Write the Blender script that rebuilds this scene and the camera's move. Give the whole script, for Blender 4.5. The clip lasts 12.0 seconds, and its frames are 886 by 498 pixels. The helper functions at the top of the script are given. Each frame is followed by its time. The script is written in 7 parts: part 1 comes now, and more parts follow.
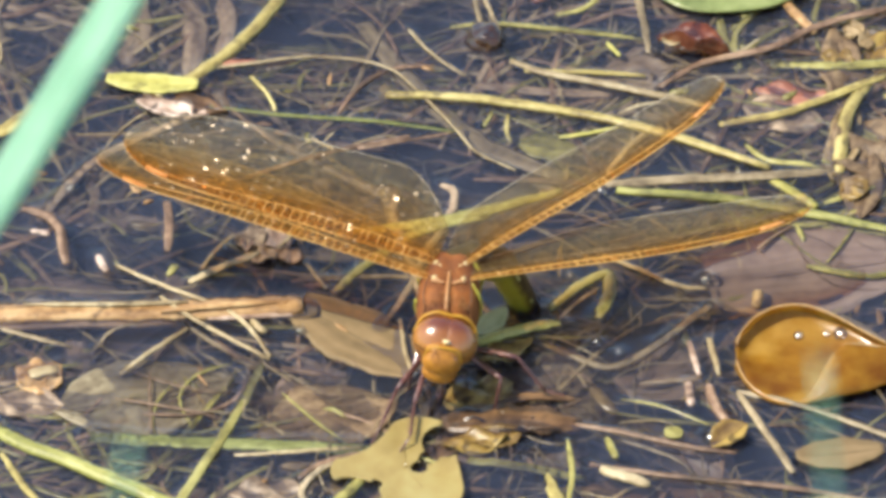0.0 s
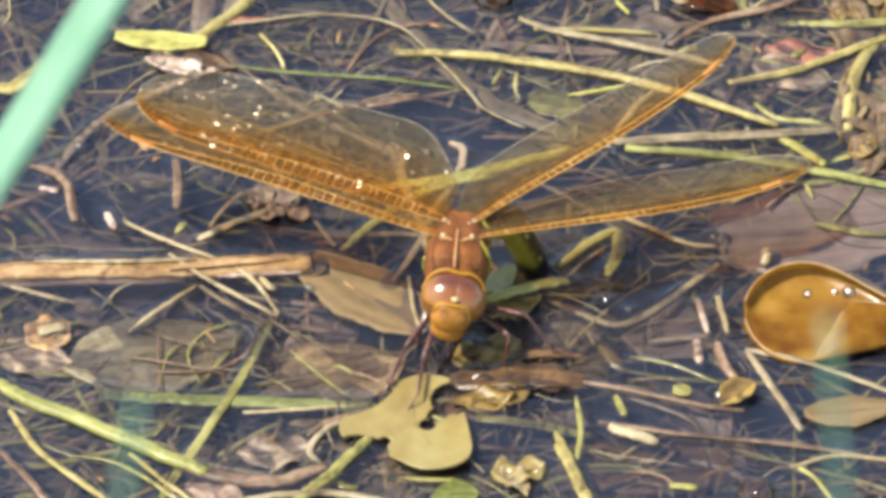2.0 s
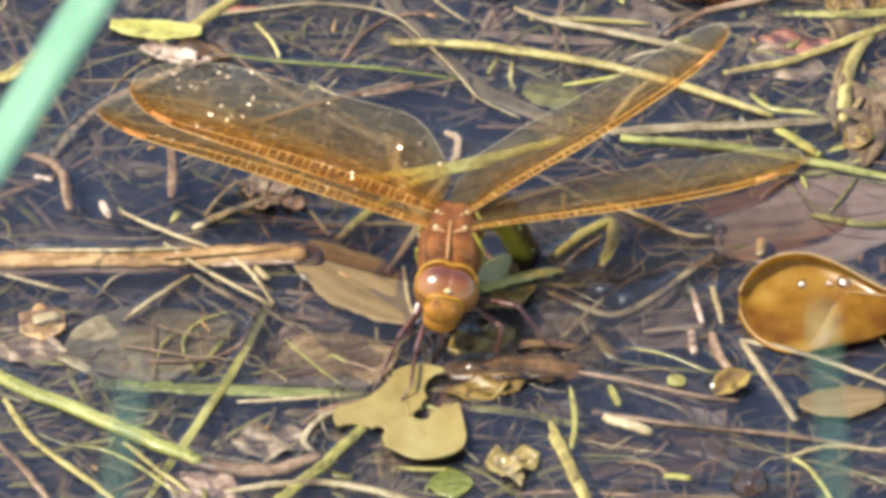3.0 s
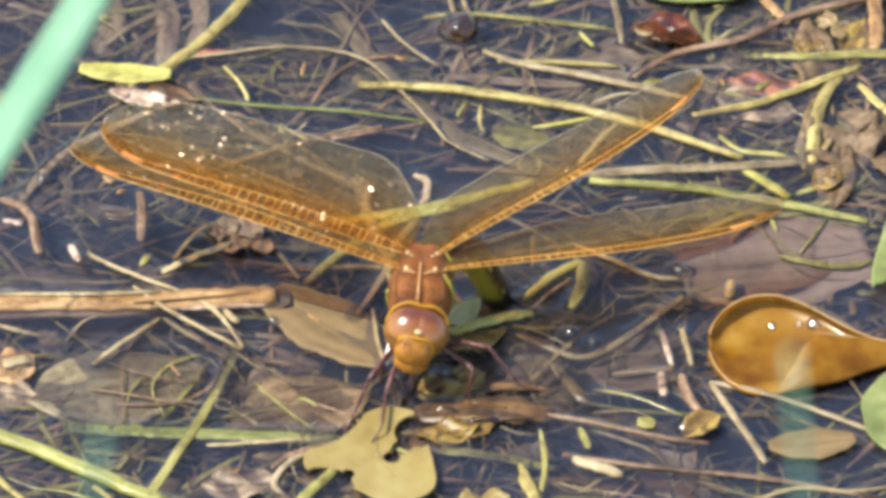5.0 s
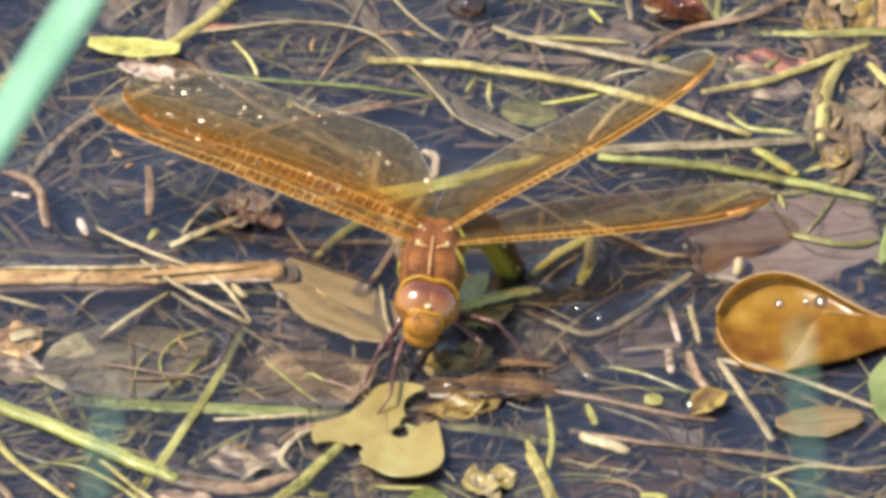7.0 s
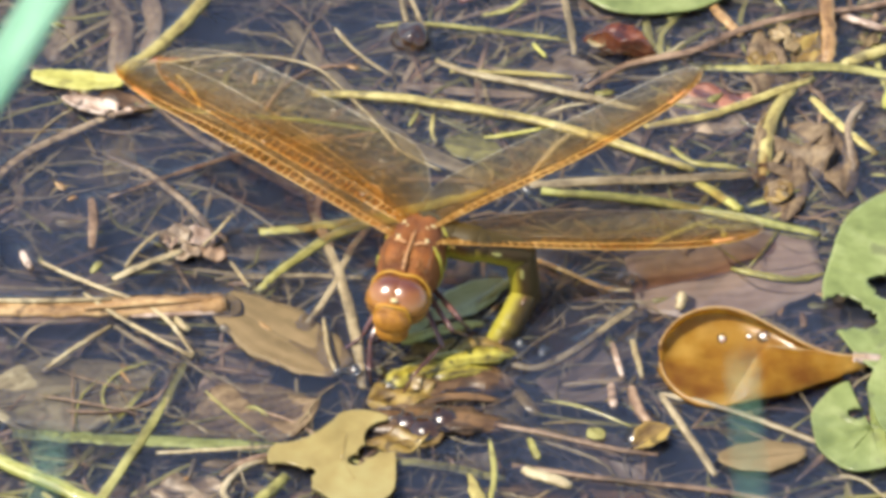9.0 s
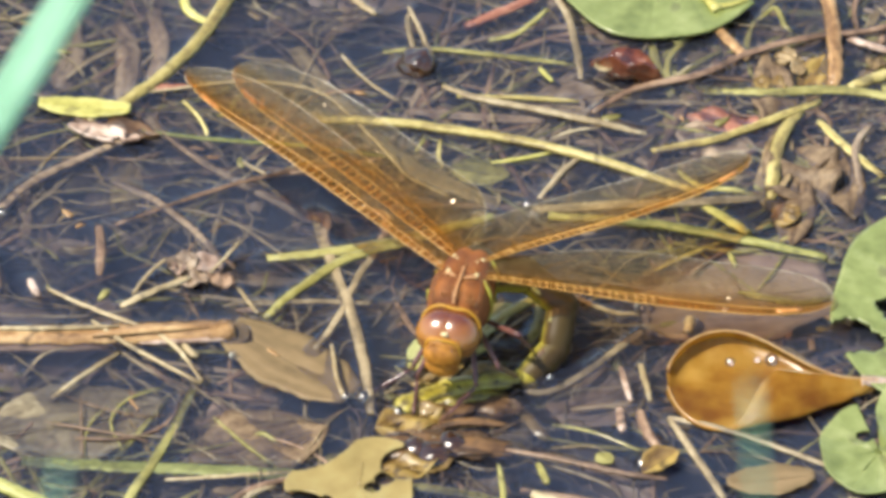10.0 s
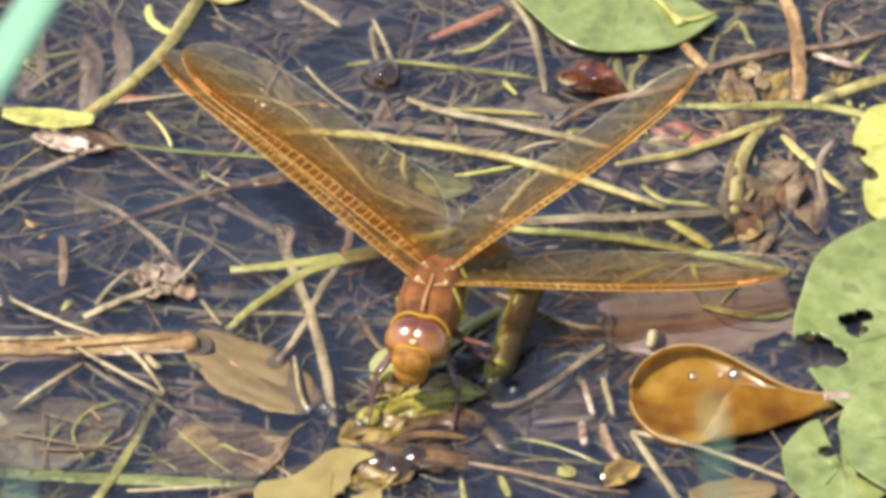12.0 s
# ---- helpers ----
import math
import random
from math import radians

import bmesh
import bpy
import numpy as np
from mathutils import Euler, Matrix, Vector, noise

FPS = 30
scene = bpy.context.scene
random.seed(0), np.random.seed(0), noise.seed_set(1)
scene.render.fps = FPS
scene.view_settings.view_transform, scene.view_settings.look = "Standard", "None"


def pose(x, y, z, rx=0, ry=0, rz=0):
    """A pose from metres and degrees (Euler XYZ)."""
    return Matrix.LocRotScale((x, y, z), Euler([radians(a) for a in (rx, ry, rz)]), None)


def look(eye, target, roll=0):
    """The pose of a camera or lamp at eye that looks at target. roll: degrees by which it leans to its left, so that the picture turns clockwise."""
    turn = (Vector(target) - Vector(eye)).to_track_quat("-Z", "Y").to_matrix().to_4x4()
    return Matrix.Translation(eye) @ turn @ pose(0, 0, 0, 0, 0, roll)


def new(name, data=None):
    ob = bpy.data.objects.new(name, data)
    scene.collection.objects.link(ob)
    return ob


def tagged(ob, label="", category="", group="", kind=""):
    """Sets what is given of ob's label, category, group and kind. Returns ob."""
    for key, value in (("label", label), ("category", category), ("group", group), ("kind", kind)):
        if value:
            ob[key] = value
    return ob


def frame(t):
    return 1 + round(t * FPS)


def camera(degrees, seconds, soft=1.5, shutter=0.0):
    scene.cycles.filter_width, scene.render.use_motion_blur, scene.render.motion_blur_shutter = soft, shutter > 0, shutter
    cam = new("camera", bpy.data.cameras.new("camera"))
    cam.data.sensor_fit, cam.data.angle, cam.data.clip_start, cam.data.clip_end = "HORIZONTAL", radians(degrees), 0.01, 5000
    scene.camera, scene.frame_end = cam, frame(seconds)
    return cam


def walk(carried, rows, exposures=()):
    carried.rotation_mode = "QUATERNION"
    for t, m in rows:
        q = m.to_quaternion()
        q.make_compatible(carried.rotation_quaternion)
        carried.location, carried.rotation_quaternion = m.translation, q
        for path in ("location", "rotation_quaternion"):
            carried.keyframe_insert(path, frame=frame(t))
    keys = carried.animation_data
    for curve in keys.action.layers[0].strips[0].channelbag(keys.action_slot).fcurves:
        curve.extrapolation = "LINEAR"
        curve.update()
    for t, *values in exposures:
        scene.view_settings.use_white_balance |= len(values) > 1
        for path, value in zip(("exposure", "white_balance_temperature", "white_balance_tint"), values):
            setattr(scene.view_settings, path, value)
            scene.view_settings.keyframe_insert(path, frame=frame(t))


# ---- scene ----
# A brown hawker lays her eggs among floating debris at the edge of a pond.
MM = 0.001
EYE = (0.0, -1.6853, 1.4141)
cam = camera(3.228, 12.0, soft=4.2, shutter=0.5)
cam.data.dof.use_dof, cam.data.dof.focus_distance, cam.data.dof.aperture_fstop = True, 2.19, 80.0
walk(cam, [
    (0.0, look(EYE, (0.00000, 0.00000, 0.0), 0.000)),
    (0.5, look(EYE, (-0.00050, -0.00118, 0.0), 0.005)),
    (1.0, look(EYE, (-0.00020, -0.00602, 0.0), 0.032)),
    (1.5, look(EYE, (0.00202, -0.01060, 0.0), -0.008)),
    (2.0, look(EYE, (-0.00120, -0.00921, 0.0), 0.032)),
    (2.5, look(EYE, (-0.00132, -0.01254, 0.0), 0.022)),
    (3.0, look(EYE, (-0.00046, -0.01144, 0.0), 0.184)),
    (4.8, look(EYE, (0.00431, -0.00254, 0.0), 0.155)),
    (5.0, look(EYE, (0.00380, -0.00215, 0.0), 0.126)),
    (5.5, look(EYE, (0.00341, -0.00116, 0.0), 0.177)),
    (6.0, look(EYE, (0.00091, -0.00349, 0.0), 0.299)),
    (6.5, look(EYE, (0.00279, -0.00453, 0.0), 0.416)),
    (6.7, look(EYE, (0.00273, -0.00685, 0.0), 0.409)),
    (8.3, look(EYE, (0.00682, -0.00802, 0.0), 0.618)),
    (8.5, look(EYE, (0.00946, -0.00594, 0.0), 0.665)),
    (9.0, look(EYE, (0.01062, 0.00002, 0.0), 0.743)),
    (9.5, look(EYE, (0.01365, -0.00200, 0.0), 0.466)),
    (10.0, look(EYE, (0.00955, 0.00551, 0.0), 0.396)),
    (10.5, look(EYE, (0.00941, 0.00462, 0.0), 0.329)),
    (11.0, look(EYE, (0.01346, 0.00192, 0.0), 0.594)),
    (11.5, look(EYE, (0.01374, 0.00554, 0.0), 0.663)),
    (12.0, look(EYE, (0.01472, 0.00835, 0.0), 0.812)),
], exposures=((0.0, 0.64), (12.0, 0.64)))

# ---- light: clear noon sky, high sun from the west of the insect ----
SUN_FROM = Vector((-0.48, -0.12, 0.87)).normalized()
world = bpy.data.worlds.new("sky")
scene.world = world
world.use_nodes = True
sky = world.node_tree.nodes.new("ShaderNodeTexSky")
sky.sky_type, sky.sun_disc = "NISHITA", False
sky.sun_elevation = math.asin(SUN_FROM.z)
sky.sun_rotation = math.atan2(SUN_FROM.x, SUN_FROM.y)
background = world.node_tree.nodes["Background"]
background.inputs["Strength"].default_value = 0.15
world.node_tree.links.new(sky.outputs[0], background.inputs[0])
sun = new("sun", bpy.data.lights.new("sun", "SUN"))
sun.data.energy, sun.data.angle, sun.data.color = 4.3, radians(0.53), (1.0, 0.93, 0.78)
sun.matrix_world = look(SUN_FROM * 5, (0, 0, 0))


# ---- materials ----
def node_material(name):
    m = bpy.data.materials.new(name)
    m.use_nodes = True
    return m, m.node_tree.nodes, m.node_tree.links


def noise_node(nodes, links, scale, detail=4.0, stretch=(1, 1, 1), offset=None):
    """Noise in the thing's own space, scale in cells a metre."""
    co, mp, n = (nodes.new("ShaderNode" + k) for k in ("TexCoord", "Mapping", "TexNoise"))
    links.new(co.outputs["Object"], mp.inputs["Vector"])
    mp.inputs["Scale"].default_value = stretch
    if offset:
        links.new(offset, mp.inputs["Location"])
    links.new(mp.outputs[0], n.inputs["Vector"])
    n.inputs["Scale"].default_value, n.inputs["Detail"].default_value = scale, detail
    return n.outputs["Fac"]


def ramp_node(nodes, links, fac, stops):
    r = nodes.new("ShaderNodeValToRGB")
    els = r.color_ramp.elements
    while len(els) < len(stops):
        els.new(0.5)
    for e, (p, c) in zip(els, stops):
        e.position, e.color = p, (*c, 1)
    links.new(fac, r.inputs[0])
    return r.outputs[0]


def plant(name, dark, mid, light, rough=0.5, grain=900, blotch=130, bump=0.4, spots=0.0, thin=0.0, vary=0.25, coat=0.0):
    """Leaf, straw or rind: blotches and grain in three tones, dark rot spots, a wet gloss and light that shines through thin tissue."""
    m, nodes, links = node_material(name)
    b = nodes["Principled BSDF"]
    info = nodes.new("ShaderNodeObjectInfo")
    big = noise_node(nodes, links, blotch, 5.0)
    fine = noise_node(nodes, links, grain, 6.0)
    mix = nodes.new("ShaderNodeMath")
    mix.operation = "MULTIPLY_ADD"
    links.new(fine, mix.inputs[0])
    mix.inputs[1].default_value = 0.45
    mul = nodes.new("ShaderNodeMath")
    mul.operation, mul.inputs[1].default_value = "MULTIPLY", 0.55
    links.new(big, mul.inputs[0])
    links.new(mul.outputs[0], mix.inputs[2])
    fibre, stretch, streak, sway = (nodes.new("ShaderNode" + k) for k in ("Attribute", "Mapping", "TexNoise", "Math"))
    fibre.attribute_name = "grain"
    stretch.inputs["Scale"].default_value = (110, 1300, 1)
    links.new(fibre.outputs["Vector"], stretch.inputs["Vector"])
    links.new(stretch.outputs[0], streak.inputs["Vector"])
    streak.inputs["Scale"].default_value, streak.inputs["Detail"].default_value = 1.0, 4.0
    sway.operation, sway.inputs[1].default_value = "SUBTRACT", 0.5
    links.new(streak.outputs["Fac"], sway.inputs[0])
    blend = nodes.new("ShaderNodeMath")
    blend.operation, blend.inputs[1].default_value = "MULTIPLY_ADD", 0.75
    links.new(sway.outputs[0], blend.inputs[0])
    links.new(mix.outputs[0], blend.inputs[2])
    mix = blend
    colour = ramp_node(nodes, links, mix.outputs[0], [(0.34, dark), (0.5, mid), (0.66, light)])
    hsv = nodes.new("ShaderNodeHueSaturation")
    val = nodes.new("ShaderNodeMapRange")
    val.inputs["To Min"].default_value, val.inputs["To Max"].default_value = 1 - vary, 1 + vary
    geo, mean = nodes.new("ShaderNodeNewGeometry"), nodes.new("ShaderNodeMath")
    mean.operation = "ADD"
    links.new(info.outputs["Random"], mean.inputs[0])
    links.new(geo.outputs["Random Per Island"], mean.inputs[1])
    val.inputs["From Max"].default_value = 2.0
    links.new(mean.outputs[0], val.inputs["Value"])
    links.new(val.outputs[0], hsv.inputs["Value"])
    links.new(colour, hsv.inputs["Color"])
    out = hsv.outputs[0]
    if spots:
        rot = noise_node(nodes, links, blotch * 2.3, 3.0)
        mask = ramp_node(nodes, links, rot, [(0.60, (0, 0, 0)), (0.68, (spots,) * 3)])
        mx = nodes.new("ShaderNodeMix")
        mx.data_type = "RGBA"
        links.new(mask, mx.inputs[0])
        links.new(out, mx.inputs[6])
        mx.inputs[7].default_value = (0.025, 0.015, 0.008, 1)
        out = mx.outputs[2]
    links.new(out, b.inputs["Base Color"])
    b.inputs["Roughness"].default_value = rough
    b.inputs["Coat Weight"].default_value, b.inputs["Coat Roughness"].default_value = coat, 0.12
    bp = nodes.new("ShaderNodeBump")
    bp.inputs["Strength"].default_value, bp.inputs["Distance"].default_value = bump, 0.0004
    links.new(mix.outputs[0], bp.inputs["Height"])
    links.new(bp.outputs[0], b.inputs["Normal"])
    if thin:
        tr, ms = nodes.new("ShaderNodeBsdfTranslucent"), nodes.new("ShaderNodeMixShader")
        pale = nodes.new("ShaderNodeGamma")
        pale.inputs["Gamma"].default_value = 0.55
        links.new(out, pale.inputs[0])
        links.new(pale.outputs[0], tr.inputs[0])
        ms.inputs[0].default_value = thin
        links.new(b.outputs[0], ms.inputs[1])
        links.new(tr.outputs[0], ms.inputs[2])
        links.new(ms.outputs[0], nodes["Material Output"].inputs[0])
    return m


def chitin(name, dark, light, rough=0.3, grain=700, bump=0.3, coat=0.3):
    return plant(name, dark, tuple((a + c) / 2 for a, c in zip(dark, light)), light, rough, grain, 300, bump, vary=0.05, coat=coat)


STRAW = plant("straw_yellow", (0.16, 0.115, 0.04), (0.35, 0.28, 0.085), (0.49, 0.41, 0.16), 0.45, spots=0.6, vary=0.3)
LEMON = plant("lemon_straw", (0.26, 0.235, 0.048), (0.41, 0.375, 0.092), (0.53, 0.49, 0.165), 0.45, vary=0.1, spots=0.4)
PALE = plant("pale_straw", (0.16, 0.11, 0.05), (0.31, 0.235, 0.12), (0.45, 0.37, 0.22), 0.5, spots=0.6, vary=0.35)
TAN = plant("tan_reed", (0.17, 0.085, 0.028), (0.37, 0.21, 0.08), (0.53, 0.35, 0.16), 0.42, spots=0.7, coat=0.3)
OLIVE = plant("olive_stem", (0.10, 0.085, 0.018), (0.25, 0.22, 0.058), (0.38, 0.345, 0.115), 0.42, coat=0.2, spots=0.4, vary=0.35)
GREEN = plant("green_stem", (0.13, 0.13, 0.03), (0.25, 0.245, 0.06), (0.36, 0.345, 0.115), 0.5, coat=0.1, spots=0.4)
DULLGREEN = plant("dull_green_blade", (0.085, 0.09, 0.024), (0.15, 0.158, 0.048), (0.22, 0.23, 0.085), 0.5, spots=0.3)
DEEP = plant("deep_green_blade", (0.05, 0.06, 0.01), (0.12, 0.13, 0.02), (0.20, 0.21, 0.05), 0.4, coat=0.3)
BROWN = plant("brown_stalk", (0.06, 0.035, 0.02), (0.17, 0.10, 0.06), (0.32, 0.21, 0.13), 0.5, spots=0.5, vary=0.4)
GREY = plant("grey_blade", (0.12, 0.088, 0.048), (0.25, 0.19, 0.105), (0.37, 0.295, 0.18), 0.5, spots=0.4, vary=0.35)
MAUVE = plant("sunken_leaf", (0.11, 0.072, 0.046), (0.25, 0.178, 0.115), (0.38, 0.29, 0.19), 0.5, spots=0.6, vary=0.35)
DRAB = plant("drab_leaf", (0.085, 0.062, 0.035), (0.185, 0.145, 0.083), (0.30, 0.25, 0.15), 0.5, spots=0.5, vary=0.1)
LILAC = plant("lilac_leaf", (0.21, 0.138, 0.10), (0.29, 0.20, 0.15), (0.36, 0.265, 0.205), 0.45, grain=400, blotch=60, bump=0.15, spots=0.15, vary=0.08)
RED = plant("red_stalk", (0.15, 0.05, 0.03), (0.26, 0.10, 0.06), (0.36, 0.18, 0.11), 0.5)
TANLEAF = plant("drowned_tan_leaf", (0.22, 0.14, 0.045), (0.36, 0.25, 0.09), (0.48, 0.36, 0.15), 0.45, spots=0.3, thin=0.15, vary=0.3)
DRYLEAF = plant("dry_leaf", (0.13, 0.085, 0.035), (0.25, 0.17, 0.075), (0.36, 0.26, 0.13), 0.45, spots=0.4, thin=0.15, coat=0.2)
CREAM = plant("cream_leaf", (0.28, 0.20, 0.062), (0.375, 0.28, 0.096), (0.42, 0.35, 0.135), 0.3, grain=400, blotch=60, bump=0.12, spots=0.0, thin=0.2, vary=0.05, coat=0.2)
PAD = plant("pad_green", (0.15, 0.18, 0.045), (0.25, 0.29, 0.085), (0.37, 0.40, 0.15), 0.42, grain=500, blotch=110, bump=0.3, spots=0.45, thin=0.15, vary=0.08, coat=0.5)
PADLIME = plant("pad_yellow", (0.42, 0.40, 0.07), (0.55, 0.52, 0.13), (0.64, 0.61, 0.22), 0.35, thin=0.2, vary=0.08)
AMBER = plant("amber_leaf", (0.28, 0.105, 0.008), (0.49, 0.245, 0.022), (0.64, 0.39, 0.07), 0.32, 300, 110, 0.10, spots=0.1, thin=0.62, vary=0.02, coat=0.5)
AMBERRIM = plant("amber_margin", (0.42, 0.22, 0.06), (0.56, 0.34, 0.13), (0.66, 0.46, 0.22), 0.3, thin=0.3, vary=0.02, coat=0.5)
REED = plant("mint_reed", (0.33, 0.60, 0.40), (0.40, 0.68, 0.47), (0.47, 0.74, 0.54), 0.5, 300, 40, 0.1, thin=0.5, vary=0.02)
MOSS = plant("mossy_rind", (0.05, 0.03, 0.005), (0.23, 0.18, 0.02), (0.46, 0.39, 0.06), 0.3, 700, 260, 0.9, spots=0.9, coat=0.5, vary=0.05)
OCHRE = plant("ochre_rot", (0.08, 0.04, 0.008), (0.20, 0.12, 0.025), (0.32, 0.22, 0.055), 0.45, 600, 200, 0.7, spots=0.7, coat=0.15)
WEBBED = plant("fuzzy_leaf", (0.06, 0.034, 0.017), (0.14, 0.087, 0.044), (0.23, 0.155, 0.08), 0.6, 1300, 160, 0.9, spots=0.5, vary=0.04)
PALEGREEN = plant("pale_green_leaf", (0.42, 0.43, 0.17), (0.54, 0.55, 0.25), (0.62, 0.63, 0.33), 0.35, 500, 120, 0.2, thin=0.35, vary=0.03, coat=0.3)
SMOOTHLEAF = plant("smooth_leaf", (0.15, 0.10, 0.042), (0.20, 0.134, 0.058), (0.255, 0.172, 0.08), 0.65, 400, 70, 0.06, thin=0.12, vary=0.04)
WETWOOD = plant("wet_wood", (0.03, 0.015, 0.006), (0.08, 0.04, 0.015), (0.17, 0.09, 0.035), 0.4, 700, 160, 0.9, spots=0.4, coat=0.15)
BARK = plant("bark_flake", (0.13, 0.075, 0.05), (0.34, 0.23, 0.16), (0.54, 0.41, 0.32), 0.4, 500, 250, 0.8, spots=0.8, coat=0.2)
RUST = plant("rust_leaf", (0.05, 0.011, 0.004), (0.16, 0.04, 0.011), (0.30, 0.10, 0.035), 0.2, coat=1.0)
DROP = bpy.data.materials.new("clear_drop")
DROP.use_nodes = True
DROP.node_tree.nodes["Principled BSDF"].inputs["Transmission Weight"].default_value = 1.0
DROP.node_tree.nodes["Principled BSDF"].inputs["Roughness"].default_value = 0.13
DROP.node_tree.nodes["Principled BSDF"].inputs["IOR"].default_value = 1.42
SLICK = plant("slick_rot", (0.012, 0.005, 0.002), (0.04, 0.016, 0.005), (0.085, 0.036, 0.012), 0.15, 700, 300, 0.6, coat=1.0)
FACE = chitin("face_ochre", (0.26, 0.095, 0.006), (0.46, 0.20, 0.02), 0.42, 1200, 0.3, 0.1)
THORAX = chitin("thorax_russet", (0.08, 0.019, 0.002), (0.28, 0.085, 0.007), 0.75, 500, 1.0, 0.0)
KEEL = chitin("pale_ridge", (0.42, 0.20, 0.07), (0.58, 0.32, 0.14), 0.45, coat=0.1)
RIM = chitin("yellow_stripe", (0.44, 0.22, 0.012), (0.60, 0.34, 0.03), 0.45, coat=0.0)
LEG = chitin("leg_maroon", (0.07, 0.022, 0.015), (0.22, 0.09, 0.07), 0.3, 1500, 0.2, 0.9)
GREENSTRIPE = chitin("green_stripe", (0.34, 0.30, 0.03), (0.50, 0.44, 0.06), 0.45, coat=0.0)
HAIR = chitin("tawny_hair", (0.30, 0.13, 0.03), (0.50, 0.26, 0.08), 0.5, coat=0.0)
JOINT = chitin("wing_joint", (0.45, 0.33, 0.12), (0.72, 0.60, 0.32), 0.3, coat=0.4)
FINEVEIN = chitin("vein_brown", (0.14, 0.09, 0.035), (0.30, 0.22, 0.11), 0.25, coat=0.8)
EDGE = chitin("vein_pale", (0.34, 0.28, 0.17), (0.55, 0.48, 0.34), 0.3, coat=0.5)
STIGMA = chitin("wing_mark", (0.50, 0.20, 0.04), (0.66, 0.30, 0.07), 0.4, coat=0.2)
VEIN = chitin("vein_orange", (0.42, 0.21, 0.04), (0.62, 0.37, 0.10), 0.35, coat=0.2)


def abdomen_skin(name, stops):
    """Dark brown back and paler flanks, split in the segment's own height."""
    m, nodes, links = node_material(name)
    b = nodes["Principled BSDF"]
    co, sep = nodes.new("ShaderNodeTexCoord"), nodes.new("ShaderNodeSeparateXYZ")
    links.new(co.outputs["Object"], sep.inputs[0])
    wob = noise_node(nodes, links, 500, 3.0)
    add = nodes.new("ShaderNodeMath")
    add.operation = "MULTIPLY_ADD"
    links.new(wob, add.inputs[0])
    add.inputs[1].default_value = 0.0016
    links.new(sep.outputs["Z"], add.inputs[2])
    rng = nodes.new("ShaderNodeMapRange")
    rng.inputs["From Min"].default_value, rng.inputs["From Max"].default_value = -0.0004, 0.0032
    links.new(add.outputs[0], rng.inputs["Value"])
    links.new(ramp_node(nodes, links, rng.outputs[0], stops), b.inputs["Base Color"])
    b.inputs["Roughness"].default_value, b.inputs["Specular IOR Level"].default_value, b.inputs["Coat Weight"].default_value = 0.5, 0.3, 0.06
    return m


ABDOMEN = abdomen_skin("abdomen_skin", [(0.1, (0.28, 0.23, 0.02)), (0.30, (0.15, 0.105, 0.012)), (0.5, (0.045, 0.022, 0.006)), (0.8, (0.06, 0.038, 0.008))])
BELLY = abdomen_skin("belly_skin", [(0.2, (0.32, 0.27, 0.025)), (0.45, (0.21, 0.165, 0.016)), (0.62, (0.10, 0.068, 0.010)), (0.85, (0.055, 0.032, 0.008))])


def eye_skin():
    """Compound eye: maroon crown, russet sides with dark bands, and the broad glint of its fine facets."""
    m, nodes, links = node_material("eye_brown")
    b = nodes["Principled BSDF"]
    co, sep, add, rng = (nodes.new("ShaderNode" + k) for k in ("TexCoord", "SeparateXYZ", "Math", "MapRange"))
    links.new(co.outputs["Object"], sep.inputs[0])
    add.operation, add.inputs[1].default_value = "MULTIPLY_ADD", 0.0012
    links.new(noise_node(nodes, links, 420, 3.0), add.inputs[0])
    links.new(sep.outputs["Z"], add.inputs[2])
    rng.inputs["From Min"].default_value, rng.inputs["From Max"].default_value = -0.0026, 0.0042
    links.new(add.outputs[0], rng.inputs["Value"])
    tan, dark = (0.36, 0.155, 0.012), (0.08, 0.024, 0.003)
    links.new(ramp_node(nodes, links, rng.outputs[0], [(0.0, tan), (0.22, tan), (0.26, dark), (0.30, (0.42, 0.17, 0.012)), (0.36, dark), (0.41, (0.38, 0.14, 0.01)), (0.47, dark), (0.52, (0.33, 0.13, 0.01)), (0.74, (0.31, 0.115, 0.009)), (0.88, (0.24, 0.075, 0.006)), (0.97, (0.13, 0.03, 0.003))]), b.inputs["Base Color"])
    b.inputs["Roughness"].default_value, b.inputs["Specular IOR Level"].default_value = 0.5, 0.1
    b.inputs["Coat Weight"].default_value, b.inputs["Coat Roughness"].default_value, b.inputs["Coat IOR"].default_value = 1.0, 0.23, 1.9
    return m


EYEBROWN = eye_skin()


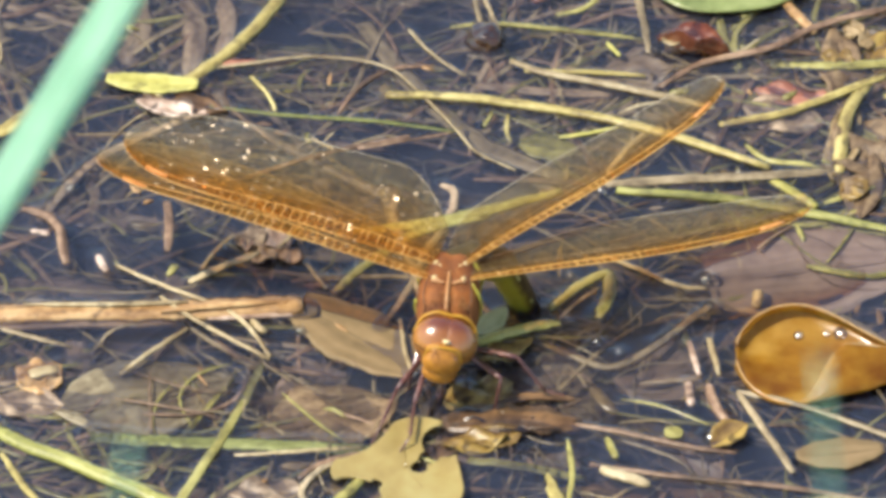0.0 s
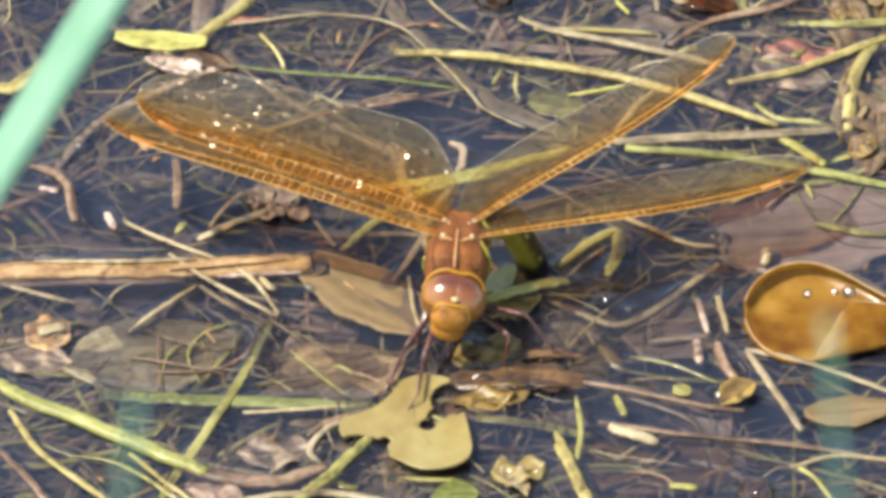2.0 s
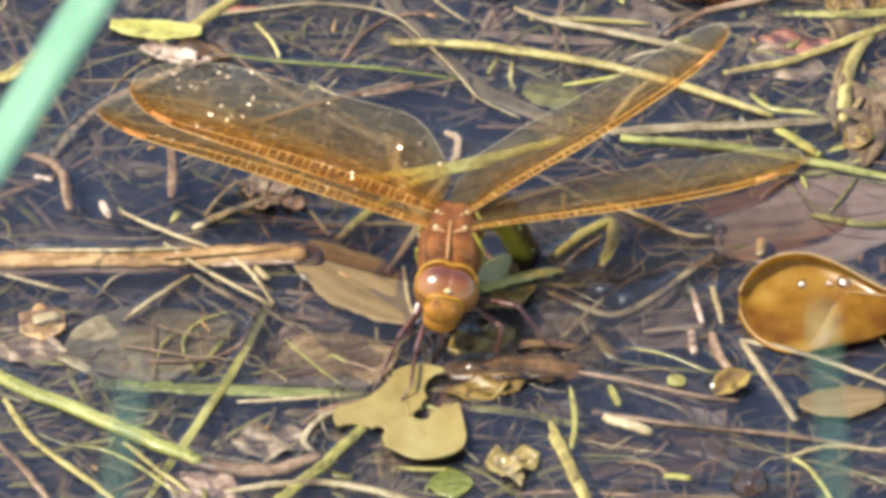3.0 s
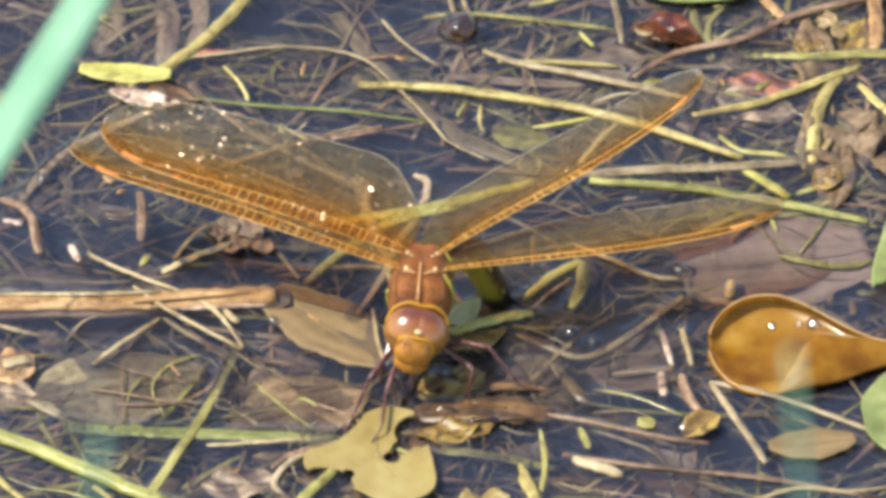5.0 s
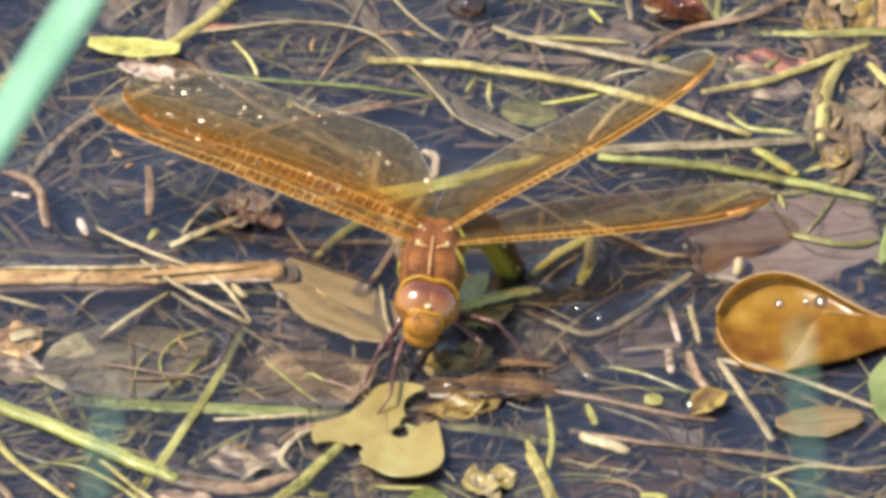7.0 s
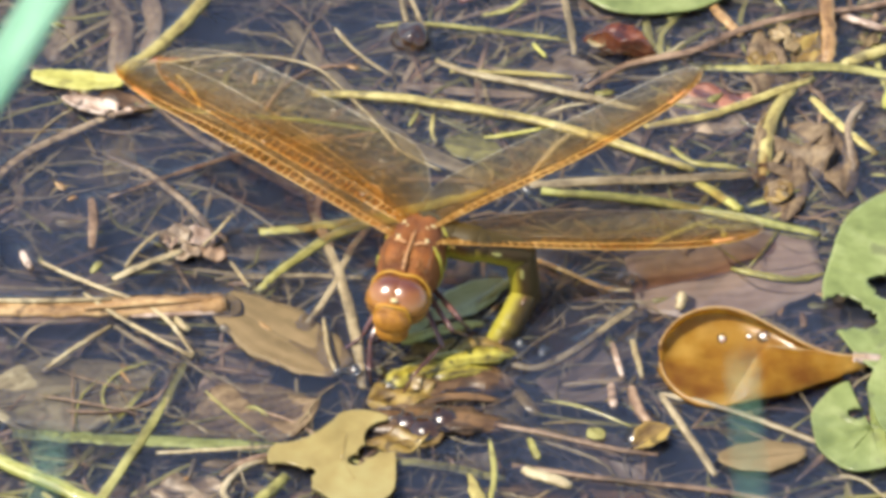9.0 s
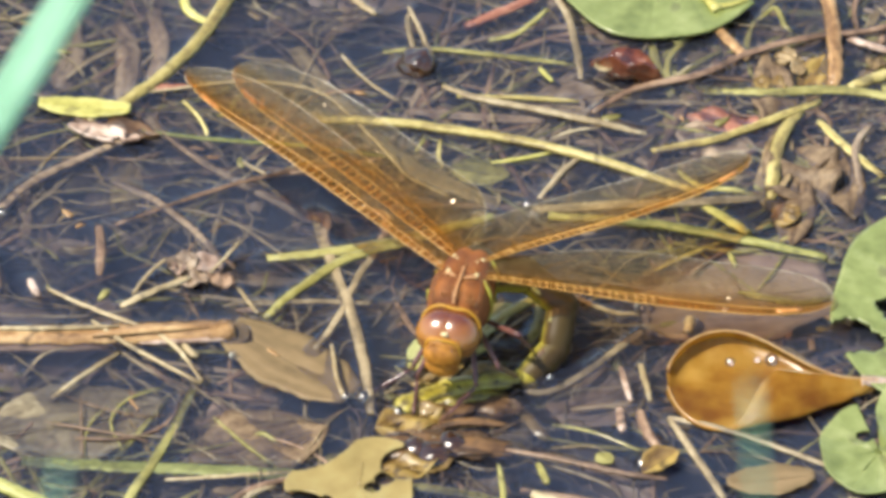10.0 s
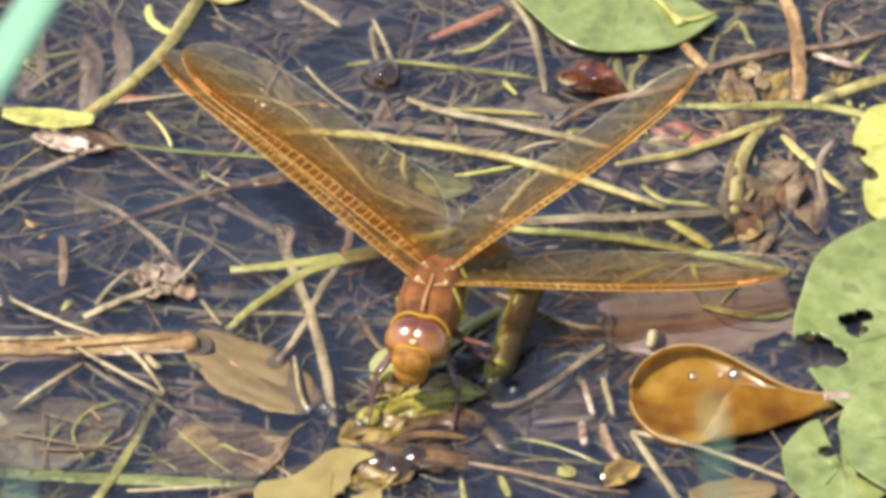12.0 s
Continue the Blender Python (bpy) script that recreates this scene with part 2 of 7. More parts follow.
def wing_film():
    """Wing skin: amber and half opaque between the two leading veins, clear and faintly smoky behind them, with facets that flash in the sun."""
    m, nodes, links = node_material("wing_film")
    nodes.remove(nodes["Principled BSDF"])
    co, across = nodes.new("ShaderNodeTexCoord"), nodes.new("ShaderNodeAttribute")
    across.attribute_name = "grain"
    sep = nodes.new("ShaderNodeSeparateXYZ")
    links.new(across.outputs["Vector"], sep.inputs[0])
    spread, band = nodes.new("ShaderNodeMapRange"), nodes.new("ShaderNodeMath")
    spread.inputs["To Min"].default_value, spread.inputs["To Max"].default_value = 0.55, 1.25
    links.new(sep.outputs["X"], spread.inputs["Value"])
    band.operation = "MULTIPLY"
    links.new(sep.outputs["Y"], band.inputs[0])
    links.new(spread.outputs[0], band.inputs[1])
    chord = band.outputs[0]
    clear, gloss, body = (nodes.new("ShaderNodeBsdf" + k) for k in ("Transparent", "Glossy", "Translucent"))
    dif = nodes.new("ShaderNodeBsdfDiffuse")
    links.new(ramp_node(nodes, links, chord, [(0.0, (0.76, 0.40, 0.12)), (0.15, (0.80, 0.48, 0.18)), (0.26, (0.86, 0.68, 0.42)), (0.55, (0.88, 0.80, 0.64)), (1.0, (0.92, 0.88, 0.80))]), clear.inputs[0])
    stain = ramp_node(nodes, links, chord, [(0.0, (0.62, 0.26, 0.04)), (0.22, (0.58, 0.30, 0.07)), (0.5, (0.48, 0.36, 0.16)), (1.0, (0.50, 0.47, 0.38))])
    links.new(stain, dif.inputs[0])
    links.new(stain, body.inputs[0])
    gloss.inputs["Roughness"].default_value = 0.22
    cell, geo, off, amp, tilt, unit = (nodes.new("ShaderNode" + k) for k in ("TexVoronoi", "NewGeometry", "VectorMath", "VectorMath", "VectorMath", "VectorMath"))
    cell.inputs["Scale"].default_value = 2300
    links.new(co.outputs["Object"], cell.inputs["Vector"])
    off.operation, off.inputs[1].default_value = "SUBTRACT", (0.5, 0.5, 0.5)
    links.new(cell.outputs["Color"], off.inputs[0])
    amp.operation, amp.inputs["Scale"].default_value = "SCALE", 0.80
    links.new(off.outputs[0], amp.inputs[0])
    tilt.operation, unit.operation = "ADD", "NORMALIZE"
    links.new(geo.outputs["Normal"], tilt.inputs[0])
    links.new(amp.outputs[0], tilt.inputs[1])
    links.new(tilt.outputs[0], unit.inputs[0])
    links.new(unit.outputs[0], gloss.inputs["Normal"])
    m1, m2, m3 = (nodes.new("ShaderNodeMixShader") for _ in range(3))
    m1.inputs[0].default_value = 0.5
    links.new(dif.outputs[0], m1.inputs[1])
    links.new(body.outputs[0], m1.inputs[2])
    smoke = nodes.new("ShaderNodeMath")
    smoke.operation = "MULTIPLY_ADD"
    links.new(noise_node(nodes, links, 260, 4.0), smoke.inputs[0])
    smoke.inputs[1].default_value = 0.16
    links.new(ramp_node(nodes, links, chord, [(0.0, (0.14,) * 3), (0.15, (0.11,) * 3), (0.30, (0.02,) * 3), (1.0, (0.0,) * 3)]), smoke.inputs[2])
    pane = nodes.new("ShaderNodeMath")
    pane.operation = "ADD"
    links.new(smoke.outputs[0], pane.inputs[0])
    links.new(ramp_node(nodes, links, cell.outputs["Color"], [(0.45, (0.0,) * 3), (0.75, (0.13,) * 3), (1.0, (0.32,) * 3)]), pane.inputs[1])
    links.new(pane.outputs[0], m2.inputs[0])
    links.new(clear.outputs[0], m2.inputs[1])
    links.new(m1.outputs[0], m2.inputs[2])
    fr, shine = nodes.new("ShaderNodeLayerWeight"), nodes.new("ShaderNodeMapRange")
    links.new(fr.outputs["Facing"], shine.inputs["Value"])
    shine.inputs["To Min"].default_value, shine.inputs["To Max"].default_value = 0.02, 0.08
    wet, dry = nodes.new("ShaderNodeMath"), ramp_node(nodes, links, noise_node(nodes, links, 100, 2.0), [(0.50, (0.08,) * 3), (0.58, (1.0,) * 3)])
    wet.operation = "MULTIPLY"
    links.new(shine.outputs[0], wet.inputs[0])
    links.new(dry, wet.inputs[1])
    links.new(wet.outputs[0], m3.inputs[0])
    gloss.inputs["Color"].default_value = (1.0, 0.82, 0.62, 1)
    links.new(m2.outputs[0], m3.inputs[1])
    links.new(gloss.outputs[0], m3.inputs[2])
    links.new(m3.outputs[0], nodes["Material Output"].inputs[0])
    return m


FILM = wing_film()


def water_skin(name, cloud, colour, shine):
    """Pond water: clear with a little suspended silt, whose colour also holds the bluish haze of reflected sky; shine:
    the mirror of its surface.
    """
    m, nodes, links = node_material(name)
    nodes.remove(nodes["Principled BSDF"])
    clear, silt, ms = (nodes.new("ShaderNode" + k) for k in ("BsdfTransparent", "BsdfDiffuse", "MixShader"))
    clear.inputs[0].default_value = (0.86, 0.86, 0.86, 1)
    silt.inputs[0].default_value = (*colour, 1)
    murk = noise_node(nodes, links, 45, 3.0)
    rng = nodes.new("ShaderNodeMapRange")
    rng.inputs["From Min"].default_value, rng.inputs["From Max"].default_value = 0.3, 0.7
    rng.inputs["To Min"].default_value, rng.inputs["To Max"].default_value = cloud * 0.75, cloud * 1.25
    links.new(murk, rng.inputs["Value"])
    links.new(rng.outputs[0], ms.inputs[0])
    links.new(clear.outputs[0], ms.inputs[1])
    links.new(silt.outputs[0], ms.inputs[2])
    out = ms
    if shine:
        gloss, out, fr, bp = (nodes.new("ShaderNode" + k) for k in ("BsdfGlossy", "MixShader", "Fresnel", "Bump"))
        gloss.inputs["Roughness"].default_value = 0.05
        fr.inputs[0].default_value = 1.5
        bp.inputs["Strength"].default_value, bp.inputs["Distance"].default_value = 0.45, 0.001
        links.new(noise_node(nodes, links, 90, 3.0), bp.inputs["Height"])
        for node in (gloss, fr):
            links.new(bp.outputs[0], node.inputs["Normal"])
        links.new(fr.outputs[0], out.inputs[0])
        links.new(ms.outputs[0], out.inputs[1])
        links.new(gloss.outputs[0], out.inputs[2])
    links.new(out.outputs[0], nodes["Material Output"].inputs[0])
    return m


# the blue in these silt colours is painted haze of the reflected sky
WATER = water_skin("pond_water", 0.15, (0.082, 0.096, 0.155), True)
THIN_SILT_HAZE = water_skin("thin_silt_sky_haze", 0.16, (0.066, 0.075, 0.115), False)
SILT_HAZE = water_skin("silt_sky_haze", 0.34, (0.04, 0.046, 0.074), False)
MUD = plant("pond_mud", (0.008, 0.008, 0.012), (0.018, 0.017, 0.02), (0.035, 0.03, 0.03), 0.7, 300, 60, 0.8)


# ---- building blocks ----
WET_LINES = []

def smooth_line(points, steps):
    """A smooth line through the points (Catmull-Rom), as vectors in metres from millimetres."""
    p = [Vector(q) * MM for q in points]
    p = [p[0] * 2 - p[1], *p, p[-1] * 2 - p[-2]]
    out = []
    for i in range(1, len(p) - 2):
        for k in range(steps):
            t = k / steps
            a, b, c, d = p[i - 1:i + 3]
            out.append(0.5 * (2 * b + (c - a) * t + (2 * a - 5 * b + 4 * c - d) * t * t + (3 * b - a - 3 * c + d) * t ** 3))
    return out + [p[-2]]


def add_rod(bm, line, width, height, sides=8, wobble=0.0, taper=(1.0, 1.0), seed=0):
    """A rod of oval section along the line into bm: width across, height up, both in millimetres; taper: factors at its two ends."""
    rng = random.Random(seed)
    rings = []
    n = len(line)
    grain = bm.verts.layers.float_vector.get("grain") or bm.verts.layers.float_vector.new("grain")
    run, shift = 0.0, rng.uniform(0, 9)
    for i, q in enumerate(line):
        ahead = (line[min(i + 1, n - 1)] - line[max(i - 1, 0)]).normalized()
        side = ahead.cross(Vector((0, 0, 1)))
        side = side.normalized() if side.length > 1e-4 else Vector((1, 0, 0))
        up = side.cross(ahead)
        s = i / (n - 1)
        f = (taper[0] + (1 - taper[0]) * min(1, s * 5)) * (taper[1] + (1 - taper[1]) * min(1, (1 - s) * 5)) * (1 + rng.uniform(-wobble, wobble))
        rings.append([bm.verts.new(q + side * (math.cos(a) * width * f * MM / 2) + up * (math.sin(a) * height * f * MM / 2))
                      for a in (math.tau * k / sides for k in range(sides))])
        run += (q - line[i - 1]).length if i else 0
        for k, v in enumerate(rings[-1]):
            v[grain] = (run + shift, abs(k - sides / 2) * width * MM * 1.5 / sides, shift)
    for a, b in zip(rings, rings[1:]):
        for k in range(sides):
            bm.faces.new((a[k], a[(k + 1) % sides], b[(k + 1) % sides], b[k]))
    bm.faces.new(rings[0][::-1])
    bm.faces.new(rings[-1])


def add_ball(bm, centre, radii, segs=20, rings=14, turn=None):
    m = Matrix.Translation(Vector(centre) * MM) @ (turn or Matrix()) @ Matrix.Diagonal((*(r * MM for r in radii), 1))
    return bmesh.ops.create_uvsphere(bm, u_segments=segs, v_segments=rings, radius=1.0, matrix=m)["verts"]


def finish(name, bm, material, smooth=True):
    bmesh.ops.recalc_face_normals(bm, faces=bm.faces)
    me = bpy.data.meshes.new(name)
    bm.to_mesh(me)
    bm.free()
    for f in me.polygons:
        f.use_smooth = smooth
    me.materials.append(material)
    return me


def part(name, bm, material, parent, label="", smooth=True):
    ob = new(name, finish(name, bm, material, smooth))
    ob.parent = parent
    return tagged(ob, label)


def thing(name, bm, material, label, category, group="", kind="", smooth=True):
    return tagged(new(name, finish(name, bm, material, smooth)), label, category, group, kind)


def rod(name, points, width, material, label, category="stem", height=None, steps=6, wobble=0.06, taper=(0.8, 0.7), group="floating stems", sides=8):
    rng = random.Random(len(bpy.data.objects))
    line = smooth_line(points, steps)
    for q in line:
        q += Vector((rng.uniform(-1, 1), rng.uniform(-1, 1), rng.uniform(-0.4, 0.4))) * width * 0.07 * MM
    WET_LINES.append((line, width / 2))
    bm = bmesh.new()
    add_rod(bm, line, width, height or width * 0.62, sides, wobble, taper, seed=len(bpy.data.objects))
    return thing(name, bm, material, label, category, group)


def leaf_mesh(length, width, shape=1.0, curl=0.0, cup=0.0, thick=0.25, nx=22, ny=10, ruffle=0.0, bites=(), seed=0, blunt=0.0, rib=0.25):
    """A leaf from its stalk end (0, 0) along +x, in millimetres. shape below 1 is broad towards the stalk, above 1 towards the tip; curl lifts
    the ends, cup the margins; bites: (x, y, radius) holes gnawed through."""
    rng = random.Random(seed)
    wave = [rng.uniform(0, 6.3) for _ in range(6)]
    bm = bmesh.new()

    def place(s, t, top):
        half = width / 2 * max(0.02, math.sin(math.pi * min(1.0, blunt + (1 - 2 * blunt) * s ** shape)) ** 0.75)
        half *= 1 + 0.05 * math.sin(s * 17 + wave[0]) + 0.03 * math.sin(s * 41 + wave[1])
        x, y = s * length, t * half
        z = curl * (2 * s - 1) ** 2 + cup * t * t * half / (width / 2) + ruffle * math.sin(s * 9 + wave[2]) * t + ruffle * 0.6 * math.sin(s * 14 + t * 3 + wave[3])
        z -= rib * math.exp(-(t / 0.12) ** 2) * min(1, width / 8)
        return Vector((x, y, z + (thick / 2 if top else -thick / 2))) * MM

    grain = bm.verts.layers.float_vector.new("grain")
    layers = [[[bm.verts.new(place(i / nx, 2 * j / ny - 1, top)) for j in range(ny + 1)] for i in range(nx + 1)] for top in (True, False)]
    for lay in layers:
        for i, row in enumerate(lay):
            for j, v in enumerate(row):
                v[grain] = (i / nx * length * 0.7 * MM, (2 * j / ny - 1) * width * 0.22 * MM + seed, wave[4])

    def gone(i, j):
        p = place((i + 0.5) / nx, 2 * (j + 0.5) / ny - 1, True) / MM
        return any((p.x - x) ** 2 + (p.y - y) ** 2 < r * r for x, y, r in bites)

    keep = {(i, j) for i in range(nx) for j in range(ny) if not gone(i, j)}
    for i, j in keep:
        for lay in layers:
            bm.faces.new((lay[i][j], lay[i + 1][j], lay[i + 1][j + 1], lay[i][j + 1]))
        for (di, dj), (a, b) in (((-1, 0), ((0, 0), (0, 1))), ((1, 0), ((1, 0), (1, 1))), ((0, -1), ((0, 0), (1, 0))), ((0, 1), ((0, 1), (1, 1)))):
            if (i + di, j + dj) not in keep:
                bm.faces.new((layers[0][i + a[0]][j + a[1]], layers[0][i + b[0]][j + b[1]], layers[1][i + b[0]][j + b[1]], layers[1][i + a[0]][j + a[1]]))
    bmesh.ops.delete(bm, geom=[v for v in bm.verts if not v.link_faces], context="VERTS")
    return bm


def leaf(name, stalk, tip, width, material, label, category="leaf", tilt=0.0, group="floating leaves", **shape):
    """A leaf laid from stalk to tip (millimetres), rolled by tilt degrees about its midrib."""
    a, b = Vector(stalk) * MM, Vector(tip) * MM
    x = (b - a).normalized()
    y = Vector((0, 0, 1)).cross(x).normalized()
    m = Matrix.Translation(a) @ Matrix((x, y, x.cross(y))).transposed().to_4x4() @ pose(0, 0, 0, tilt)
    ob = thing(name, leaf_mesh((b - a).length / MM, width, seed=len(bpy.data.objects), **shape), material, label, category, group)
    ob.matrix_world = m
    if width >= 4 and not shape.get("bites") and shape.get("rib", 0.25) > 0.1:
        n, bm = (b - a).length / MM, bmesh.new()
        curl, thick = shape.get("curl", 0.0), shape.get("thick", 0.25)
        add_rod(bm, [Vector((n * s, 0, curl * (2 * s - 1) ** 2 + thick / 2 - 0.22)) * MM for s in (k / 12 for k in range(13))], width * 0.05, 0.3, 6, 0.1, (1.4, 0.4))
        part("midrib", bm, material, ob)
    return ob


# ---- setting: mud bed and water ----
def sheet(name, size, cells, z, bumpy, material, label):
    bm = bmesh.new()
    bmesh.ops.create_grid(bm, x_segments=cells, y_segments=cells, size=size)
    for v in bm.verts:
        v.co.z = z + (bumpy * noise.noise(v.co * 30) if max(abs(v.co.x), abs(v.co.y)) < 2 else 0)
    return thing(name, bm, material, label, "setting", kind="structure")


sheet("ground", 600, 60, -0.035, 0.0, MUD, "dark soft mud bed of a shallow pond")
# sheets of silt that also veil the depths with painted bluish sky haze
sheet("water_haze_upper", 600, 2, -0.0016, 0.0, THIN_SILT_HAZE, "thin silt just below the surface, coloured with bluish sky haze")
sheet("water_haze_middle", 600, 2, -0.0040, 0.0, SILT_HAZE, "cloudy silt below the surface, coloured with bluish sky haze")
sheet("water_haze_lower", 600, 2, -0.0085, 0.0, SILT_HAZE, "cloudy silt above the mud, coloured with bluish sky haze")

# ---- stems and blades ----
rod("straw", ((-8.1, 32.8, 1.0), (2.3, 32.0, 1.2), (15.9, 29.5, 1.0), (30.2, 24.7, 1.0), (46.0, 16.6, 1.0)), 1.6, STRAW, "long bright yellow straw floating on the water", wobble=0.04)
rod("straw", ((45.6, 15.5, 0.2), (49.1, 11.8, 0.6), (52.4, 8.1, 1.0)), 1.6, LEMON, "short broken yellow straw beside a grey blade", wobble=0.04)
rod("water_weed", ((24.5, 11.9, 0.8), (39.6, 9.8, 1.0), (52.2, 6.6, 0.8), (63.3, 3.5, 0.3)), 1.6, GREEN, "smooth green water-plant stem afloat")
rod("water_weed", ((-15.1, 3.0, 0.2), (-3.2, 4.8, 0.4), (6.3, 7.8, 0.6), (16.6, 12.0, 0.4)), 2.0, OLIVE, "thick olive stem lying behind the insect")
rod("dead_reed", ((22.2, 13.5, 0.5), (31.7, 14.1, 0.9), (42.8, 14.9, 0.9), (54.8, 16.5, 0.4)), 1.9, GREY, "wet grey dead reed blade at the surface", height=0.5)
rod("dead_reed", ((-11.4, 51.1, -1.0), (-4.5, 37.3, -0.6), (3.9, 25.2, -0.5), (10.3, 20.0, -0.3), (17.4, 16.0, -0.3)), 3.2, GREY, "broad grey ribbon of dead leaf just sunken", height=0.4, wobble=0.04)
rod("straw", ((-34.5, 38.7, 0.6), (-26.5, 40.2, 0.8), (-17.7, 41.3, 1.0), (-8.1, 39.0, 1.0), (-2.5, 32.0, 1.0), (2.0, 24.9, 1.0), (4.7, 20.4, 0.8), (10.3, 16.7, 0.4)), 0.55, PALE, "thin curved pale yellow strand across a ribbon")
rod("water_weed", ((-32.9, 31.1, 0.2), (-22.4, 29.0, 0.3), (-9.7, 27.6, 0.4), (2.3, 25.3, 0.3)), 0.75, DEEP, "thin dark green stem at the surface")
rod("twig", ((-36.4, 10.4, 0.1), (-23.8, 17.2, 0.4), (-14.3, 21.2, 0.5), (-4.7, 24.0, 0.5), (-12.0, 21.6, 0.4), (2.3, 25.4, 0.2)), 0.85, BROWN, "long thin brown stalk lying flat")
rod("water_weed", ((-40.8, 33.1, 0.1), (-32.1, 40.5, 0.7), (-25.1, 50.7, 1.0), (-20.4, 62.2, 1.0), (-18.7, 70.2, 0.8)), 2.1, STRAW, "thick yellow-olive stem bent upward at one end")
rod("water_weed", ((-62.5, -38.2, 0.3), (-59.2, -41.9, 0.8), (-49.8, -47.9, 1.2), (-39.6, -54.5, 1.2), (-33.3, -57.8, 1.0)), 2.4, GREEN, "fat yellow-green stem with a brown rotten end", wobble=0.04)
rod("water_weed", ((-36.5, -56.2, 0.4), (-30.2, -59.0, 0.6), (-23.3, -59.3, 0.5), (-17.1, -55.9, 0.2)), 2.6, BROWN, "soft brown rotten end of a stem")
rod("dead_reed", ((-48.4, -40.5, 0.1), (-40.6, -41.7, 0.5), (-27.3, -42.7, 0.6), (-15.6, -43.1, 0.4), (-9.4, -43.1, -0.2)), 2.6, DULLGREEN, "dull green blade lying at the water surface", height=0.6)
rod("dead_reed", ((-28.8, -44.6, 0.3), (-18.7, -44.1, 0.7), (-10.9, -42.9, 0.3)), 0.7, PALE, "pale dry straw beside a green blade")
rod("dead_reed", ((-25.3, -24.6, -0.5), (-27.6, -33.3, 0.2), (-31.2, -43.4, 0.9), (-36.5, -55.1, 0.5), (-41.0, -65.4, 0.2)), 1.5, OLIVE, "flat olive blade crossing over a green one", height=0.5)
rod("pale_straw", ((-45.7, -4.4, 0.8), (-39.5, -8.9, 1.1), (-31.5, -13.9, 1.4), (-27.5, -18.0, 1.6), (-23.9, -24.6, 1.2)), 0.75, PALE, "thin pale dry straw lying over a reed")
rod("pale_straw", ((-39.4, -11.9, 1.4), (-33.8, -18.0, 1.8), (-24.0, -25.0, 1.0)), 0.75, PALE, "thin pale dry straw lying over a reed")
reed = rod("tan_reed", ((-67.7, -14.7, 0.2), (-53.5, -14.5, 0.5), (-37.8, -14.3, 0.7), (-26.0, -13.8, 0.9), (-19.9, -13.6, 1.0)), 3.9, TAN, "broken tan reed with a ragged cut end", height=2.2, taper=(1, 0.9), wobble=0.1)
for pts, wide, shade in ((((-58.3, -13.9, 1.6), (-45.7, -14.2, 1.9), (-35.5, -13.7, 1.9)), 0.9, PALE), (((-39.4, -15.6, 1.8), (-29.2, -14.5, 2.1), (-19.6, -13.1, 1.8)), 1.2, TAN), (((-33.1, -16.2, 0.9), (-26.0, -15.9, 1.1), (-19.2, -14.9, 0.8)), 1.0, BARK)):
    fibre = bmesh.new()
    add_rod(fibre, smooth_line(pts, 6), wide, wide * 0.6, 6, 0.15, (0.4, 0.5), 9)
    part("fibre", fibre, shade, reed, "loose split fibre")
rod("brown_reed", ((-67.7, -16.8, -0.3), (-51.2, -16.1, 0.0), (-37.0, -16.0, 0.1)), 2.4, BROWN, "sunken brown reed under a tan one", height=0.8)
rod("twig", ((-27.2, 37.4, 0.6), (-25.2, 33.8, 0.9), (-24.1, 31.3, 0.7), (-23.7, 29.9, 0.2)), 0.6, STRAW, "small bent yellow stalk floating in pond debris")
rod("water_weed", ((14.9, -13.6, 0.2), (18.9, -8.8, 0.6), (23.2, -5.8, 0.8)), 1.6, OLIVE, "split olive stem, one arm")
rod("water_weed", ((23.3, -6.0, 0.8), (23.1, -10.8, 0.7), (21.6, -15.4, 0.3)), 1.9, OLIVE, "split olive stem with a blunt end", height=0.8)
rod("thin_straw", ((15.7, -16.3, 0.2), (18.0, -12.9, 0.4), (21.6, -9.1, 0.5)), 0.5, PALE, "thin straw beside a split stem")
rod("twig", ((22.4, -1.8, 0.4), (27.5, -5.4, 0.8), (33.0, -8.6, 0.5), (37.0, -8.9, 0.2)), 0.8, PALE, "pale grey stalk lying over dark water")
rod("water_weed", ((12.5, -17.3, -2.0), (22.7, -24.1, -1.2), (29.0, -21.0, -0.4), (33.7, -16.6, 0.3), (37.3, -12.8, 0.4)), 1.3, GREY, "sunken curved stem rising to the surface")
rod("yellow_shoot", ((4.8, -21.0, 0.6), (8.2, -19.7, 1.0), (12.9, -17.7, 0.8), (16.4, -16.3, 0.2)), 1.8, LEMON, "yellow-green shoot at the water line")
rod("twig", ((18.3, -38.0, 0.2), (25.7, -40.3, 0.6), (35.0, -43.6, 0.7), (40.4, -44.2, 0.4)), 0.9, BROWN, "long brown stalk afloat floating in pond debris")
rod("twig", ((20.2, -46.4, 0.2), (31.0, -49.2, 0.6), (46.5, -51.8, 0.8), (63.5, -55.6, 0.4)), 0.9, BROWN, "long brown stalk afloat floating in pond debris")
rod("twig", ((40.6, -31.1, 0.3), (48.4, -34.1, 0.8), (56.1, -38.1, 0.8), (65.4, -43.0, 0.4)), 1.0, GREY, "pale stalk passing under a curled leaf")
rod("twig", ((41.0, -31.6, 0.3), (44.4, -39.9, 0.8), (48.2, -48.3, 0.4)), 1.2, GREY, "grey-brown forked stalk floating in pond debris")
rod("low_straw", ((46.5, -56.2, 0.5), (52.7, -54.0, 0.7), (59.5, -54.6, 0.6), (65.1, -53.2, 0.2)), 0.8, PALE, "curved pale straw floating in pond debris")
rod("low_straw", ((47.3, -55.7, 0.3), (50.3, -59.3, 0.6), (54.0, -67.7, 0.3)), 0.8, OLIVE, "curved olive straw floating in pond debris")
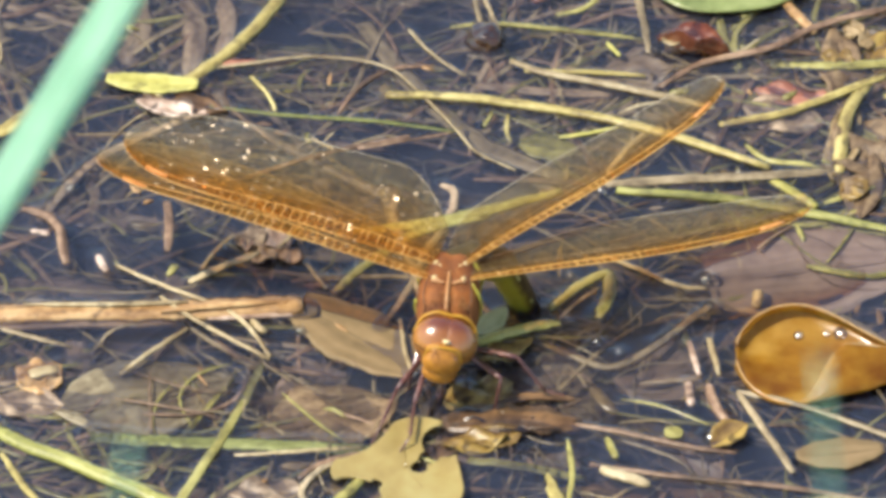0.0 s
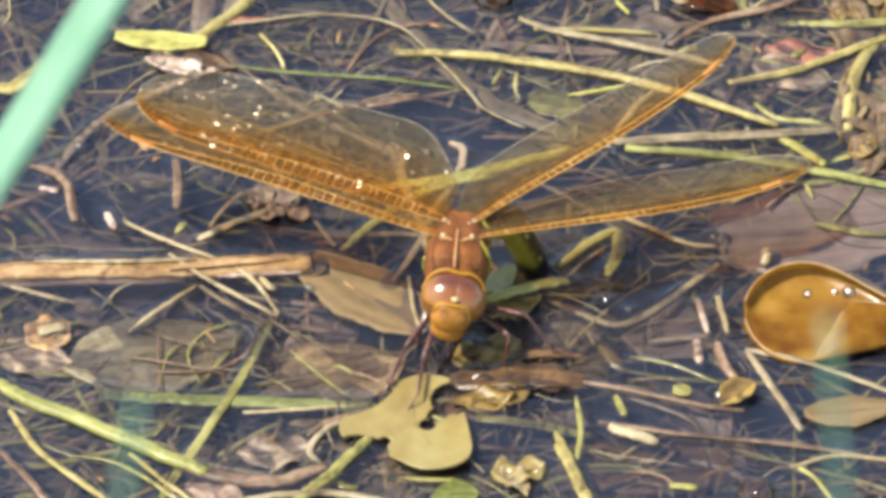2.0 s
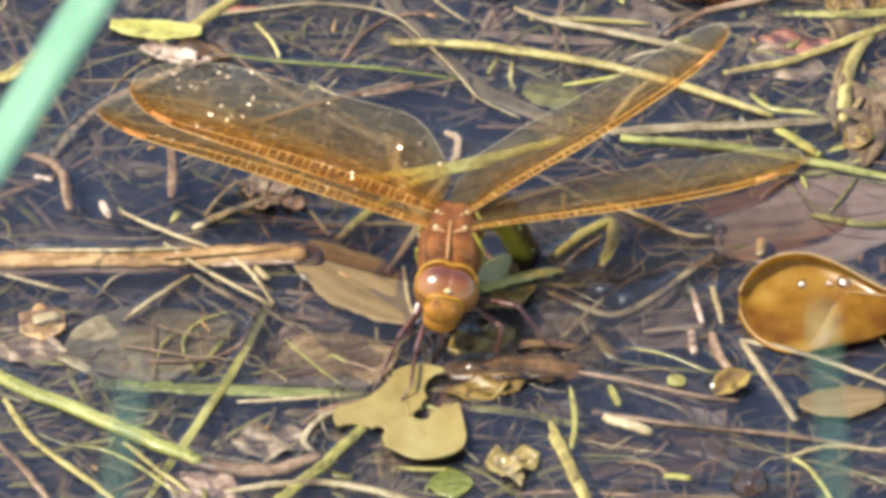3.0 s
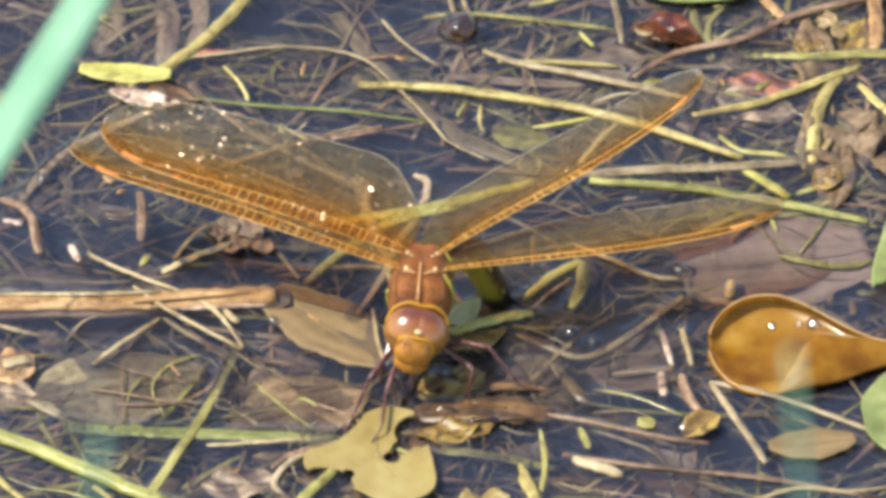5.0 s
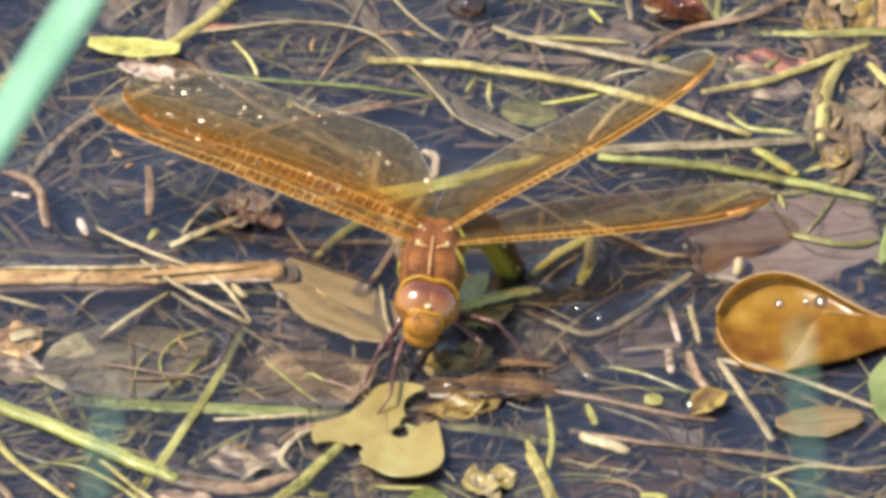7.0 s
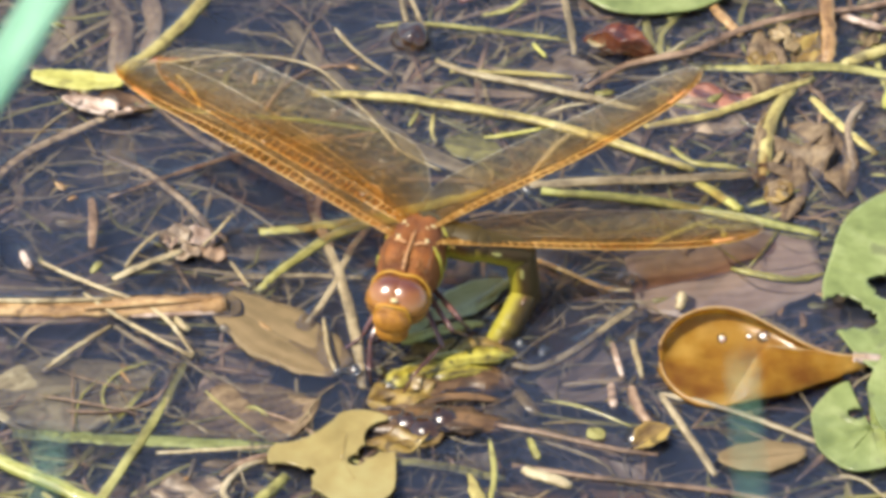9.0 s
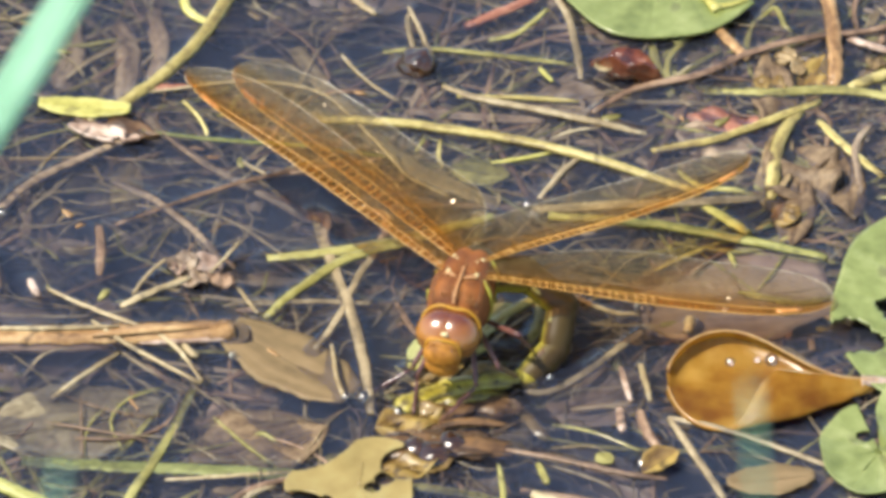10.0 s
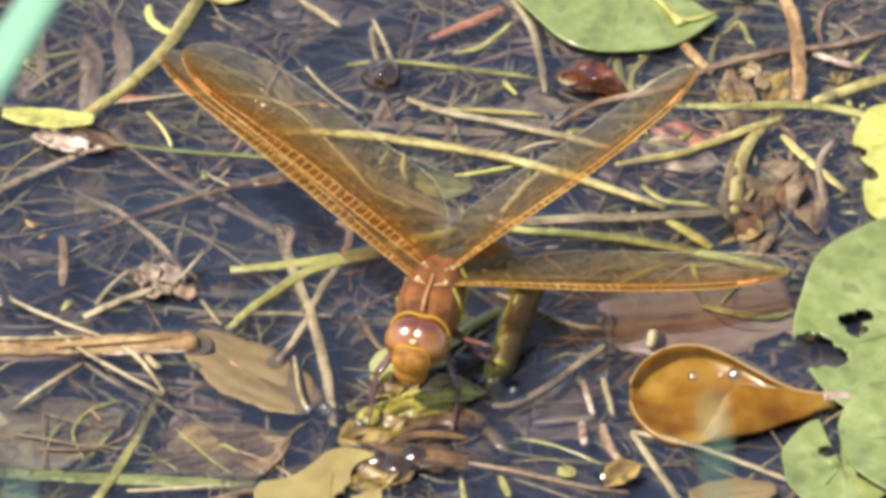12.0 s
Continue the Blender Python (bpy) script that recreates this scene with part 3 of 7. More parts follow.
rod("water_weed", ((24.6, -32.5, 0.1), (30.4, -34.4, 0.4), (36.6, -38.1, 0.3)), 0.5, OLIVE, "thin green stem floating in pond debris")
rod("pointed_shoot", ((14.3, -49.1, 1.0), (16.1, -55.5, 0.9), (19.3, -65.6, 0.5), (21.2, -72.3, 0.2)), 2.0, STRAW, "pointed pale olive reed shoot", taper=(0.25, 0.8), height=1.0)
rod("dead_reed", ((17.2, -41.7, 0.8), (17.8, -49.1, 0.5), (16.9, -55.9, 0.2)), 0.9, OLIVE, "thin olive blade standing out of the water", taper=(0.3, 0.8))
rod("dead_reed", ((3.5, -45.0, -0.2), (10.1, -46.5, 0.1), (19.4, -48.8, -0.3)), 1.7, OLIVE, "olive blade lying under a leaf", height=0.5)
rod("water_weed", ((-10.9, -49.7, 0.8), (-15.5, -56.7, 0.9), (-21.7, -64.2, 0.4), (-25.5, -68.2, 0.1)), 2.0, OLIVE, "yellow-olive stem leaning on a pale leaf")
rod("cream_straw", ((-30.2, -63.5, 0.4), (-23.2, -62.5, 0.8), (-16.3, -62.0, 0.8), (-7.8, -64.4, 0.8), (-0.0, -68.5, 0.4)), 1.3, PALE, "cream dry straw with a soft bend")
rod("cream_straw", ((-19.9, -49.4, 0.2), (-17.1, -47.0, 0.7), (-12.5, -45.0, 0.6), (-9.4, -44.3, 0.2)), 1.0, BROWN, "curved brown straw floating in pond debris")
rod("straw", ((-17.5, -55.9, 0.2), (-19.4, -52.9, 0.7), (-17.1, -48.4, 0.9), (-13.3, -45.6, 0.3)), 1.0, GREY, "curved grey-brown stalk floating in pond debris")
rod("lemon_straw", ((-60.8, -44.2, 0.3), (-56.7, -53.0, 0.7), (-50.3, -60.2, 0.8), (-44.0, -66.8, 0.4)), 1.1, STRAW, "jointed dull yellow straw floating in pond debris")
rod("twig", ((-62.1, -52.3, 0.1), (-58.1, -58.6, 0.4), (-54.1, -65.5, 0.3)), 1.2, BROWN, "dark brown stalk floating in pond debris")
rod("twig", ((-52.0, -53.6, 0.2), (-46.6, -55.1, 0.5), (-41.1, -59.5, 0.6), (-36.4, -64.2, 0.2)), 0.7, OLIVE, "thin olive stalk floating in pond debris")
rod("twig", ((-44.3, -53.2, 0.4), (-38.7, -60.1, 0.7), (-34.8, -63.8, 0.3)), 0.8, STRAW, "thin yellow stalk floating in pond debris")
rod("twig", ((-44.7, -27.2, 0.1), (-40.8, -23.0, 0.5), (-35.4, -17.7, 0.5)), 0.8, PALE, "pale thin stalk over a sunken leaf")
rod("twig", ((-48.7, -22.3, 0.1), (-45.6, -17.7, 0.3), (-40.2, -16.1, 0.2)), 0.5, GREY, "thin grey stalk floating in pond debris")
rod("twig", ((-64.5, -16.4, 0.2), (-58.2, -19.2, 0.5), (-51.5, -21.5, 0.2)), 0.8, GREY, "thin grey stalk floating in pond debris")
rod("stick", ((-35.5, -7.8, 0.4), (-30.8, -5.3, 1.2), (-25.8, -1.8, 0.8)), 1.2, PALE, "short pale peeled stick floating in pond debris")
rod("stick", ((-33.8, -5.0, 0.4), (-31.7, -1.9, 1.4), (-29.2, 0.6, 2.2)), 0.6, PALE, "thin pale splinter standing up")
rod("splinter", ((-19.0, -3.7, 0.4), (-16.5, -9.1, 0.8)), 0.5, PALE, "thin pale splinter floating in pond debris")
rod("splinter", ((-18.6, 24.1, 0.2), (-15.1, 21.0, 0.5)), 0.5, PALE, "thin pale splinter floating in pond debris")
rod("twig", ((-59.2, 8.5, 0.1), (-55.5, 6.2, 0.8), (-53.5, 2.3, 1.0), (-52.7, -3.8, 0.4)), 1.6, BROWN, "curved brown stalk floating in pond debris")
rod("twig", ((-0.2, 13.7, 0.2), (1.5, 11.8, 0.7), (1.4, 8.2, 0.6), (0.4, 6.9, 0.1)), 1.2, MAUVE, "small hooked mauve stalk floating in pond debris")
rod("twig", ((-8.8, 13.3, -0.4), (-6.8, 11.9, 0.2), (-7.0, 7.0, 0.2), (-5.2, 3.8, -0.2)), 1.5, MAUVE, "small hooked mauve stalk floating in pond debris")
rod("dead_reed", ((-56.7, 6.3, -0.3), (-50.2, 17.5, 0.2), (-43.1, 23.6, 0.3), (-35.2, 29.2, 0.1)), 1.6, MAUVE, "dull brown stalk beside a reed", height=0.7)
rod("dead_reed", ((-67.1, 25.6, 0.2), (-61.5, 25.5, 0.8), (-55.2, 32.4, 0.8), (-50.5, 36.9, 0.2)), 2.6, STRAW, "broad yellowish dead blade floating in pond debris", height=0.6)
rod("twig", ((-36.6, 20.3, -0.3), (-30.9, 15.7, 0.1), (-24.5, 7.8, 0.1), (-21.2, 2.2, -0.3)), 1.3, MAUVE, "dull mauve stalk across dark water")
rod("twig", ((-8.6, 13.0, 0.1), (-6.6, 4.1, 0.3), (-3.7, -7.0, 0.4), (-1.7, -18.0, 0.4), (-0.4, -30.3, 0.1)), 1.7, GREY, "grey sunken stalk beside a brown leaf", height=0.8)
rod("twig", ((2.1, 8.2, 0.1), (-2.2, -0.9, 0.4), (-5.3, -10.6, 0.3), (-8.4, -16.4, -0.0)), 1.2, GREY, "thin grey stalk crossing another")
rod("water_weed", ((-15.5, -9.8, 0.0), (-10.1, -3.5, 0.5), (-3.0, 3.2, 0.6), (6.5, 6.9, 0.2)), 1.7, OLIVE, "yellow-olive stem behind a leaf")
rod("twig", ((-6.0, -15.5, 0.3), (-5.2, -23.1, 0.6), (-4.0, -27.5, 0.2)), 0.6, PALE, "thin pale stalk at a leaf's tip")
rod("twig", ((-19.2, -3.3, 0.2), (-16.3, -9.3, 0.6)), 0.6, PALE, "thin pale splinter floating in pond debris")
rod("twig", ((-17.5, -6.9, 0.1), (-9.3, -6.4, 0.3), (-0.6, -6.7, 0.2)), 1.0, GREY, "thin grey stalk floating in pond debris")
rod("twig", ((3.0, -6.7, 0.2), (5.0, -11.9, 0.5), (7.3, -15.3, 0.3)), 0.9, BROWN, "thin brown stalk floating in pond debris")
rod("twig", ((12.8, 54.8, 0.1), (18.4, 57.9, 0.6), (23.7, 61.8, 0.3)), 1.8, RED, "reddish stalk by a lily pad", height=0.9)
rod("twig", ((16.0, 51.6, 0.1), (20.4, 53.0, 0.4), (24.5, 58.5, 0.4)), 0.9, OLIVE, "olive stalk by a lily pad")
rod("twig", ((22.9, 67.4, 0.4), (26.9, 58.4, 0.5), (28.5, 50.6, 0.6), (29.2, 42.9, 0.2)), 1.1, GREY, "grey stalk reaching under a lily pad")
rod("water_weed", ((1.1, 48.9, 0.1), (7.9, 49.2, 0.5), (17.6, 47.7, 0.6), (28.8, 46.1, 0.1)), 0.9, OLIVE, "thin olive stem at the surface")
rod("twig", ((4.7, 59.0, 0.3), (6.3, 53.3, 0.8), (8.9, 44.9, 0.4)), 0.7, GREY, "thin grey stalk beside a bubble")
rod("straw", ((-4.9, 48.4, 0.2), (-1.7, 42.6, 0.6), (3.2, 37.8, 0.2)), 0.6, PALE, "thin pale strand floating in pond debris")
rod("peeled_stick", ((-5.8, 63.4, 0.2), (-2.6, 59.7, 0.7), (0.0, 57.1, 0.4)), 1.1, PALE, "pale peeled stick end floating in pond debris")
rod("flat_reed", ((9.6, 41.1, 0.3), (14.4, 38.1, 0.7), (22.4, 35.6, 0.8), (31.2, 32.7, 0.8), (38.4, 30.7, 0.2)), 1.2, PALE, "pale jointed reed floating in pond debris")
rod("flat_reed", ((11.6, 38.8, 0.3), (20.0, 38.3, 0.6), (28.8, 37.9, 0.2)), 0.9, STRAW, "flat yellowish reed floating in pond debris")
rod("dark_reed", ((4.8, 37.1, -1.0), (14.4, 35.5, -0.7), (24.0, 34.9, -0.9)), 1.8, MAUVE, "brownish sunken reed floating in pond debris", height=0.7)
rod("pale_chip", ((23.4, 45.1, 0.4), (25.1, 41.7, 0.8)), 0.7, LEMON, "tiny yellow chip floating in pond debris")
rod("bent_twig", ((30.8, 35.2, 0.3), (36.8, 40.1, 0.8), (46.5, 43.3, 1.0), (52.9, 47.8, 1.1), (62.6, 51.6, 1.2), (70.7, 53.0, 1.2), (80.5, 57.7, 0.6)), 1.2, BROWN, "long bent brown twig floating in pond debris", wobble=0.1)
rod("bent_twig", ((47.4, 56.5, 0.2), (50.6, 50.5, 0.9), (52.9, 47.0, 0.7)), 1.6, TAN, "orange-brown twig below a lily pad")
rod("dead_reed", ((46.5, 40.6, 0.1), (56.1, 39.7, 0.5), (66.5, 40.2, 0.6), (80.0, 36.6, 0.2)), 1.8, OLIVE, "dull olive stem floating in pond debris", height=0.8)
rod("water_weed", ((39.1, 27.1, 0.1), (47.9, 29.0, 0.7), (56.0, 33.1, 0.9), (63.2, 37.8, 0.6)), 1.4, STRAW, "yellow-olive stem floating in pond debris")
rod("water_weed", ((67.3, 41.0, 0.4), (72.1, 43.2, 0.9), (80.3, 47.5, 0.6)), 2.0, STRAW, "yellow stem among brown debris")
rod("twig", ((65.1, 41.3, 0.3), (65.4, 45.5, 1.0), (65.1, 55.2, 1.4), (63.3, 65.7, 1.2)), 2.2, TAN, "upright tan stub with a pink rind")
rod("pink_stick", ((67.5, 51.5, 0.8), (70.6, 49.2, 1.4), (74.3, 48.2, 0.8)), 1.3, BARK, "pink-white peeled stick floating in pond debris")
rod("dead_reed", ((62.8, 33.7, 0.3), (66.3, 27.5, 0.8), (71.7, 21.2, 0.4)), 1.3, STRAW, "flat yellow blade among debris", height=0.5)
rod("twig", ((70.0, 32.6, 0.3), (67.8, 26.7, 1.0), (68.6, 17.5, 0.3)), 1.1, MAUVE, "curved mauve stalk floating in pond debris")
rod("twig", ((60.0, 35.4, 0.4), (57.5, 29.4, 1.2), (56.2, 21.3, 1.2), (55.7, 16.0, 0.4)), 2.0, STRAW, "arched olive stalk with a pale film", height=1.0)
rod("twig", ((54.7, 56.6, 0.2), (57.1, 58.7, 0.6), (58.3, 55.0, 0.5), (59.5, 53.6, 0.1)), 0.8, OLIVE, "thin curved stalk by a lily pad")
rod("twig", ((24.8, 29.7, 0.1), (28.0, 31.2, 0.4), (32.0, 32.3, 0.1)), 0.5, PALE, "thin pale strand floating in pond debris")
rod("twig", ((9.2, 29.3, 0.2), (9.0, 25.1, 0.6), (9.6, 23.2, 0.1)), 0.6, STRAW, "small yellow shoot floating in pond debris")
rod("twig", ((7.2, 30.4, 0.1), (5.8, 26.4, 0.5)), 0.6, OLIVE, "small olive shoot floating in pond debris")
rod("twig", ((16.4, 24.2, 0.2), (20.8, 24.8, 0.6), (26.8, 27.1, 0.2)), 0.7, LEMON, "flat yellow strand by a sunken leaf")
rod("twig", ((23.1, 16.4, 0.2), (26.3, 21.5, 0.7), (29.5, 25.9, 0.6)), 1.0, GREY, "pale grey stalk floating in pond debris")
rod("twig", ((22.6, -41.0, 0.3), (23.8, -45.4, 0.5)), 1.2, OLIVE, "short pale stub floating in pond debris")
rod("chip", ((21.7, -47.7, 0.6), (24.8, -49.7, 1.0), (28.4, -51.2, 0.7)), 2.0, PALE, "pale split chip of wood", "chip", height=1.0)
rod("chip", ((30.0, -60.0, 0.5), (33.6, -60.6, 0.6)), 1.1, LEMON, "small lemon-yellow chip floating in pond debris", "chip")
rod("chip", ((-53.3, -26.0, 0.3), (-57.2, -27.8, 0.6)), 2.2, PALE, "pale chip on a brown leaf", "chip", height=0.8)
rod("chip", ((-57.7, 3.7, 0.3), (-55.1, 2.5, 0.6)), 1.0, BARK, "pale pink chip floating in pond debris", "chip")
rod("chip", ((-48.3, -1.8, 0.3), (-47.0, -5.9, 0.8)), 1.2, BARK, "pale pink chip floating in pond debris", "chip")
rod("capsule", ((-26.6, -16.6, 0.9), (-25.5, -18.5, 1.2), (-24.6, -19.1, 0.9)), 1.1, PALE, "small pale seed capsule floating in pond debris", "seed")
rod("stub_plank", ((34.2, -20.7, 0.6), (35.5, -27.9, 0.6)), 0.9, BARK, "pale torn straw, one of a pair", group="torn straw pair")
rod("stub_plank", ((37.0, -20.1, 0.6), (38.3, -27.9, 0.6)), 0.9, PALE, "pale torn straw, one of a pair", group="torn straw pair")
rod("twig", ((43.7, -13.1, 0.4), (44.0, -11.1, 1.8)), 1.5, PALE, "pale torn stub behind a curled leaf")
rod("twig", ((34.0, -29.0, 0.2), (34.3, -34.3, 0.6)), 1.4, BARK, "short brown torn stalk floating in pond debris")
rod("twig", ((36.7, -29.6, 0.2), (37.8, -35.0, 0.7), (39.4, -37.6, 0.4)), 1.6, BROWN, "short brown torn stalk floating in pond debris")


rod("twig", ((-27.4, 61.5, 0.3), (-27.0, 58.0, 0.8), (-25.4, 55.9, 0.7), (-23.4, 55.0, 0.2)), 1.4, LEMON, "short curved yellow stalk beside a thick stem")
rod("twig", ((-33.2, 39.6, 0.3), (-30.0, 40.3, 0.6), (-26.0, 40.8, 0.3)), 1.1, RED, "short red-brown twig lying on the water")
rod("twig", ((6.0, 46.5, 0.6), (5.0, 51.0, 1.0), (4.6, 55.6, 0.6), (5.2, 58.6, 0.2)), 0.8, GREY, "thin grey stalk rising from a seed head")
for pts, wide in ((((-36.5, 57.0, -1.2), (-35.2, 48.0, -0.9), (-36.0, 38.0, -1.4)), 3.4), (((-31.6, 60.0, -1.6), (-30.6, 50.5, -1.2), (-31.4, 42.5, -1.7)), 2.8), (((-44.5, 62.0, -1.6), (-43.0, 51.0, -1.1), (-44.6, 42.0, -1.6)), 3.8)):
    rod("drowned_stalk", pts, wide, MAUVE, "crumbling brown stalk drowned in the pond", height=1.2, wobble=0.28)

# ---- leaves ----
leaf("yellow_leaf", (-47.7, 36.2, 0.8), (-34.7, 34.9, 0.8), 4.2, LEMON, "narrow yellow-green leaf afloat on the pond", curl=0.4, blunt=0.1)
leaf("bark_flake", (-43.4, 30.9, 0.6), (-33.2, 27.9, 0.6), 3.2, BARK, "pale pinkish flake of bark with dark ragged holes", "bark", curl=0.8, cup=0.6, thick=0.6, bites=((7.5, -0.6, 0.8), (8.8, 0.7, 0.7)), group="")
leaf("dark_flake", (-42.5, 33.0, 0.3), (-30.4, 29.7, 0.3), 5.0, WETWOOD, "dark wet rotten leaf under a flake of bark", curl=0.3, ruffle=0.4)
leaf("brown_leaf", (-20.4, -12.3, 0.3), (-3.2, -26.1, -0.3), 11.5, SMOOTHLEAF, "broad olive-brown dead leaf lying half wet", rib=0.12, curl=0.3, cup=0.15, blunt=0.10)
leaf("striped_leaf", (-53.9, -35.5, -0.2), (-29.0, -27.4, -1.2), 17.0, DRAB, "large dull grey-brown sunken leaf with long ribs", curl=0.4, ruffle=0.5)
leaf("brown_leaf", (-25.8, -39.8, -0.6), (-6.3, -32.9, -0.1), 15.0, WEBBED, "fuzzy brown rotting leaf at the surface", ruffle=0.5, curl=0.2)
leaf("mauve_leaf", (37.0, -6.6, -0.6), (63.5, -1.5, -0.6), 19.0, LILAC, "large mauve-brown sunken leaf with crumpled margin", ruffle=0.35, blunt=0.16)
leaf("mauve_leaf", (25.0, -27.3, -2.8), (37.3, -19.3, -2.4), 12.0, LILAC, "mauve-brown sunken leaf beside torn straws", ruffle=0.4, blunt=0.1)
leaf("dark_leaf", (18.6, -53.6, -1.8), (38.8, -52.6, -1.6), 13.0, WETWOOD, "dark brown sunken leaf on the pond", blunt=0.2, curl=0.3)
leaf("tan_leaf", (48.6, -45.2, 0.5), (60.7, -43.7, 0.6), 6.4, SMOOTHLEAF, "tan-yellow narrow floating leaf on the pond", curl=0.3, blunt=0.05)
leaf("yellow_chip_leaf", (5.4, -57.9, 0.4), (13.0, -56.6, 0.8), 5.5, CREAM, "pale cream torn leaf scrap on the pond", ruffle=0.7, curl=0.5)
leaf("yellow_chip_leaf", (6.9, -53.9, 0.5), (10.4, -62.6, 0.9), 3.4, PALE, "small pale torn leaf scrap", ruffle=0.5)
leaf("green_leaf", (-2.4, -61.8, 0.2), (3.8, -61.2, 0.2), 6.0, DEEP, "small dark green leaf below a pale one")
leaf("ochre_leaf", (-0.0, -42.9, 0.3), (8.9, -41.0, 0.5), 5.0, OCHRE, "ochre wet leaf under the insect", ruffle=0.5, curl=0.4)
leaf("olive_leaf", (10.3, 23.8, -0.3), (19.0, 22.0, -0.4), 6.0, OLIVE, "olive sunken leaf under a straw")
leaf("rotten_leaf", (55.0, 17.5, 0.2), (65.4, 26.0, 0.5), 12.0, WEBBED, "crumpled brown rotting leaf among stems", ruffle=1.2, curl=0.6)
leaf("rotten_leaf", (55.7, 11.0, 0.4), (59.8, 13.6, 0.9), 4.0, OCHRE, "small tan scrap of leaf", ruffle=0.4)
leaf("tan_scrap", (53.7, 42.4, 0.3), (58.5, 40.9, 0.6), 4.0, OCHRE, "small tan scrap of leaf", ruffle=0.4)
leaf("tan_scrap", (57.0, 46.9, 0.3), (59.8, 48.8, 0.6), 3.6, DRYLEAF, "small pale scrap of leaf", ruffle=0.4)
leaf("tan_scrap", (60.2, 47.6, 0.3), (60.3, 43.4, 0.6), 2.4, DRYLEAF, "small pale scrap of leaf", ruffle=0.3)
leaf("tan_scrap", (69.8, 47.5, 0.5), (72.6, 45.5, 0.6), 2.6, DRYLEAF, "small pink scrap of leaf", ruffle=0.3)
leaf("brown_flake", (44.0, 35.3, -0.2), (55.2, 32.7, 0.0), 5.0, RED, "reddish-brown sunken leaf on the pond", ruffle=0.4)
leaf("brown_flake", (42.4, 31.8, -0.4), (53.5, 27.9, -0.2), 8.0, MAUVE, "brown sunken leaf on the pond", ruffle=0.4)
leaf("brown_flake", (20.8, 37.3, -0.5), (32.8, 40.4, -0.3), 8.0, MAUVE, "dark brown sunken leaf on the pond", ruffle=0.4)
leaf("brown_flake", (-62.6, -32.7, -0.3), (-52.4, -33.6, -0.1), 7.0, MAUVE, "brown sunken leaf scrap on the pond", ruffle=0.4)
leaf("brown_flake", (-38.8, -59.1, -0.1), (-26.3, -67.8, 0.3), 8.0, BARK, "pinkish rotten bark scrap on the pond", ruffle=0.6)
leaf("brown_flake", (-29.5, -52.6, -0.1), (-18.7, -52.2, 0.1), 7.0, MAUVE, "brown rotten leaf scrap on the pond", ruffle=0.6)
leaf("green_scrap", (30.8, -38.6, 0.2), (32.8, -41.1, 0.6), 2.6, OLIVE, "tiny yellow-green duckweed scrap", group="")
leaf("pale_green_leaf", (4.7, -19.1, 0.3), (8.9, -13.9, 0.8), 3.6, PALEGREEN, "small pale green leaf at the water line", curl=0.3)
leaf("ochre_leaf", (5.0, -24.4, 0.2), (12.5, -20.1, 0.4), 4.2, OCHRE, "ochre wet leaf under the insect", ruffle=0.4, curl=0.3)
leaf("ochre_leaf", (0.1, -33.9, 0.3), (9.7, -29.8, 0.5), 6.5, OCHRE, "ochre-brown rotten leaf under the insect", ruffle=0.6, curl=0.3)
leaf("sunken_leaf", (4.6, -28.5, -2.0), (21.9, -21.8, -2.8), 11.0, MAUVE, "large dull sunken leaf with a faint rib", ruffle=0.3)
leaf("ochre_leaf", (5.0, -42.5, 0.4), (11.3, -38.7, 0.5), 4.5, OCHRE, "ochre wet leaf scrap with shining edge", ruffle=0.15)
leaf("ochre_lump", (-59.1, -28.0, -0.1), (-52.8, -27.4, 0.1), 7.0, TAN, "pale ochre wet clump of rotten leaf", ruffle=0.25, curl=0.2, thick=0.5, blunt=0.15, group="")
leaf("rotten_leaf", (55.6, 48.8, 0.1), (57.5, 29.8, 0.2), 6.5, WEBBED, "ragged olive-brown rotten leaf among stems", ruffle=0.6, curl=0.3)
leaf("rotten_leaf", (58.0, 32.2, 0.3), (54.9, 13.6, 0.1), 5.0, DRYLEAF, "ragged brown rotten leaf among stems", ruffle=0.5, curl=0.3)
leaf("rotten_leaf", (59.8, 21.8, 0.1), (58.5, 6.1, 0.2), 6.0, WEBBED, "ragged dark brown rotten leaf among stems", ruffle=0.5)
leaf("rotten_leaf", (61.5, 38.1, 0.1), (63.7, 48.7, 0.3), 5.0, OCHRE, "ragged ochre rotten leaf among stems", ruffle=0.5)
leaf("rotten_leaf", (65.3, 28.1, 0.1), (67.4, 11.9, 0.1), 5.5, WEBBED, "ragged dark brown rotten leaf among stems", ruffle=0.5)


for stalk_end, tip_end, wide, shade in (((-29.0, 0.6, 0.4), (-24.6, 1.8, 1.2), 4.6, MAUVE), ((-25.6, 2.6, 0.8), (-21.4, -0.4, 0.6), 4.0, LILAC), ((-27.6, -1.6, 0.4), (-23.2, -2.6, 0.9), 3.6, MAUVE),
                                         ((-23.4, -0.6, 0.5), (-19.6, -3.0, 0.3), 3.4, BROWN), ((-28.4, 0.2, 1.0), (-26.4, -1.4, 1.3), 2.0, BARK)):
    leaf("rotten_scrap", stalk_end, tip_end, wide, shade, "crumpled mauve-brown scrap in a small clump of rot", ruffle=0.3, curl=0.25, cup=0.2, thick=0.3)
rod("twig", ((-38.8, 9.4, 0.6), (-38.3, 4.2, 0.8), (-38.6, -1.0, 0.3)), 1.3, BROWN, "short stubby brown twig in open water")
rod("splinter", ((-23.0, -1.2, 1.2), (-20.6, 1.4, 2.2), (-18.8, 4.0, 2.9)), 0.55, PALE, "thin pale splinter standing out of a clump of rot")

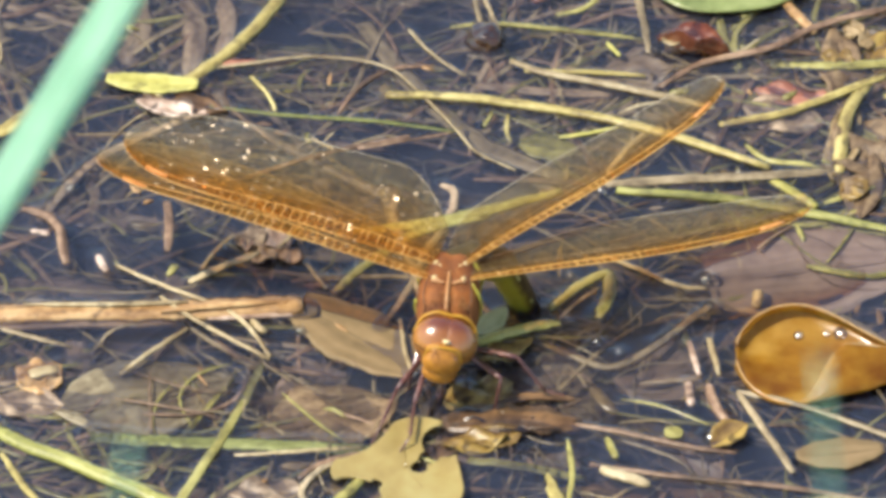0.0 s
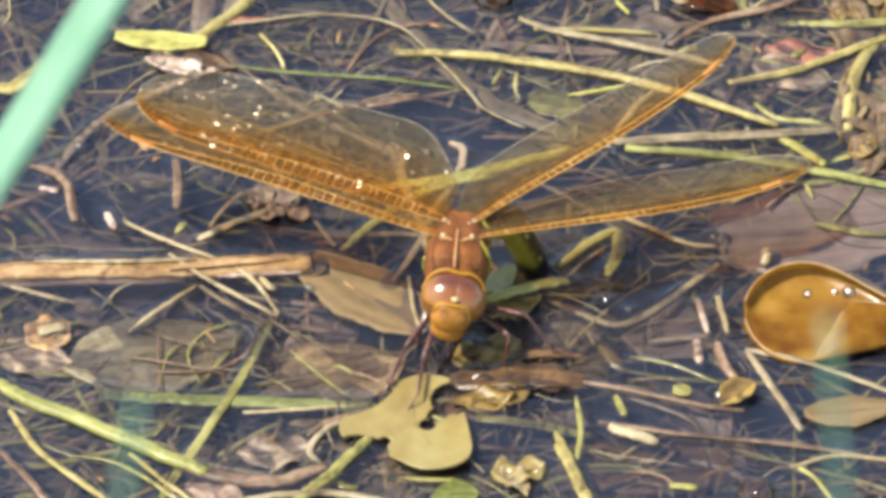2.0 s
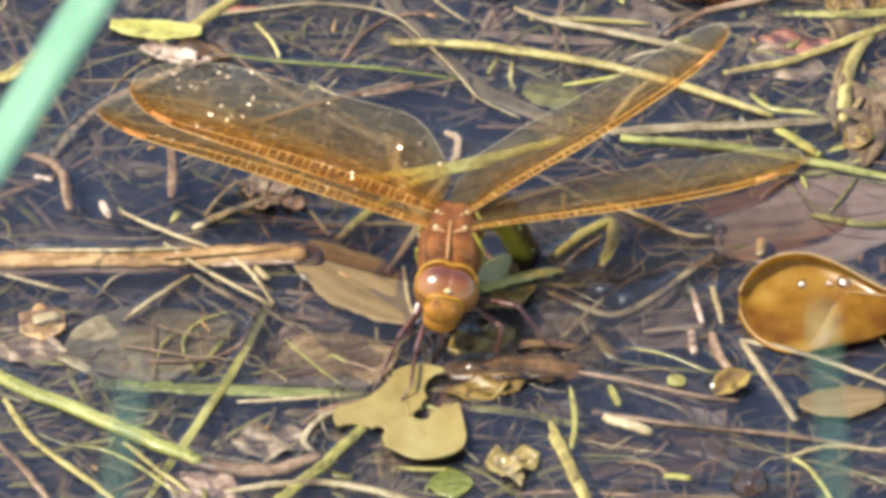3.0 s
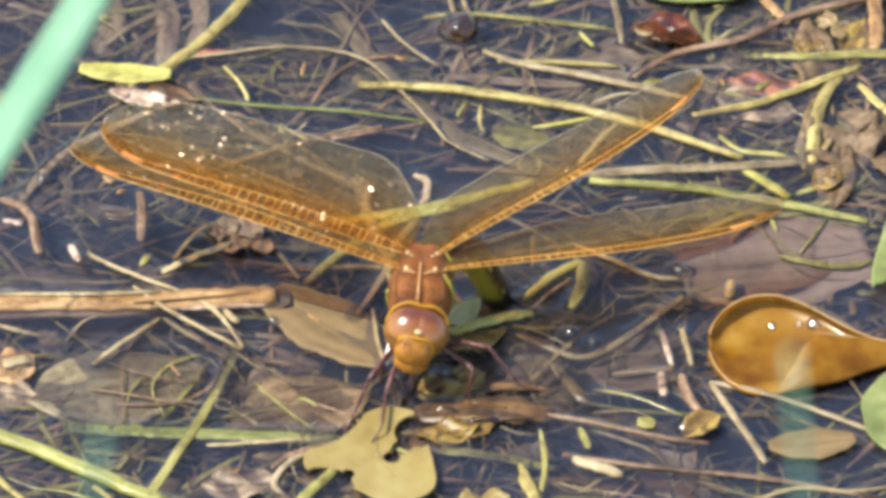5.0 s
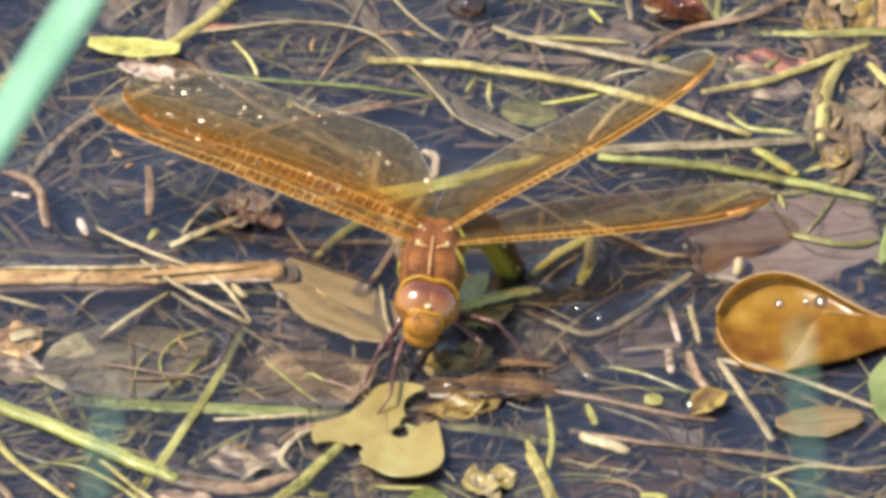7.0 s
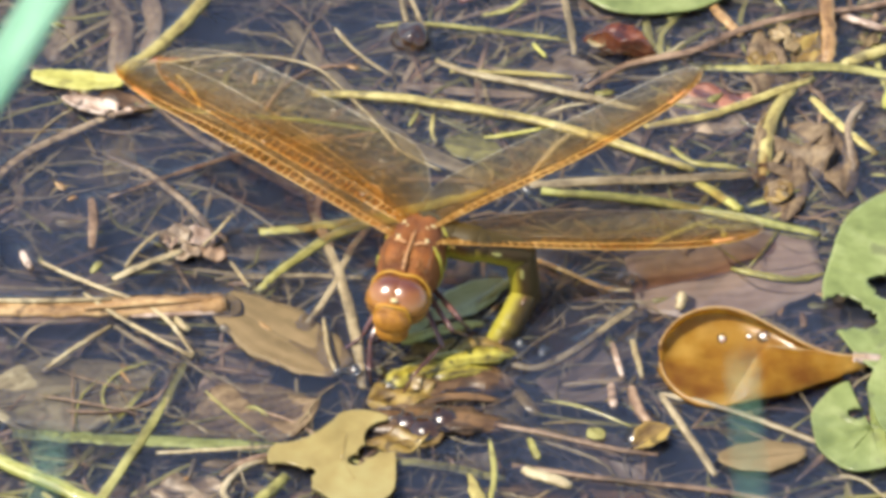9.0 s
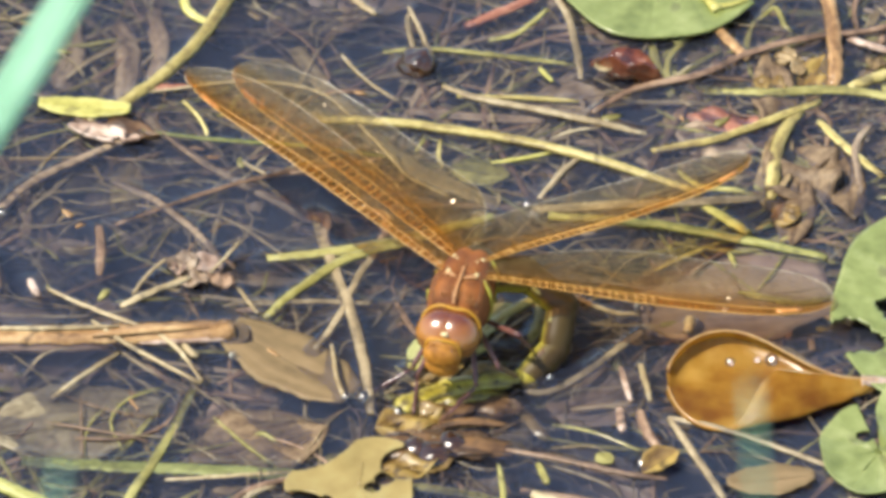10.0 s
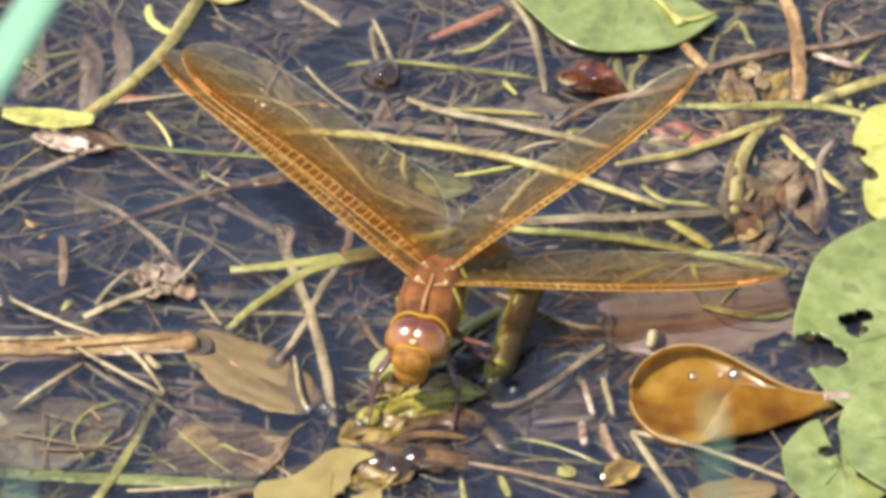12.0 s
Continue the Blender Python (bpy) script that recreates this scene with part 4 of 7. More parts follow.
# ---- floating things and tangle ----
def pads():
    """Floating lily pads: round leaves with a notch, a raised yellow midrib and gnawed edges."""
    def pad(centre, radius, notch, material, label, bites=(), tilt=(0, 0), squash=1.0, z=0.6, slit=9, lobes=0.0):
        bm = bmesh.new()
        n, rings = 234, 40
        rng = random.Random(int(radius * 10))
        ph = [rng.uniform(0, 6.3) for _ in range(4)]
        grid = []
        for top in (0.35, 0.0):
            rows = []
            for i in range(rings + 1):
                r = radius * i / rings
                row = []
                for k in range(n + 1):
                    a = notch + radians(slit) + (math.tau - radians(2 * slit)) * k / n
                    w = 1 + lobes * math.cos(3 * (a - 1.2)) + 0.03 * math.sin(3 * a + ph[0]) + 0.015 * math.sin(8 * a + ph[1])
                    lift = 0.5 * (i / rings) ** 4 + 0.25 * math.sin(4 * a + ph[2]) * (i / rings) ** 2 - 0.1 * (k % 18 == 0) * (i > 0) * (material is not CREAM)
                    row.append(bm.verts.new(Vector((math.cos(a) * r * w, math.sin(a) * r * w * squash, lift + top)) * MM))
                rows.append(row)
            grid.append(rows)

        def gone(i, k):
            p = grid[0][i][k].co / MM
            return any((p.x - x) ** 2 + (p.y - y) ** 2 < q * q for x, y, q in bites)

        keep = {(i, k) for i in range(rings) for k in range(n) if not (gone(i, k) or gone(i + 1, k + 1))}
        for i, k in keep:
            for g in grid:
                bm.faces.new((g[i][k], g[i + 1][k], g[i + 1][k + 1], g[i][k + 1]))
            for (di, dk), (a, b) in (((1, 0), ((1, 0), (1, 1))), ((0, -1), ((0, 0), (1, 0))), ((0, 1), ((0, 1), (1, 1))), ((-1, 0), ((0, 0), (0, 1)))):
                if i + di >= 0 and (i + di, k + dk) not in keep:
                    bm.faces.new((grid[0][i + a[0]][k + a[1]], grid[0][i + b[0]][k + b[1]], grid[1][i + b[0]][k + b[1]], grid[1][i + a[0]][k + a[1]]))
        bmesh.ops.remove_doubles(bm, verts=bm.verts, dist=1e-7)
        bmesh.ops.delete(bm, geom=[v for v in bm.verts if not v.link_faces], context="VERTS")
        ob = thing("lily_pad", bm, material, label, "lily pad", "lily pads")
        ob.matrix_world = pose(centre[0] * MM, centre[1] * MM, z * MM, *tilt)
        WET_LINES.append(([Vector((centre[0] + d, centre[1], 0)) * MM for d in (-1, 1)], radius * 0.97))
        for k in ((0, 1, 5, 6) if material is CREAM else range(7)):
            a = notch + math.pi + (k - 3) * radians(42)
            reach = radius * (0.72 if k == 3 else 0.55)
            if any((math.cos(a) * reach * s - x) ** 2 + (math.sin(a) * reach * s * squash - y) ** 2 < q * q * 1.3 for x, y, q in bites for s in (0.3, 0.6, 1)):
                continue
            bm = bmesh.new()
            add_rod(bm, [Vector((math.cos(a) * reach * s, math.sin(a) * reach * s * squash, 0.33 + 0.5 * (s * reach / radius) ** 4)) * MM for s in (0.02, 0.3, 0.6, 0.85, 1)], 0.35, 0.22, 6, 0.1, (1.3, 0.3))
            part("rib", bm, material, ob)
        return ob

    p = pad((41.1, 73.4, 0.0), 19, radians(-35), PAD, "pale green floating lily pad with a yellow midrib", squash=1.15)
    bm = bmesh.new()
    add_rod(bm, smooth_line(((1.0, -4.0, 0.6), (4.2, -10.5, 0.9), (7.7, -16.6, 1.2)), 5), 1.1, 0.6, 8, 0.08, (0.3, 1.8))
    part("midrib", bm, LEMON, p, "yellow midrib")
    bm = bmesh.new()
    add_rod(bm, smooth_line(((6.6, -15.8, 1.1), (9.5, -15.4, 1.2), (12.6, -13.6, 0.9)), 5), 1.0, 0.6, 8, 0.1, (1.5, 0.3))
    part("midrib", bm, LEMON, p, "yellow midrib")
    pad((81.0, -9.1, 0.0), 17.5, radians(-20), PAD, "green lily pad with gnawed holes", bites=((-9.5, 0.5, 1.4), (-7.6, 1.5, 1.2), (-8.5, -1.5, 1.3), (-15, -6.5, 3.4), (-12, -7.5, 2.0)), squash=1.25, z=1.0, tilt=(2, 4, 0))
    pad((69.8, -38.3, 0.0), 8.5, radians(100), PAD, "small mottled green lily pad", bites=((-2, 3, 1.1), (3, -2, 0.9)), squash=1.1, z=0.3)
    pad((79.3, -33.3, 0.0), 10, radians(90), PAD, "green lily pad edge", squash=1.2, z=1.5)
    pad((79.2, 32.0, 0.0), 6.5, radians(20), PADLIME, "lemon-yellow fading lily pad", squash=1.2, bites=((-6, -3, 1.5),))
    pad((79.7, 19.9, 0.0), 6.0, radians(20), PADLIME, "lemon-yellow fading lily pad", squash=1.2, bites=((-5, 4, 1.4),), z=0.9)
    gnawed = pad((-5.2, -48.3, 0.0), 8.7, radians(38), CREAM, "pale cream-yellow heart-shaped leaf with gnawed holes", squash=1.08, z=0.9, slit=3, lobes=0.2,
        bites=((1.9, 0.1, 1.1), (3.3, 2.2, 1.4), (5.6, 5.4, 3.3), (8.5, 8.0, 3.5), (-7.2, -6.2, 4.0), (-4.0, -3.4, 0.9), (-12.5, 12.5, 11.2)))
    pad((-16.8, 65.8, 0.0), 5.0, radians(60), STRAW, "small yellow floating leaf", squash=0.9)
    return gnawed


gnawed_pad = pads()


LEAN = Vector((0, 0, 1)).rotation_difference(Vector((-0.26, -0.48, 0.84))).to_matrix().to_4x4()


def curled_leaf():
    """A scoop of a leaf: a round bowl with its near margin rolled up and inward towards the twisted stalk."""
    def ease(x):
        x = min(1, max(0, x))
        return x * x * (3 - 2 * x)

    def section(s):
        swell = math.sqrt(max(0, 1 - ((s - 0.28) / 0.28) ** 2)) if s < 0.28 else 1.0
        far = swell if s < 0.28 else max(0, math.cos((s - 0.28) / 0.72 * math.pi / 2)) ** 2.9
        near = swell if s < 0.28 else max(0, math.cos((s - 0.28) / 0.72 * math.pi / 2)) ** 1.0
        roll = ease((s - 0.29) / 0.27)
        x, mid = 40.6 + 29.2 * s, -25.2
        rim = Vector((x, mid + 6.9 * far, 2.3 + 2.9 * far))
        belly = Vector((x, mid - 8.9 * near, 0.8 + 1.2 * roll * near))
        lip = Vector((x - 0.5 * roll, (mid - 9.0 * near) * (1 - roll) + (mid - 1.4 * far) * roll, (0.75 + 1.8 * (1 - near)) * (1 - roll) + (rim.z + 0.9 * math.sin(math.pi * s)) * roll))
        low = 0.75 + 1.5 * (1 - near) ** 2
        return [rim, rim + Vector((0, 0.75 * far, -0.5 * (rim.z - low))), Vector((x, rim.y * 0.72 + belly.y * 0.28, low + 0.2)), Vector((x, rim.y * 0.3 + belly.y * 0.7, low)), belly, lip]

    bm = bmesh.new()
    n, rows = 46, []
    for i in range(n + 1):
        s = 0.004 + 0.992 * (1 - math.cos(math.pi * i / n)) / 2
        rows.append(smooth_line([tuple(q) for q in section(s)], 6))
    m = len(rows[0])
    grain = bm.verts.layers.float_vector.new("grain")
    layers = [[], []]
    for i, row in enumerate(rows):
        for lay in layers:
            lay.append([])
        for k, q in enumerate(row):
            along = rows[min(i + 1, n)][k] - rows[max(i - 1, 0)][k]
            round_ = row[min(k + 1, m - 1)] - row[max(k - 1, 0)]
            out = along.cross(round_)
            out = out.normalized() if out.length > 1e-12 else Vector((0, 0, 1))
            wave = 0.10 * math.sin(i * 0.55 + k * 0.3) + 0.06 * math.sin(i * 0.9 - k * 0.45)
            for lay, off in zip(layers, (0.14, -0.14)):
                v = bm.verts.new(q + out * (off + wave) * MM)
                v[grain] = (i / n * 0.012, k / m * 0.0028, 0)
                lay[-1].append(v)
    for rows_ in layers:
        for i in range(n):
            for k in range(m - 1):
                bm.faces.new((rows_[i][k], rows_[i + 1][k], rows_[i + 1][k + 1], rows_[i][k + 1]))
    a, b = layers
    for i in range(n):
        for k in (0, m - 1):
            bm.faces.new((a[i][k], a[i + 1][k], b[i + 1][k], b[i][k]))
    for k in range(m - 1):
        for i in (0, n):
            bm.faces.new((a[i][k], a[i][k + 1], b[i][k + 1], b[i][k]))
    WET_LINES.append(([Vector((48.5, -26.5, 0)) * MM, Vector((54, -27, 0)) * MM], 7.6))
    ob = thing("curled_leaf", bm, AMBER, "amber-brown wet leaf curled into a scoop", "leaf")
    bm = bmesh.new()
    line = [rows[i][0] + Vector((0, 0, 0.1)) * MM for i in range(0, n - 3, 2)]
    add_rod(bm, line, 0.34, 0.34, 6)
    part("rim", bm, AMBERRIM, ob, "paler margin of the scoop")
    bm = bmesh.new()
    add_rod(bm, [rows[i][m - 1] for i in range(0, n - 3, 2)], 0.38, 0.38, 6)
    part("rim", bm, AMBERRIM, ob, "paler margin of the scoop")
    for i, k, r in ((17, 10, 0.65), (21, 9, 0.5), (23, 8, 0.95)):
        d = bmesh.new()
        add_ball(d, rows[i][k] / MM + Vector((-0.1, -0.2, 0.4)), (r, r, r * 0.2), 16, 12, LEAN)
        part("water_drop", d, DROP, ob, "clear drop of water")
    bm = bmesh.new()
    add_rod(bm, smooth_line(((67.5, -25.0, 1.9), (69.8, -25.0, 1.7), (72.5, -24.6, 0.9)), 6), 2.0, 1.5, 8, 0.1, (1, 0.7))
    part("stalk", bm, BARK, ob, "twisted pale stalk")


curled_leaf()


def foreground_reeds():
    """Fresh reeds between the camera and the insect, rooted in the pond."""
    def blade(points, width, label, end=0.15):
        bm = bmesh.new()
        add_rod(bm, smooth_line(points, 8), width, width * 0.25, 8, 0.0, (1, end))
        ob = thing("reed", bm, REED, label, "reed", "fresh reeds")
        bm = bmesh.new()
        add_rod(bm, [q + Vector((0, -width * 0.115 * MM, 0)) for q in smooth_line(points, 8)], width * 0.12, width * 0.08, 6, 0.0, (1, end))
        part("midrib", bm, REED, ob)
    a, b = Vector((-54, -320, 269)), Vector((-36, -320, 305))
    d = b - a
    low, high = a - d * (a.z / d.z), b + d * 2.0
    blade([tuple(low.lerp(high, k / 10)) for k in range(11)], 12.0, "fresh mint-green reed blade leaning over the pond")
    for foot, top, wide in (((32, -700, 561), (31, -700, 575), 3.2), ((-27, -700, 559), (-26, -700, 566), 2.6)):
        a, b = Vector(foot), Vector(top)
        d = b - a
        low = a - d * (a.z / d.z)
        blade([tuple(low.lerp(b, k / 10)) for k in range(11)], wide, "slender fresh green reed tip", 0.7)


foreground_reeds()


def bubble(centre, radius, material, label, name="bubble"):
    bm = bmesh.new()
    rng = random.Random(int(radius * 100))
    drop = name == "water_drop"
    for v in add_ball(bm, (0, 0, 0), (radius, radius, radius * (0.34 if drop else 0.8)), 24, 16, LEAN if drop else None):
        v.co *= 1 + (0.30 if name == "seed_head" else 0.06) * noise.noise(v.co * 700 + Vector((radius, 0, 0)))
    ob = thing(name, bm, material, label, name.replace("_", " "), "wet lumps" if name != "water_drop" else "water drops")
    ob.location = Vector(centre) * MM
    WET_LINES.append(([ob.location + Vector((dx, 0, 0)) for dx in (-0.0002, 0.0002)], radius))


bubble((6.0, 45.3, 0.8), 2.7, SLICK, "dark brown wet seed head with a shining rim", "seed_head")
bubble((41.7, -62.0, 0.7), 2.5, SLICK, "dark brown wet seed head with a shining rim", "seed_head")
for place, size in (((37.0, -41.0, 0.5), 1.3), ((36.7, -6.7, 0.5), 0.8), ((-19.9, -18.4, 0.7), 0.7), ((10.3, -10.9, 0.4), 0.7), ((-40.8, -23.0, 0.5), 0.45), ((3.2, -30.6, 0.8), 0.9),
                    ((21.4, 14.4, 0.8), 0.9), ((22.2, 12.2, 0.8), 0.8), ((24.4, -22.7, 0.5), 0.6), ((41.6, 15.8, 0.9), 0.5), ((-52.5, 12.7, 0.5), 0.8)):
    bubble(place, size, DROP, "clear round drop of water shining in the sun", "water_drop")
for place, size in (((8.4, -14.0, 0.7), 0.7), ((-4.1, -27.3, 0.8), 0.55), ((36.6, -7.3, 0.6), 0.6), ((17.8, -6.4, 0.5), 0.6), ((-1.6, -27.6, 1.2), 0.9), ((21.3, -20.7, 0.6), 0.6)):
    bubble(place, size, DROP, "clear round drop of water shining in the sun", "water_drop")
leaf("rust_pod", (30.4, 44.1, 1.0), (40.6, 42.0, 0.2), 5.0, RUST, "red-brown curled pod with a wet shine", "pod", cup=3.2, curl=1.0, group="", thick=0.5, tilt=-24, ruffle=0.4)
leaf("cream_scrap", (31.0, 43.4, 2.0), (34.0, 43.0, 2.0), 2.2, PALE, "cream scrap stuck to a red-brown pod", curl=0.5, cup=0.4, group="")
leaf("wet_scrap", (36.9, -43.0, 0.4), (42.0, -39.4, 1.4), 4.6, OCHRE, "brown leaf scrap with wet shining edge", cup=1.0, group="")


# stretches of open dark water: x, y, half axes in millimetres, and how much debris drifts there
OPEN_WATER = ((*(15.3, -39.9, 0.0)[:2], 14, 9, 0.12), (*(20.1, -24.3, 0.0)[:2], 11, 10, 0.3), (*(7.5, -49.4, 0.0)[:2], 7, 7, 0.1), (*(3.7, 18.7, 0.0)[:2], 10, 9, 0.15), (*(-23.8, -33.3, 0.0)[:2], 9, 6, 0.15), (*(37.0, -47.1, 0.0)[:2], 9, 6, 0.15),
              (*(-26.9, 52.7, -0.0)[:2], 8, 9, 0.15), (*(-9.8, 10.0, 0.0)[:2], 9, 8, 0.2), (*(23.3, -14.6, 0.0)[:2], 9, 8, 0.45), (*(2.9, 57.8, 0.0)[:2], 14, 10, 0.2), (*(31.7, 38.8, 0.0)[:2], 10, 4, 0.3),
              (*(-21.0, 13.7, -0.0)[:2], 36, 20, 0.45), (*(-1.9, -4.8, 0.0)[:2], 14, 16, 0.2), (*(-12.9, -25.5, 0.0)[:2], 12, 8, 0.2), (*(28.6, -31.5, 0.0)[:2], 20, 12, 0.15))


def spots(rng, count, seed, region, least=0.0):
    """Places where debris has drifted together."""
    for _ in range(count):
        x, y = rng.uniform(*region[:2]), rng.uniform(*region[2:])
        if noise.noise(Vector((x, y * 0.7, seed * 3.7)) * 0.06) < rng.uniform(-0.35, 0.1):
            continue
        if rng.random() > max(least, min((few for a, b, w, h, few in OPEN_WATER if ((x - a) / w) ** 2 + ((y - b) / h) ** 2 < 1), default=1.0)):
            continue
        yield x, y


REGION = (-72, 92, -74, 84)


def tangle(name, count, seed, z_low, z_high, long, material, label, thick, bend=0.2, region=REGION, least=0.0):
    """Fine dead stalks lying across each other, past counting."""
    rng = random.Random(seed)
    bm = bmesh.new()
    for x, y in spots(rng, count, seed, region, least):
        a, l, z = rng.gauss(0.05, 0.75), rng.uniform(0.25, 1) ** 1.5 * long, rng.uniform(z_low, z_high)
        d, s = Vector((math.cos(a), math.sin(a), 0)), Vector((-math.sin(a), math.cos(a), 0))
        b = rng.uniform(-bend, bend) * l
        c = Vector((x, y, z))
        pts = [c - d * l / 2, c - d * l / 6 + s * b * rng.uniform(0.4, 1), c + d * l / 5 + s * b * rng.uniform(0.2, 1), c + d * l / 2 + Vector((0, 0, rng.uniform(-1, 0.3)))]
        w = rng.uniform(0.35, 1.0) * thick
        add_rod(bm, smooth_line(pts, 3), w, w * 0.55, 5, 0.18, (0.5, 0.3), rng.random())
    return thing(name, bm, material, label, "debris", kind="stuff")


def flakes(name, count, seed, z_low, z_high, size, material, label, region=REGION, least=0.0, broad=(0.12, 0.42), ragged=0.7):
    """Torn scraps of rotten leaf, past counting."""
    rng = random.Random(seed)
    bm = bmesh.new()
    for x, y in spots(rng, count, seed, region, least):
        r, turn, z = rng.uniform(0.35, 1) * size, rng.uniform(0, math.tau), rng.uniform(z_low, z_high)
        n, narrow = (11 if ragged < 0.8 else 20), rng.uniform(*broad)
        rim = []
        for k in range(n):
            a = math.tau * k / n
            q = r * rng.uniform(ragged, 1.1)
            u, v = math.cos(a) * q, math.sin(a) * q * narrow
            rim.append((x + u * math.cos(turn) - v * math.sin(turn), y + u * math.sin(turn) + v * math.cos(turn), z + rng.uniform(-0.1, 0.15) * r))
        top = [bm.verts.new(Vector(p) * MM) for p in rim]
        low = [bm.verts.new(Vector((p[0], p[1], p[2] - 0.2)) * MM) for p in rim]
        mid = bm.verts.new(Vector((x, y, z + rng.uniform(-0.1, 0.12) * r)) * MM)
        for k in range(n):
            bm.faces.new((top[k], top[(k + 1) % n], mid))
            bm.faces.new((top[k], low[k], low[(k + 1) % n], top[(k + 1) % n]))
        bm.faces.new(low)
    return thing(name, bm, material, label, "debris", kind="stuff")


flakes("drowned_leaves", 150, 61, -7.5, -2.4, 13.0, LILAC, "drowned dull lilac leaves deep in the water", least=0.7, broad=(0.25, 0.5), ragged=0.93)
flakes("drowned_leaves", 110, 62, -6.0, -2.0, 10.0, TANLEAF, "drowned ochre-tan leaves deep in the water", least=0.4, broad=(0.2, 0.45), ragged=0.9)
flakes("sunken_litter", 300, 21, -10, -3.0, 10.0, MAUVE, "drift of sunken rotten leaf scraps")
flakes("sunken_litter", 260, 22, -7.0, -2.0, 8.0, MAUVE, "drift of sunken mauve leaf scraps")
flakes("sunken_litter", 260, 26, -6.0, -1.8, 7.0, DRYLEAF, "drift of sunken olive-brown leaf scraps")
flakes("leaf_litter", 130, 24, -0.6, 0.3, 1.8, TAN, "small tan leaf scraps at the surface")
flakes("leaf_litter", 170, 25, -0.6, 0.3, 2.0, OLIVE, "small olive leaf scraps at the surface")
tangle("sunken_debris", 420, 1, -7, -0.9, 48, MAUVE, "tangle of sunken dead stalks", 2.2)
tangle("sunken_debris", 460, 2, -5, -0.6, 40, BROWN, "tangle of sunken brown stalks", 1.4)
tangle("sunken_debris", 420, 3, -4.5, -0.5, 36, GREY, "tangle of sunken grey stalks", 1.1)
tangle("sunken_debris", 300, 7, -3.5, -0.4, 36, OLIVE, "tangle of sunken olive stalks", 1.2)
tangle("fine_debris", 260, 4, -2.0, 0.2, 22, OLIVE, "fine olive dead stalks at the surface", 0.7)
tangle("fine_debris", 320, 5, -1.2, 0.4, 14, PALE, "fine pale dead stalks at the surface", 0.38, least=0.6)
tangle("fine_debris", 520, 6, -1.5, 0.4, 24, BROWN, "fine brown rootlets at the surface", 0.35, bend=0.5, least=0.6)
tangle("fine_debris", 360, 8, -1.5, 0.4, 22, GREY, "fine grey rootlets at the surface", 0.32, bend=0.6, least=0.8)


def root_sprays(name, count, seed, z_low, z_high, material, label, thick):
    """Drowned roots: crooked threads that fork again and again, past counting."""
    rng = random.Random(seed)
    bm = bmesh.new()

    def grow(p, a, l, w, depth):
        pts, q = [tuple(p)], Vector(p)
        for _ in range(4):
            a += rng.gauss(0, 0.38)
            q = q + Vector((math.cos(a), math.sin(a), rng.gauss(0, 0.06))) * l / 4
            pts.append(tuple(q))
            if depth and rng.random() < 0.7:
                grow(q, a + rng.choice((-1, 1)) * rng.uniform(0.4, 1.2), l * rng.uniform(0.35, 0.7), w * 0.7, depth - 1)
        add_rod(bm, smooth_line(pts, 2), w, w * 0.7, 4, 0.15, (1, 0.4), rng.random())

    for _ in range(count):
        x, y = rng.uniform(-68, 84), rng.uniform(-70, 78)
        grow(Vector((x, y, rng.uniform(z_low, z_high))), rng.uniform(0, math.tau), rng.uniform(7, 20), rng.uniform(0.5, 1) * thick, 2)
    return thing(name, bm, material, label, "debris", kind="stuff")


root_sprays("rootlets", 70, 51, -2.8, -0.2, GREY, "forked grey rootlets hanging in the water", 0.5)
root_sprays("rootlets", 70, 52, -2.2, 0.1, BROWN, "forked brown rootlets hanging in the water", 0.42)
root_sprays("rootlets", 26, 53, -0.8, 0.2, PALE, "forked pale rootlets at the surface", 0.3)
tangle("weed_drift", 260, 63, -3.6, -0.8, 30, GREY, "drift of drowned grey-brown stems", 1.0, 0.3, least=0.5)
tangle("weed_drift", 200, 64, -2.8, -0.5, 26, TANLEAF, "drift of drowned tan stems", 0.8, 0.3, least=0.35)
EAST, NORTH, SOUTH = (38, 92, -5, 70), (-72, 92, 26, 84), (-72, 40, -74, -26)
flakes("leaf_litter", 200, 31, -4.5, -1.2, 5.5, DRYLEAF, "drift of drowned brown leaf scraps", EAST)
flakes("leaf_litter", 160, 32, -3.0, -0.6, 3.4, TANLEAF, "drift of drowned tan-yellow leaf scraps", EAST)
flakes("leaf_litter", 120, 40, -4.0, -1.2, 4.0, TANLEAF, "drift of drowned ochre leaf scraps", NORTH)
tangle("weed_drift", 130, 33, -2.4, 0.2, 34, OLIVE, "drift of olive weed stalks", 1.3, 0.3, EAST)
tangle("weed_drift", 120, 34, -2.2, 0.3, 26, BROWN, "drift of brown weed stalks", 1.1, 0.4, EAST)
tangle("weed_drift", 130, 35, -2.6, 0.1, 40, GREY, "drift of grey-brown weed stalks", 1.3, 0.2, NORTH)
tangle("weed_drift", 130, 36, -2.6, 0.1, 36, BROWN, "drift of brown weed stalks", 1.0, 0.3, NORTH)
tangle("weed_drift", 100, 37, -2.4, 0.1, 28, OLIVE, "drift of olive weed stalks", 1.1, 0.4, SOUTH)
flakes("leaf_litter", 220, 38, -4.0, -0.9, 6.0, DRYLEAF, "drift of wet brown leaf scraps", SOUTH)
tangle("weed_drift", 120, 39, -1.8, 0.3, 24, BROWN, "drift of fine brown straws", 0.7, 0.4, SOUTH)



